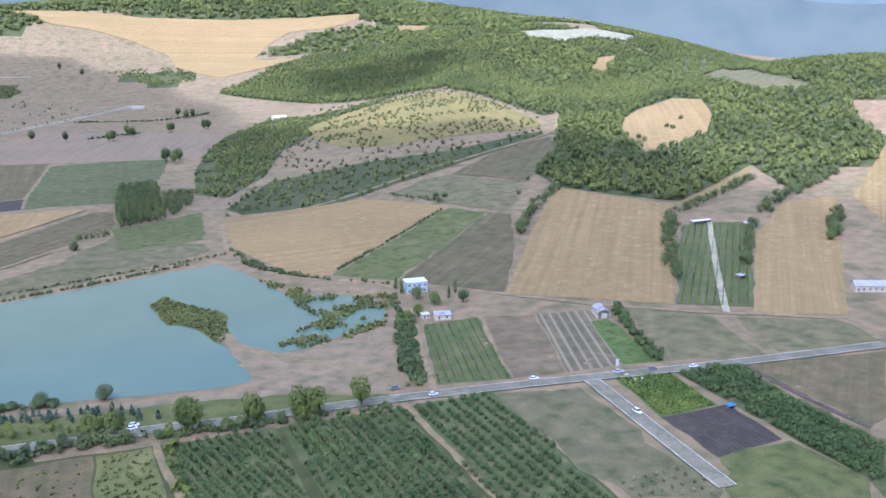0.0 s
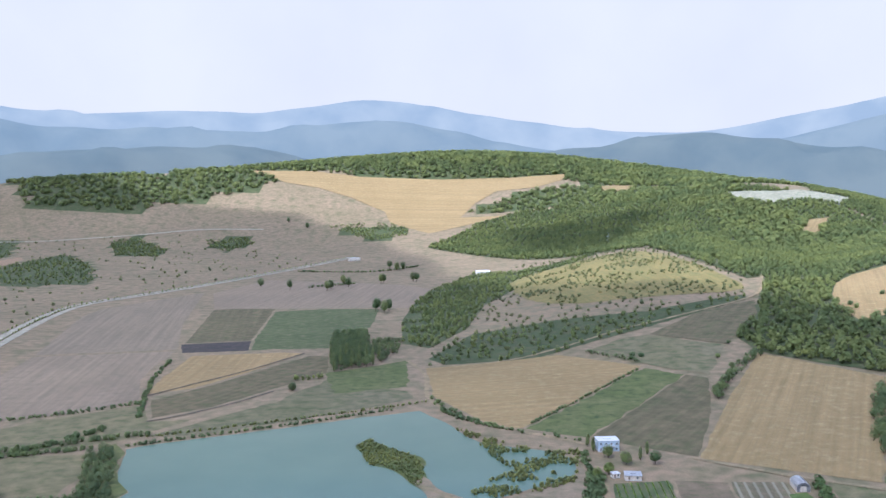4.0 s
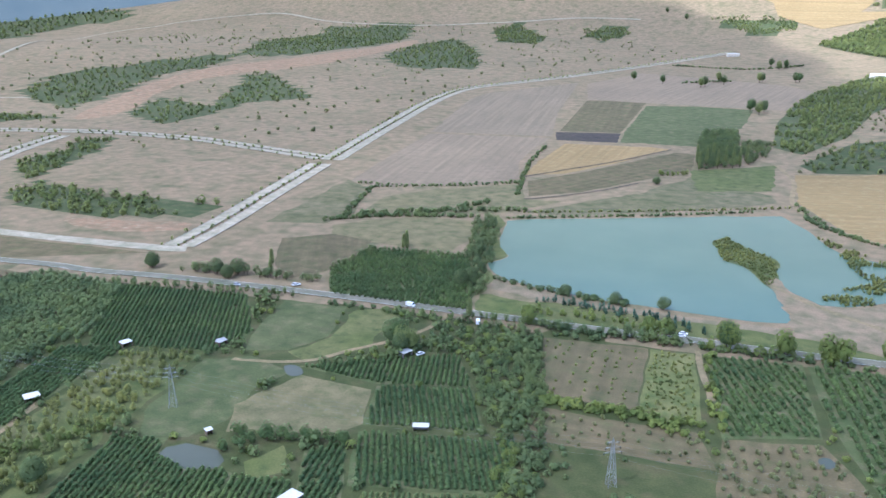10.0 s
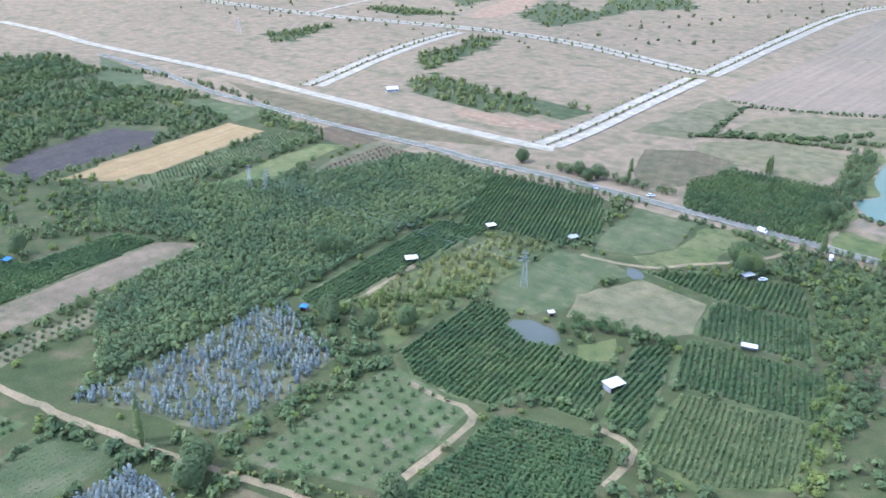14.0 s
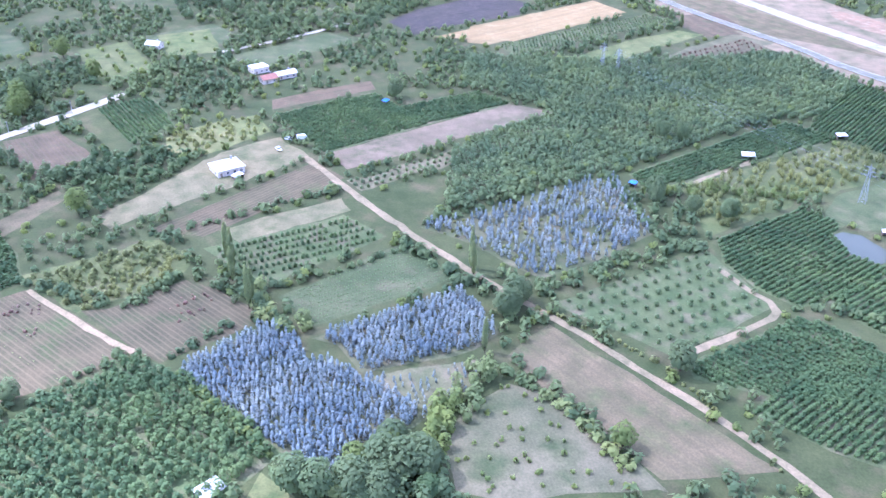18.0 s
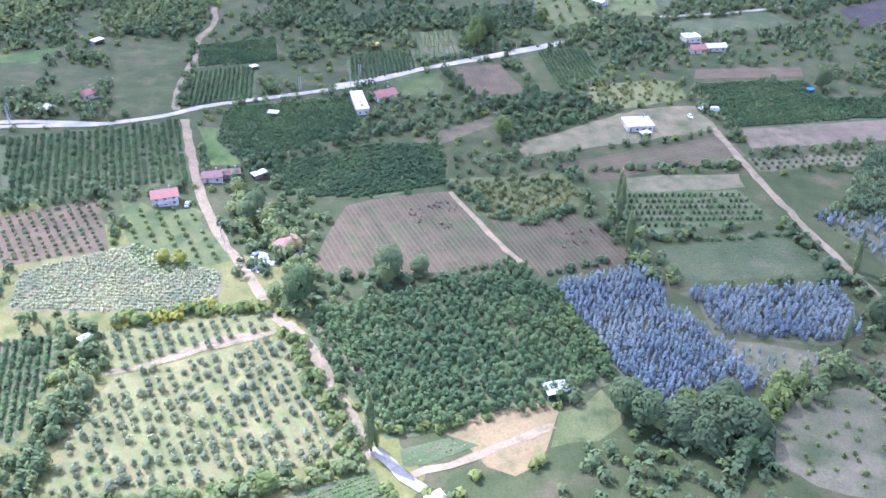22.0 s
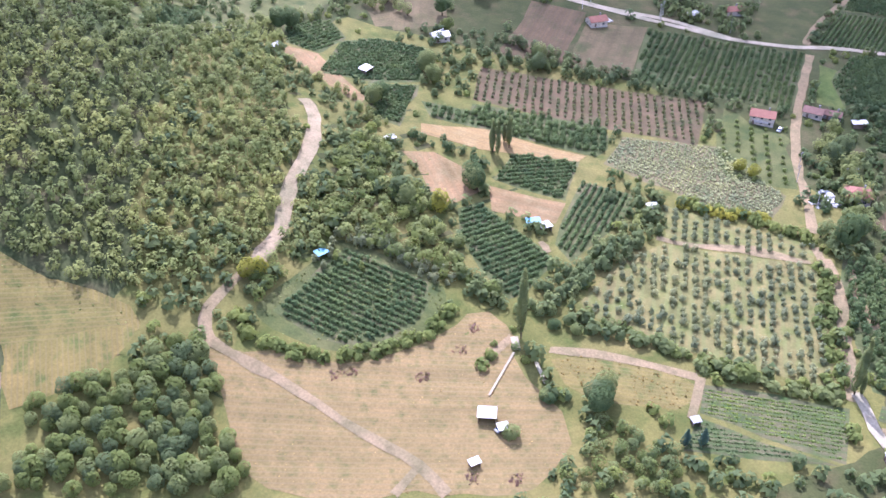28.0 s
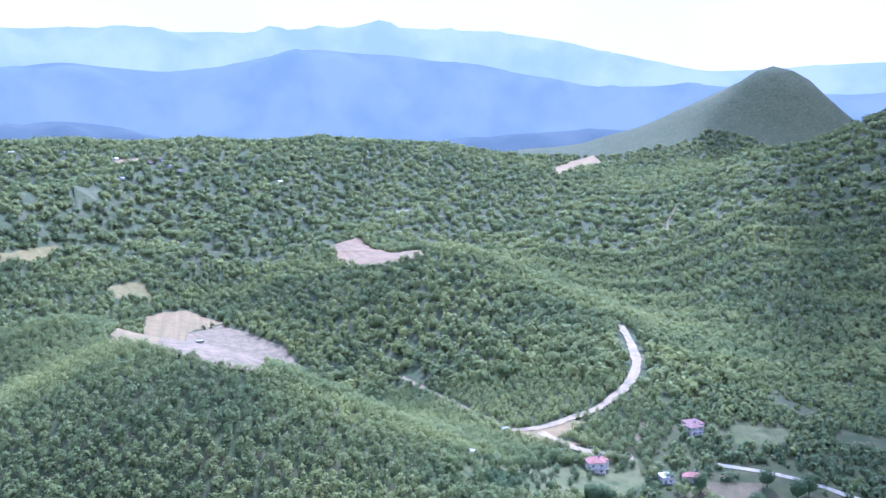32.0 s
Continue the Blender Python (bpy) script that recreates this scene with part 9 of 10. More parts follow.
def shed(x, y, turn, w, d, h, colour):
    ob = at_ground("shed", x, y, turn, SHED_LABEL[colour], "shed", "field sheds")
    if h < 1:
        bm = bmesh.new()
        box(bm, -w / 2, w / 2, -d / 2, d / 2, -0.1, h, 0.03)
        part("slab", mesh_of("slab", bm, CONCRETE), ob)
        return ob
    for sx in (-1, 1):
        for sy in (-1, 1):
            bm = bmesh.new()
            zz = h + (0.25 if sy > 0 else 0)
            box(bm, sx * (w / 2 - 0.1) - 0.08, sx * (w / 2 - 0.1) + 0.08, sy * (d / 2 - 0.1) - 0.08, sy * (d / 2 - 0.1) + 0.08, -0.3, zz - 0.02)
            part("post", mesh_of("post", bm, WOODEN), ob)
    bm = bmesh.new()
    box(bm, -w / 2 + 0.2, w / 2 - 0.2, d / 2 - 0.28, d / 2 - 0.2, 0, h)
    box(bm, -w / 2 + 0.12, -w / 2 + 0.2, -d / 2 + 0.2, d / 2 - 0.28, 0, h - 0.05)
    box(bm, w / 2 - 0.2, w / 2 - 0.12, -d / 2 + 0.2, d / 2 - 0.28, 0, h - 0.05)
    part("wall", mesh_of("wall", bm, WALL["grey"] if w > 5 else WOODEN), ob)
    bm = bmesh.new()
    n = max(6, int(w / 0.3))      # ribbed sheeting, one bent plate
    rows = []
    for px_, pz in ((-d / 2 - 0.3, h), (d / 2 + 0.25, h + 0.3)):
        for thick in (0.05, 0.0):
            rows.append([bm.verts.new((-w / 2 - 0.25 + k * (w + 0.5) / n, px_, pz + thick + 0.05 * (k % 2))) for k in range(n + 1)])
    for a, b in ((0, 2), (3, 1), (1, 0), (2, 3)):
        for k in range(n):
            bm.faces.new((rows[a][k], rows[a][k + 1], rows[b][k + 1], rows[b][k]))
    for k in (0, n):
        bm.faces.new((rows[0][k], rows[2][k], rows[3][k], rows[1][k]))
    part("roof", mesh_of("roof", bm, SHEET[colour]), ob)
    return ob


def loft(rings, mat, name):
    """A closed body through rings of points."""
    bm = bmesh.new()
    rows = [[bm.verts.new(p) for p in r] for r in rings]
    for a, b in zip(rows, rows[1:]):
        for i in range(len(a)):
            j = (i + 1) % len(a)
            bm.faces.new((a[i], a[j], b[j], b[i]))
    bm.faces.new(rows[0][::-1])
    bm.faces.new(rows[-1])
    return mesh_of(name, bm, mat)


def vehicle(x, y, turn, kind):
    """A parked car or van: body, cabin glass, four wheels with rims, lights."""
    L, W, H = {"car": (4.3, 1.75, 1.45), "suv": (4.6, 1.85, 1.7), "van": (5.4, 2.0, 2.3)}[kind]
    col = 0 if kind != "car" else int(rng.integers(3) % 3 * (rng.random() < 0.4))
    ob = at_ground("van" if kind == "van" else "car", x, y, turn, ("white" if col == 0 else "silver-grey") + (" delivery van standing by the road" if kind == "van" else " car standing on the road"), "van" if kind == "van" else "car", "vehicles")
    ob.location.z += 0.42
    hw = W / 2

    def ring(px_, half, z0, z1):
        return [(px_, -half, z0), (px_, half, z0), (px_, half * 1.0, (z0 + z1) / 2), (px_, half * 0.92, z1), (px_, -half * 0.92, z1), (px_, -half, (z0 + z1) / 2)]
    if kind == "van":
        rings = [ring(-L / 2, hw * 0.95, 0.35, H - 0.1), ring(-L / 2 + 0.1, hw, 0.3, H), ring(L * 0.18, hw, 0.3, H), ring(L * 0.3, hw, 0.3, H - 0.25), ring(L * 0.4, hw, 0.3, 1.25), ring(L / 2 - 0.1, hw * 0.95, 0.3, 1.05), ring(L / 2, hw * 0.88, 0.4, 0.85)]
    else:
        rings = [ring(-L / 2, hw * 0.88, 0.4, 0.85), ring(-L / 2 + 0.15, hw * 0.97, 0.28, 0.95), ring(-L * 0.3, hw, 0.25, 0.98), ring(L * 0.2, hw, 0.25, 0.95), ring(L * 0.4, hw * 0.97, 0.25, 0.85), ring(L / 2, hw * 0.85, 0.35, 0.65)]
    part("body", loft(rings, CARS[col], "body"), ob)
    if kind != "van":
        c = [ring(-L * 0.43, hw * 0.78, 0.93, 1.0), ring(-L * 0.33, hw * 0.84, 0.93, H - 0.04), ring(-L * 0.02, hw * 0.86, 0.93, H), ring(L * 0.1, hw * 0.84, 0.93, H - 0.08), ring(L * 0.25, hw * 0.8, 0.9, 0.97)]
        cab = part("cabin", loft(c, GLASS, "cabin"), ob, "dark tinted windows")
        bm = bmesh.new()
        box(bm, -L * 0.32, L * 0.09, -hw * 0.74, hw * 0.74, H - 0.05, H + 0.02, 0.015)
        part("roof", mesh_of("roof", bm, CARS[col]), ob)
    else:
        bm = bmesh.new()
        slab(bm, [(L * 0.405, -hw * 0.8, 1.32), (L * 0.405, hw * 0.8, 1.32), (L * 0.31, hw * 0.75, H - 0.22), (L * 0.31, -hw * 0.75, H - 0.22)], 0.03)
        part("windscreen", mesh_of("windscreen", bm, GLASS), ob)
    for sx in (-0.31, 0.31):
        for sy in (-1, 1):
            bm = bmesh.new()
            bmesh.ops.create_cone(bm, cap_ends=True, segments=12, radius1=0.32, radius2=0.32, depth=0.22, matrix=Matrix.Translation((sx * L, sy * (hw - 0.1), 0.32)) @ Matrix.Rotation(radians(90), 4, "X"))
            wh = part("wheel", mesh_of("wheel", bm, DARK), ob)
            bm = bmesh.new()
            bmesh.ops.create_cone(bm, cap_ends=True, segments=10, radius1=0.19, radius2=0.17, depth=0.06, matrix=Matrix.Translation((sx * L, sy * (hw + 0.02), 0.32)) @ Matrix.Rotation(radians(90), 4, "X"))
            part("rim", mesh_of("rim", bm, STEEL), wh)
    for sy in (-1, 1):
        bm = bmesh.new()
        box(bm, L / 2 - 0.12, L / 2 + 0.01, sy * hw * 0.62 - 0.16, sy * hw * 0.62 + 0.16, 0.55, 0.7, 0.02)
        part("headlight", mesh_of("headlight", bm, WALL["white"]), ob)
    return ob


def bar(bm, p, q, r):
    p, q = Vector(p), Vector(q)
    w = (q - p).normalized()
    a = w.cross(Vector((0.31, 0.77, 0.52))).normalized() * r
    b = w.cross(a).normalized() * r
    A = [bm.verts.new(p + v) for v in (a, b, -a, -b)]
    B = [bm.verts.new(q + v) for v in (a, b, -a, -b)]
    for i in range(4):
        bm.faces.new((A[i], A[(i + 1) % 4], B[(i + 1) % 4], B[i]))


def pylon(x, y, h):
    """A lattice mast: four legs, crossed braces, three arms with insulators."""
    ob = at_ground("pylon", x, y, 35, "grey steel lattice power mast", "pylon", "power masts")
    base, top = h * 0.085, h * 0.022
    half = lambda z: base + (top - base) * min(1, z / (h * 0.8))
    for sx in (-1, 1):
        for sy in (-1, 1):
            bm = bmesh.new()
            bar(bm, (sx * base, sy * base, -0.4), (sx * top, sy * top, h * 0.8), 0.07)
            bar(bm, (sx * top, sy * top, h * 0.8), (0, 0, h), 0.06)
            part("leg", mesh_of("leg", bm, STEEL), ob)
    bm = bmesh.new()
    n = 8
    for k in range(n):
        z0, z1 = h * 0.8 * k / n, h * 0.8 * (k + 1) / n
        a, b = half(z0), half(z1)
        for i in range(4):
            c0, s0 = ((-1, -1), (1, -1), (1, 1), (-1, 1))[i]
            c1, s1 = ((-1, -1), (1, -1), (1, 1), (-1, 1))[(i + 1) % 4]
            bar(bm, (c0 * a, s0 * a, z0), (c1 * b, s1 * b, z1), 0.03)
            bar(bm, (c1 * a, s1 * a, z0), (c0 * b, s0 * b, z1), 0.03)
    part("lattice", mesh_of("lattice", bm, STEEL), ob)
    for f, reach in ((0.70, 0.17), (0.80, 0.14), (0.9, 0.11)):
        bm = bmesh.new()
        for s in (-1, 1):
            bar(bm, (0, 0, h * f + 0.5), (s * h * reach, 0, h * f), 0.07)
            bar(bm, (0, 0, h * f - 0.3), (s * h * reach, 0, h * f), 0.07)
        arm = part("cross_arm", mesh_of("cross_arm", bm, STEEL), ob)
        for s in (-1, 1):
            bm = bmesh.new()
            bmesh.ops.create_cone(bm, cap_ends=True, segments=6, radius1=0.12, radius2=0.12, depth=0.9, matrix=Matrix.Translation((s * h * reach, 0, h * f - 0.5)))
            part("insulator", mesh_of("insulator", bm, GLASS), arm)
    return ob


def wires(a, b, z):
    """Sagging conductors between two masts."""
    co, quads = [], []
    d = math.dist(a, b)
    nx, ny = -(b[1] - a[1]) / d, (b[0] - a[0]) / d
    for off, dz in ((-2.6, -5), (2.6, -5), (-2.2, -3), (2.2, -3), (0, 0)):
        n, start = 14, len(co)
        for i in range(n + 1):
            f = i / n
            sag = 4 * f * (1 - f) * d * 0.02
            px_, py_ = a[0] + (b[0] - a[0]) * f + nx * off, a[1] + (b[1] - a[1]) * f + ny * off
            for c, s in ((0.014, 0), (-0.007, 0.012), (-0.007, -0.012)):
                co.append((px_ + nx * c, py_ + ny * c, z + dz - sag + s))
            if i:
                k = start + 3 * i
                quads += [(k - 3 + j, k - 3 + (j + 1) % 3, k + (j + 1) % 3, k + j) for j in range(3)]
    tagged(new("power_line", mesh_from("power_line", np.array(co), np.array(quads), STEEL)), "thin overhead power line between masts", "power line")


def pole(x, y):
    ob = at_ground("utility_pole", x, y, float(rng.uniform(0, 180)), "slim grey utility pole with a lamp arm", "pole", "utility poles")
    bm = bmesh.new()
    bmesh.ops.create_cone(bm, cap_ends=True, segments=8, radius1=0.16, radius2=0.09, depth=8.4, matrix=Matrix.Translation((0, 0, 3.8)))
    part("shaft", mesh_of("shaft", bm, CONCRETE), ob)
    bm = bmesh.new()
    bar(bm, (-0.9, 0, 7.4), (0.9, 0, 7.4), 0.07)
    arm = part("cross_arm", mesh_of("cross_arm", bm, STEEL), ob)
    for s in (-0.8, 0, 0.8):
        bm = bmesh.new()
        bmesh.ops.create_cone(bm, cap_ends=True, segments=6, radius1=0.07, radius2=0.05, depth=0.25, matrix=Matrix.Translation((s, 0, 7.6)))
        part("insulator", mesh_of("insulator", bm, GLASS), arm)


def tunnel_barn(x, y, turn):
    ob = at_ground("barn", x, y, turn, "white barn with a rounded sheet roof", "barn")
    L, W = 13.0, 7.0
    arch = lambda r, z: [(0, math.cos(t) * r, z + math.sin(t) * r * 0.8) for t in np.linspace(0, math.pi, 13)]
    bm = bmesh.new()
    rows = []
    for k in range(9):
        px_ = -L / 2 + k * L / 8
        rows.append([bm.verts.new((px_, p[1], p[2] + 0.04 * (k % 2))) for p in arch(W / 2 + 0.15, 2.0)])
    for a, b in zip(rows, rows[1:]):
        for i in range(12):
            bm.faces.new((a[i], b[i], b[i + 1], a[i + 1]))
    bmesh.ops.solidify(bm, geom=bm.faces[:], thickness=0.08)
    part("roof", mesh_of("roof", bm, SHEET["white"]), ob)
    for s in (-1, 1):
        bm = bmesh.new()
        vs = [bm.verts.new((s * (L / 2 - 0.3), p[1], p[2])) for p in arch(W / 2, 2.0)] + [bm.verts.new((s * (L / 2 - 0.3), -W / 2, -0.3)), bm.verts.new((s * (L / 2 - 0.3), W / 2, -0.3))]
        f = bm.faces.new(vs)
        bmesh.ops.solidify(bm, geom=[f], thickness=0.15)
        part("end_wall", mesh_of("end_wall", bm, WALL["grey"]), ob)
        bm = bmesh.new()
        box(bm, -L / 2 + 0.2, L / 2 - 0.2, s * W / 2 - 0.1, s * W / 2 + 0.1, -0.3, 2.05)
        part("side_wall", mesh_of("side_wall", bm, WALL["white"]), ob)
    bm = bmesh.new()
    box(bm, L / 2 - 0.28, L / 2 - 0.1, -1.6, 1.6, 0, 2.9, 0.02)
    part("door", mesh_of("door", bm, WALL["cream"]), ob)


def road_sign(x, y):
    ob = at_ground("road_sign", x, y, 20, "tall white roadside sign at the junction", "sign")
    for s in (-1, 1):
        bm = bmesh.new()
        bmesh.ops.create_cone(bm, cap_ends=True, segments=8, radius1=0.12, radius2=0.1, depth=7, matrix=Matrix.Translation((s * 0.7, 0, 3.3)))
        part("post", mesh_of("post", bm, STEEL), ob)
    bm = bmesh.new()
    box(bm, -1.0, 1.0, -0.2, -0.08, 3.6, 7.0, 0.03)
    part("panel", mesh_of("panel", bm, SHEET["white"]), ob)
    for i, (dx, dy) in enumerate(((3, -4), (5, -7), (8, -10), (4.5, -10))):
        b = at_ground("concrete_block", x + dx, y + dy, 30 * i, "white concrete block at the road edge", "block", "blocks")
        bm = bmesh.new()
        box(bm, -1.0, 1.0, -0.4, 0.4, -0.1, 0.9, 0.08)
        part("block", mesh_of("block", bm, CONCRETE), b)


def brush_heap(x, y):
    q = crown(46, 2.6, -0.2, 0.9, 0.5, 6, fill=0.6)
    me = leaf_mesh("brush_heap", q, LEAF["dry"])
    ob = tagged(new("brush_heap", me), "heap of dead brown brushwood", "brushwood", "brush heaps", "stuff")
    ob.location = (x, y, float(height(np.array(x), np.array(y))) + 0.1)
    ob.rotation_euler = (0, 0, rng.uniform(0, 6))


def debris(x, y):
    ob = at_ground("scrap_heap", x, y, float(rng.uniform(0, 90)), "heap of pale scrap beside the lane", "scrap", "scrap heaps")
    for k in range(7):
        bm = bmesh.new()
        a, b, c = rng.uniform(0.4, 1.5, 3)
        box(bm, -a, a, -b, b, -0.1, c * 0.7, 0.05)
        p = part("piece", mesh_of("piece", bm, (SHEET["white"], CONCRETE, SHEET["grey"])[k % 3]), ob)
        p.location = (*rng.uniform(-2.5, 2.5, 2), 0)
        p.rotation_euler = (0, 0, rng.uniform(0, 3))


def slab_path(points, width):
    tagged(new("concrete_slab", ribbon("concrete_slab", M["concrete"], smooth_line(points, 2), width, 0.5)), "pale concrete slab path", "path", kind="structure")


# road markings
for off in (-3.5, 3.5):
    tagged(new("road_marking", ribbon("road_marking", M["white_line"], offset_line(L["main_road"], off), 0.22, 0.52)), "white painted edge line", "marking", kind="structure")
for off in (-3.5, 3.5):
    tagged(new("road_marking", ribbon("road_marking", M["white_line"], offset_line(L["side_road"], off), 0.22, 0.53)), "white painted edge line", "marking", kind="structure")
for line in MEDIANS:
    pts = line[::2]
    planted("median_shrubs", "small", "oak", np.array(pts), "young dark shrubs between the carriageways", "shrubs", (0.9, 1.7))
    planted("median_shrubs", "small", "oak", np.array(offset_line(line, 12.5)[::3]), "young dark shrubs along the road", "shrubs", (0.9, 1.7))

# ---- buildings, sheds, vehicles and masts ----
house(-346.6, -73.6, 105.0, 13,11,3.2, "white_hip", "white", "white single-storey house with a pale roof", 1)
house(-222.0, -266.0, 117.0, 10,7,4.4, "red_gable", "white", "white two-storey house with a faded red roof", 2)
house(-200.4, -208.3, 126.0, 9,8,3.6, "red_hip", "cream", "small cream house with a dark red roof", 1)
house(-353.2, -203.4, 129.0, 11,8,3.4, "red_gable", "white", "white house with a red roof", 1)
house(-483.4, -37.6, 110.0, 10,8,3.6, "white_flat", "white", "white flat-roofed village house", 1)
house(-464.3, -34.9, 105.0, 9,7,3.0, "red_gable", "cream", "low house with an orange tiled roof", 1)
house(-469.7, -24.0, 107.0, 12,6,3.0, "white_gable", "cream", "low house with a pale metal roof", 1)
house(-245.4, -255.0, 108.0, 8,6,3.0, "brown_gable", "cream", "small cottage with a brown roof", 1)
house(-250.6, -248.5, 108.0, 7,5,2.6, "brown_gable", "grey", "small shed with a brown roof", 1)
house(-340.6, -213.7, 22.0, 24,6,3.4, "white_flat", "white", "long low white building beside the village road", 1)
house(-231.8, -372.4, 158.0, 9,7,3.2, "red_gable", "white", "white cottage with a red roof", 1)
house(-111.7, -481.0, 167.0, 9,8,6.0, "red_hip", "white", "white two-storey house with a red roof", 2)
house(-156.5, -457.6, 156.0, 9,7,3.4, "red_hip", "cream", "cottage with an orange roof", 1)
house(-142.7, -460.3, 171.0, 6,6,3.6, "white_flat", "white", "small white cubic flat-roofed house", 1)
house(-309.5, -343.6, 150.0, 9,6,3.0, "red_gable", "cream", "small house with a red roof", 1)
house(-151.4, -401.3, 159.0, 8,6,3.0, "white_gable", "white", "white roofed cottage under a tree", 1)
house(-191.2, -505.1, -176.0, 9,8,5.0, "brown_hip", "cream", "house with a dark pinkish roof", 2)
house(-143.8, -461.5, 180.0, 6,6,3.6, "white_flat", "white", "small white cubic flat-roofed house", 1)
house(89.9, 523.9, 4.0, 13,10,6.5, "white_flat", "blue", "light blue two-storey house with a white roof", 2)
house(95.3, 468.8, -6.0, 9,8,2.6, "grey_flat", "cream", "low cream flat-roofed outbuilding by the farm", 1)
house(86.0, 471.6, 11.0, 4,4,2.4, "white_flat", "white", "small plain white block hut", 1)
house(345.2, 444.5, -17.0, 20,9,3.6, "grey_gable", "cream", "long farm building with a grey roof", 1)
house(-245.0, 2063.3, 23.0, 26,12,6, "white_flat", "white", "long white building by the road", 1)
house(44.3, 1694.4, 13.0, 26,12,5, "white_gable", "white", "long white-roofed building by the wood", 1)
house(-597.8, 408.1, 68.0, 10,7,2.6, "white_gable", "grey", "low building with a pale roof", 1)
house(-620.3, -211.2, 124.0, 11,8,3.4, "white_gable", "cream", "low cream house with a pale roof", 1)
house(-543.7, -93.8, 54.0, 9,7,3.0, "white_gable", "white", "small plain white house among trees", 1)
house(-279.5, -420.6, 180.0, 7,6,3.0, "red_gable", "cream", "small house with a red roof", 1)
house(-299.4, -425.0, -169.0, 22,6,3.2, "white_gable", "white", "long white-roofed shed beside the village", 1)
house(5.4, -2013.4, -144.0, 12,9,5, "white_flat", "white", "white flat-roofed village house on the plateau", 2)
house(-41.1, -1857.6, -146.0, 10,8,4, "white_gable", "cream", "cream village house on the plateau", 1)
house(-108.3, -1885.7, -154.0, 10,8,4, "white_gable", "cream", "cream village house on the plateau", 1)
house(-175.4, -1918.0, -152.0, 14,9,4, "white_flat", "white", "white flat-roofed village house on the plateau", 1)
house(43.3, -2034.3, -138.0, 12,9,5, "red_gable", "cream", "village house with a red roof", 2)
house(-115.1, -484.5, -175.0, 9,8,5.5, "red_hip", "white", "white two-storey house with a red roof", 2)
house(258.1, -1926.6, -162.0, 10,8,4, "white_flat", "white", "small white flat-roofed house in the hill village", 1)
house(126.2, -2067.6, -144.0, 10,8,4, "white_gable", "cream", "cream house in the hill village", 1)
house(95.2, -1967.0, -142.0, 12,9,4, "white_flat", "white", "small white flat-roofed house in the hill village", 1)
house(62.2, -1990.9, -140.0, 12,9,4, "red_gable", "cream", "red-roofed house in the hill village", 1)
house(36.9, -2013.0, -142.0, 10,8,4, "white_flat", "white", "small white flat-roofed house in the hill village", 1)
house(20.9, -1983.6, -140.0, 10,8,4, "white_gable", "white", "white house in the hill village", 1)
house(5.1, -1973.0, -142.0, 11,8,4, "white_flat", "white", "small white flat-roofed house in the hill village", 1)
house(118.3, -1835.0, -135.0, 10,8,4, "white_gable", "cream", "cream house in the hill village", 1)
house(-43.3, -1859.0, -146.0, 14,9,4, "red_gable", "cream", "red-roofed house in the hill village", 1)
house(-87.1, -1956.3, -148.0, 10,8,4, "white_flat", "white", "small white flat-roofed house in the hill village", 1)
house(-126.5, -1928.5, -149.0, 10,8,4, "white_gable", "white", "white house in the hill village", 1)
house(-167.7, -1914.5, -152.0, 16,9,4, "white_flat", "white", "long white house in the hill village", 1)
house(-191.9, -1934.3, -150.0, 12,9,4, "white_gable", "cream", "cream house in the hill village", 1)
house(226.9, -2134.2, -146.0, 10,8,4, "white_flat", "white", "small white flat-roofed house in the hill village", 1)
house(326.4, -2094.6, -148.0, 12,9,4, "white_gable", "cream", "cream house in the hill village", 1)
house(-88.7, -2201.8, -139.0, 10,8,4, "white_flat", "white", "small white flat-roofed house in the hill village", 1)
house(-471.9, -2289.4, -141.0, 12,9,4, "white_gable", "cream", "cream house in the hill village", 1)
house(-194.1, -509.4, 176.0, 10,9,5, "brown_hip", "cream", "house with a dark pinkish roof", 2)
shed(-298.0, 235.5, 72.0, 5,3.5,2.4, "white")
shed(-290.8, 173.1, 60.0, 6,4.5,2.4, "white")
shed(-150.1, 153.3, 79.0, 7,5,2.6, "white")
shed(-170.4, 280.6, 72.0, 6,4,2.4, "white")
shed(-132.1, 217.6, 22.0, 6,2.5,2.2, "white")
shed(-257.7, 256.6, 63.0, 4,3,2.2, "grey")
shed(-206.0, 181.1, 63.0, 2.5,2,2, "white")
shed(-279.0, 102.1, 34.0, 3,2.5,2.2, "blue")
shed(-140.2, -104.1, 117.0, 7,5,2.8, "white")
shed(-90.4, -270.0, 162.0, 4,3.5,2.4, "white")
shed(-88.7, -274.6, 146.0, 5,2.5,2.2, "teal")
shed(-132.4, -254.1, 153.0, 4,3,2.4, "white")
shed(-99.9, -391.4, -169.0, 4,3,2.4, "white")
shed(-74.4, -341.0, 180.0, 4,3,2.2, "white")
shed(-71.7, -417.6, -171.0, 5,3,2.4, "grey")
shed(-90.2, -133.6, 135.0, 5,4,2.8, "white")
shed(-13.1, -299.6, 180.0, 4,3,2.2, "teal")
shed(-15.0, -219.4, 135.0, 5.2,4,2.6, "white")
shed(-1.1, -209.4, 166.0, 3,2,2.0, "white")
shed(-15.6, -213.2, 153.0, 3,2.5,2.0, "white")
shed(-60.6, -179.2, 153.0, 2.5,2,2, "grey")
shed(-375.1, -281.2, 143.0, 4,3,2.2, "white")
shed(-426.2, -225.4, 139.0, 8,3,2.2, "yellow")
shed(-317.1, -251.4, 90.0, 5,3,2.2, "white")
shed(-285.0, -351.0, 171.0, 6,5,3, "white")
shed(-239.2, -373.6, 163.0, 7,6,0.3, "grey")
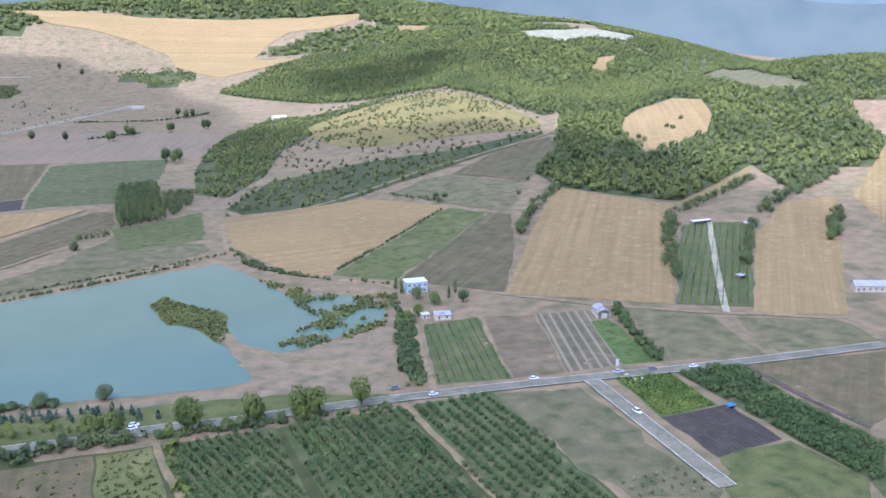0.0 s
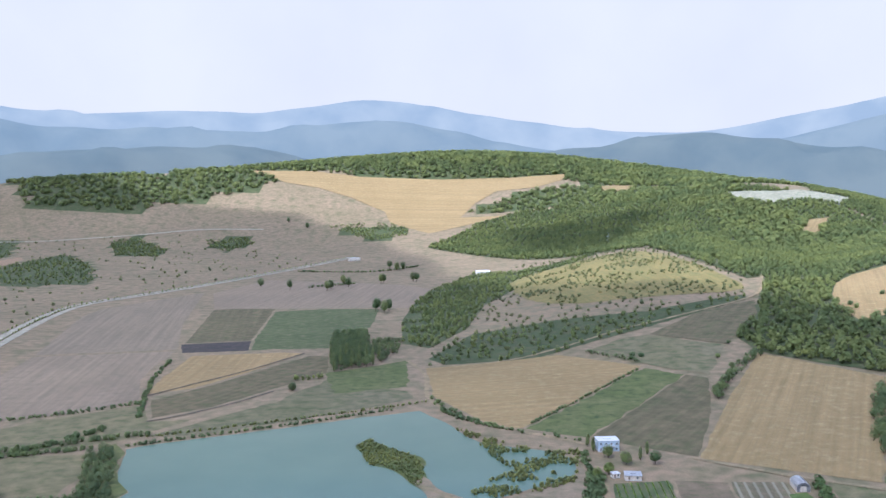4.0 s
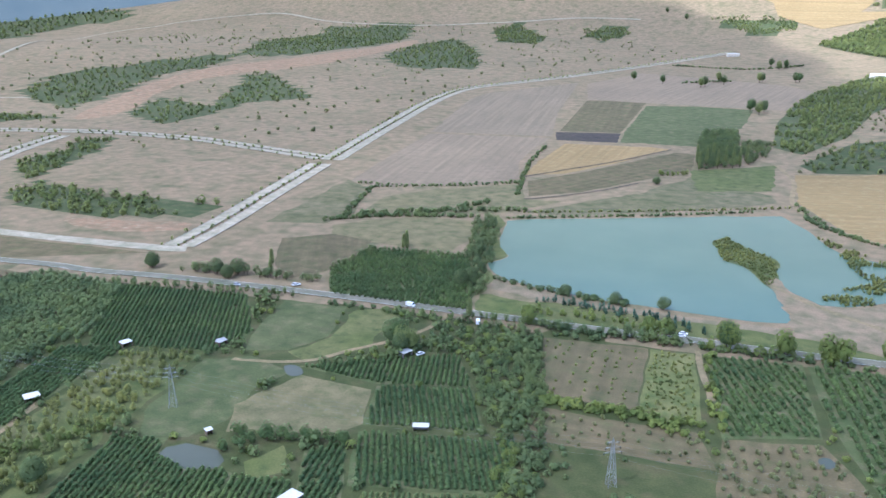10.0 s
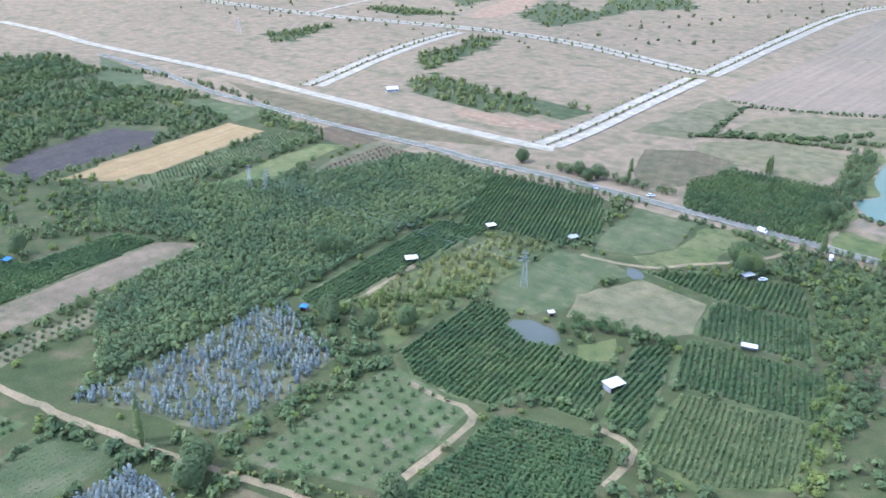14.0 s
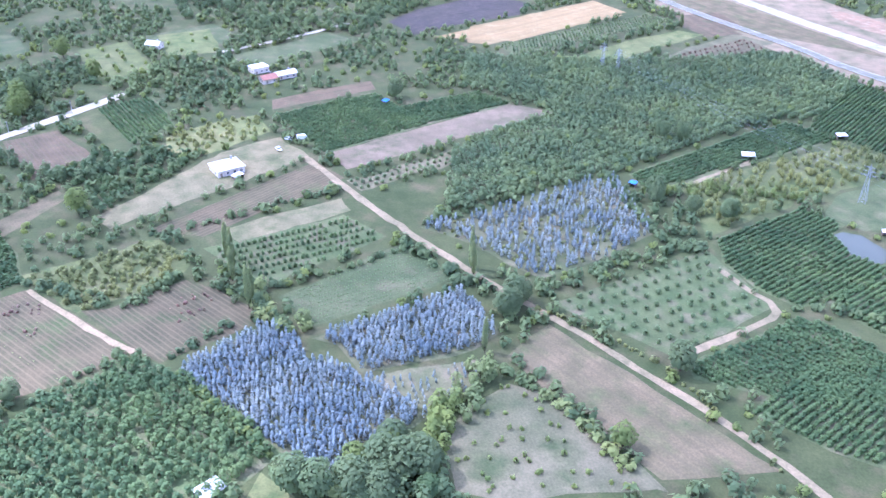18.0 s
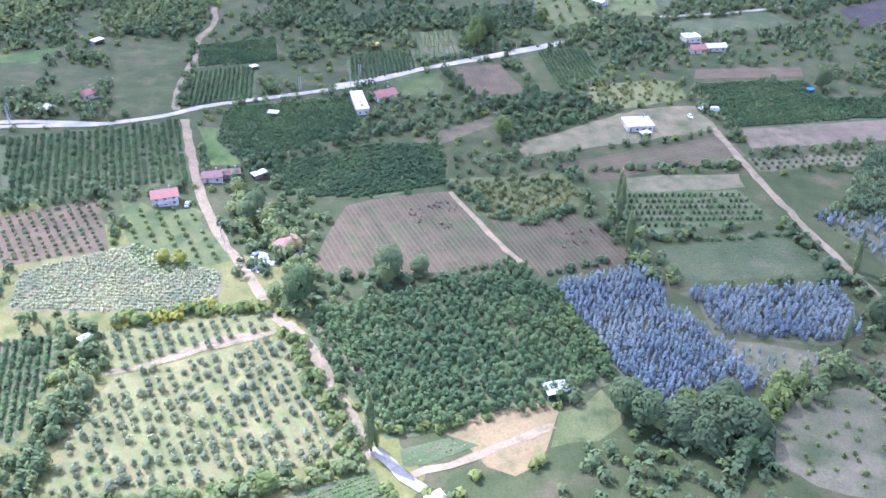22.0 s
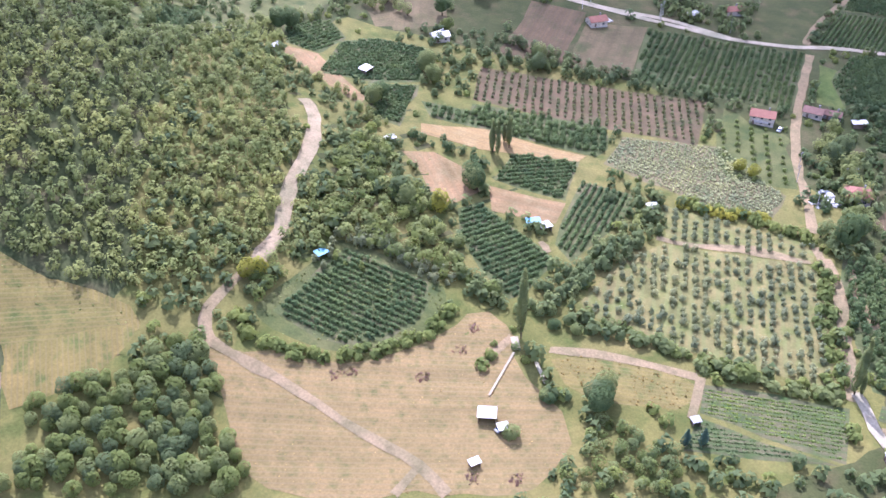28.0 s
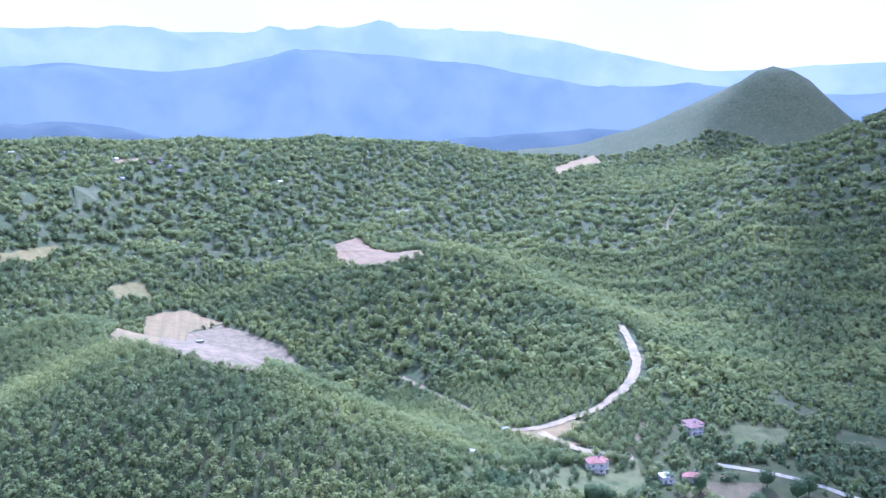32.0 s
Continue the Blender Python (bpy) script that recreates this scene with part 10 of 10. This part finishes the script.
shed(-253.0, -237.1, 45.0, 4,6,2.4, "white")
shed(-216.1, -219.4, 101.0, 4,3,2.2, "white")
shed(-386.2, -377.4, 159.0, 7,4,2.6, "white")
shed(-34.0, -471.7, -135.0, 7,5,2.6, "white")
shed(-99.2, -390.2, -164.0, 5,4,2.4, "white")
shed(-151.5, -402.3, 180.0, 7,5,2.8, "white")
shed(-327.6, -428.1, -171.0, 8,5,2.6, "white")
shed(-301.0, -424.8, -163.0, 14,4,2.6, "white")
shed(-807.1, -861.7, 156.0, 12,8,4, "white")
shed(-94.8, -566.2, -162.0, 6,4,2.4, "white")
shed(-234.3, -565.8, -137.0, 5,4,2.4, "white")
shed(-336.9, -70.0, 129.0, 5,3,2.0, "white")
shed(-257.2, 255.8, 79.0, 5,3,2.2, "grey")
shed(-412.7, 21.6, 127.0, 4,2.5,2, "blue")
shed(187.0, 319.2, 18.0, 3.5,2,1.2, "blue")
shed(44.5, -1102.5, -146.0, 9,4,2.8, "grey")
shed(325.9, 615.0, 9.0, 16,4,2.6, "white")
shed(354.4, 597.7, 35.0, 5,4,2.4, "white")
shed(285.8, 486.0, 23.0, 5,4,2.4, "grey")
vehicle(-197.3, 340.8, -8.0, "van")
vehicle(-154.7, 332.5, 113.0, "van")
vehicle(-303.8, 330.7, 11.0, "car")
vehicle(-272.2, 344.8, 56.0, "car")
vehicle(69.0, 361.8, 0.0, "car")
vehicle(-56.2, 357.0, 14.0, "car")
vehicle(147.2, 323.2, -72.0, "suv")
vehicle(117.0, 368.8, 0.0, "car")
vehicle(173.8, 366.6, 14.0, "car")
vehicle(157.3, 367.2, 0.0, "car")
vehicle(193.5, 364.6, 11.0, "car")
vehicle(-164.0, 283.8, 63.0, "car")
vehicle(-375.3, -39.4, 45.0, "car")
vehicle(-374.8, -32.7, 90.0, "van")
vehicle(-363.9, -46.5, 18.0, "car")
vehicle(-221.8, -256.7, -166.0, "car")
vehicle(-55.8, 360.2, 0.0, "car")
vehicle(-15.5, -213.8, 180.0, "car")
vehicle(54.0, 373.1, 0.0, "car")
vehicle(-273.4, 344.9, 76.0, "car")
pylon(-234.5, 194.1, 19)
pylon(-54.2, 208.3, 19)
pylon(-439.5, 170.5, 16)
pylon(-425.5, 173.4, 16)
pylon(305.8, 1829.7, 30)
pylon(914.4, 2159.7, 32)
pylon(854.3, 1705.7, 40)
pylon(854.9, 1634.0, 40)
pylon(-961.1, 465.7, 20)
wires((-234.5, 194.1), (-54.2, 208.3), 18)
wires((-54.2, 208.3), (126.1, 222.5), 18)
wires((-234.5, 194.1), (-425.5, 173.4), 17)
pole(-267, -359)
pole(-251, -397)
pole(-269, -361)
pole(-238, -388)
pole(-364, -224)
pole(-415, -171)
pole(-366, -220)
pole(-353, -248)
pole(-414, -181)
pole(-193, -230)
pole(-183, -215)
pole(-202, -235)
pole(-273, -362)
pole(-249, -392)
pole(-353, -249)
pole(-379, -222)
pole(-265, -357)
pole(-287, -329)
pole(-379, -223)
pole(-438, -142)
tunnel_barn(180.2, 447.9, -95.0)
road_sign(156.4, 367.3)
brush_heap(-36, -249)
brush_heap(-26, -244)
brush_heap(-10, -243)
brush_heap(7, -257)
brush_heap(11, -259)
brush_heap(2, -207)
brush_heap(-7, -199)
debris(-191, -216)
debris(-194, -215)
debris(-186, -217)
debris(-189, -213)
debris(-194, -218)
slab_path([(-43.5, -237.6), (-40.3, -233.0)], 2.5)
slab_path([(-43.0, -228.8), (-37.7, -217.7)], 1.2)
slab_path([(-38.9, -232.9), (-21.0, -225.0)], 0.7)
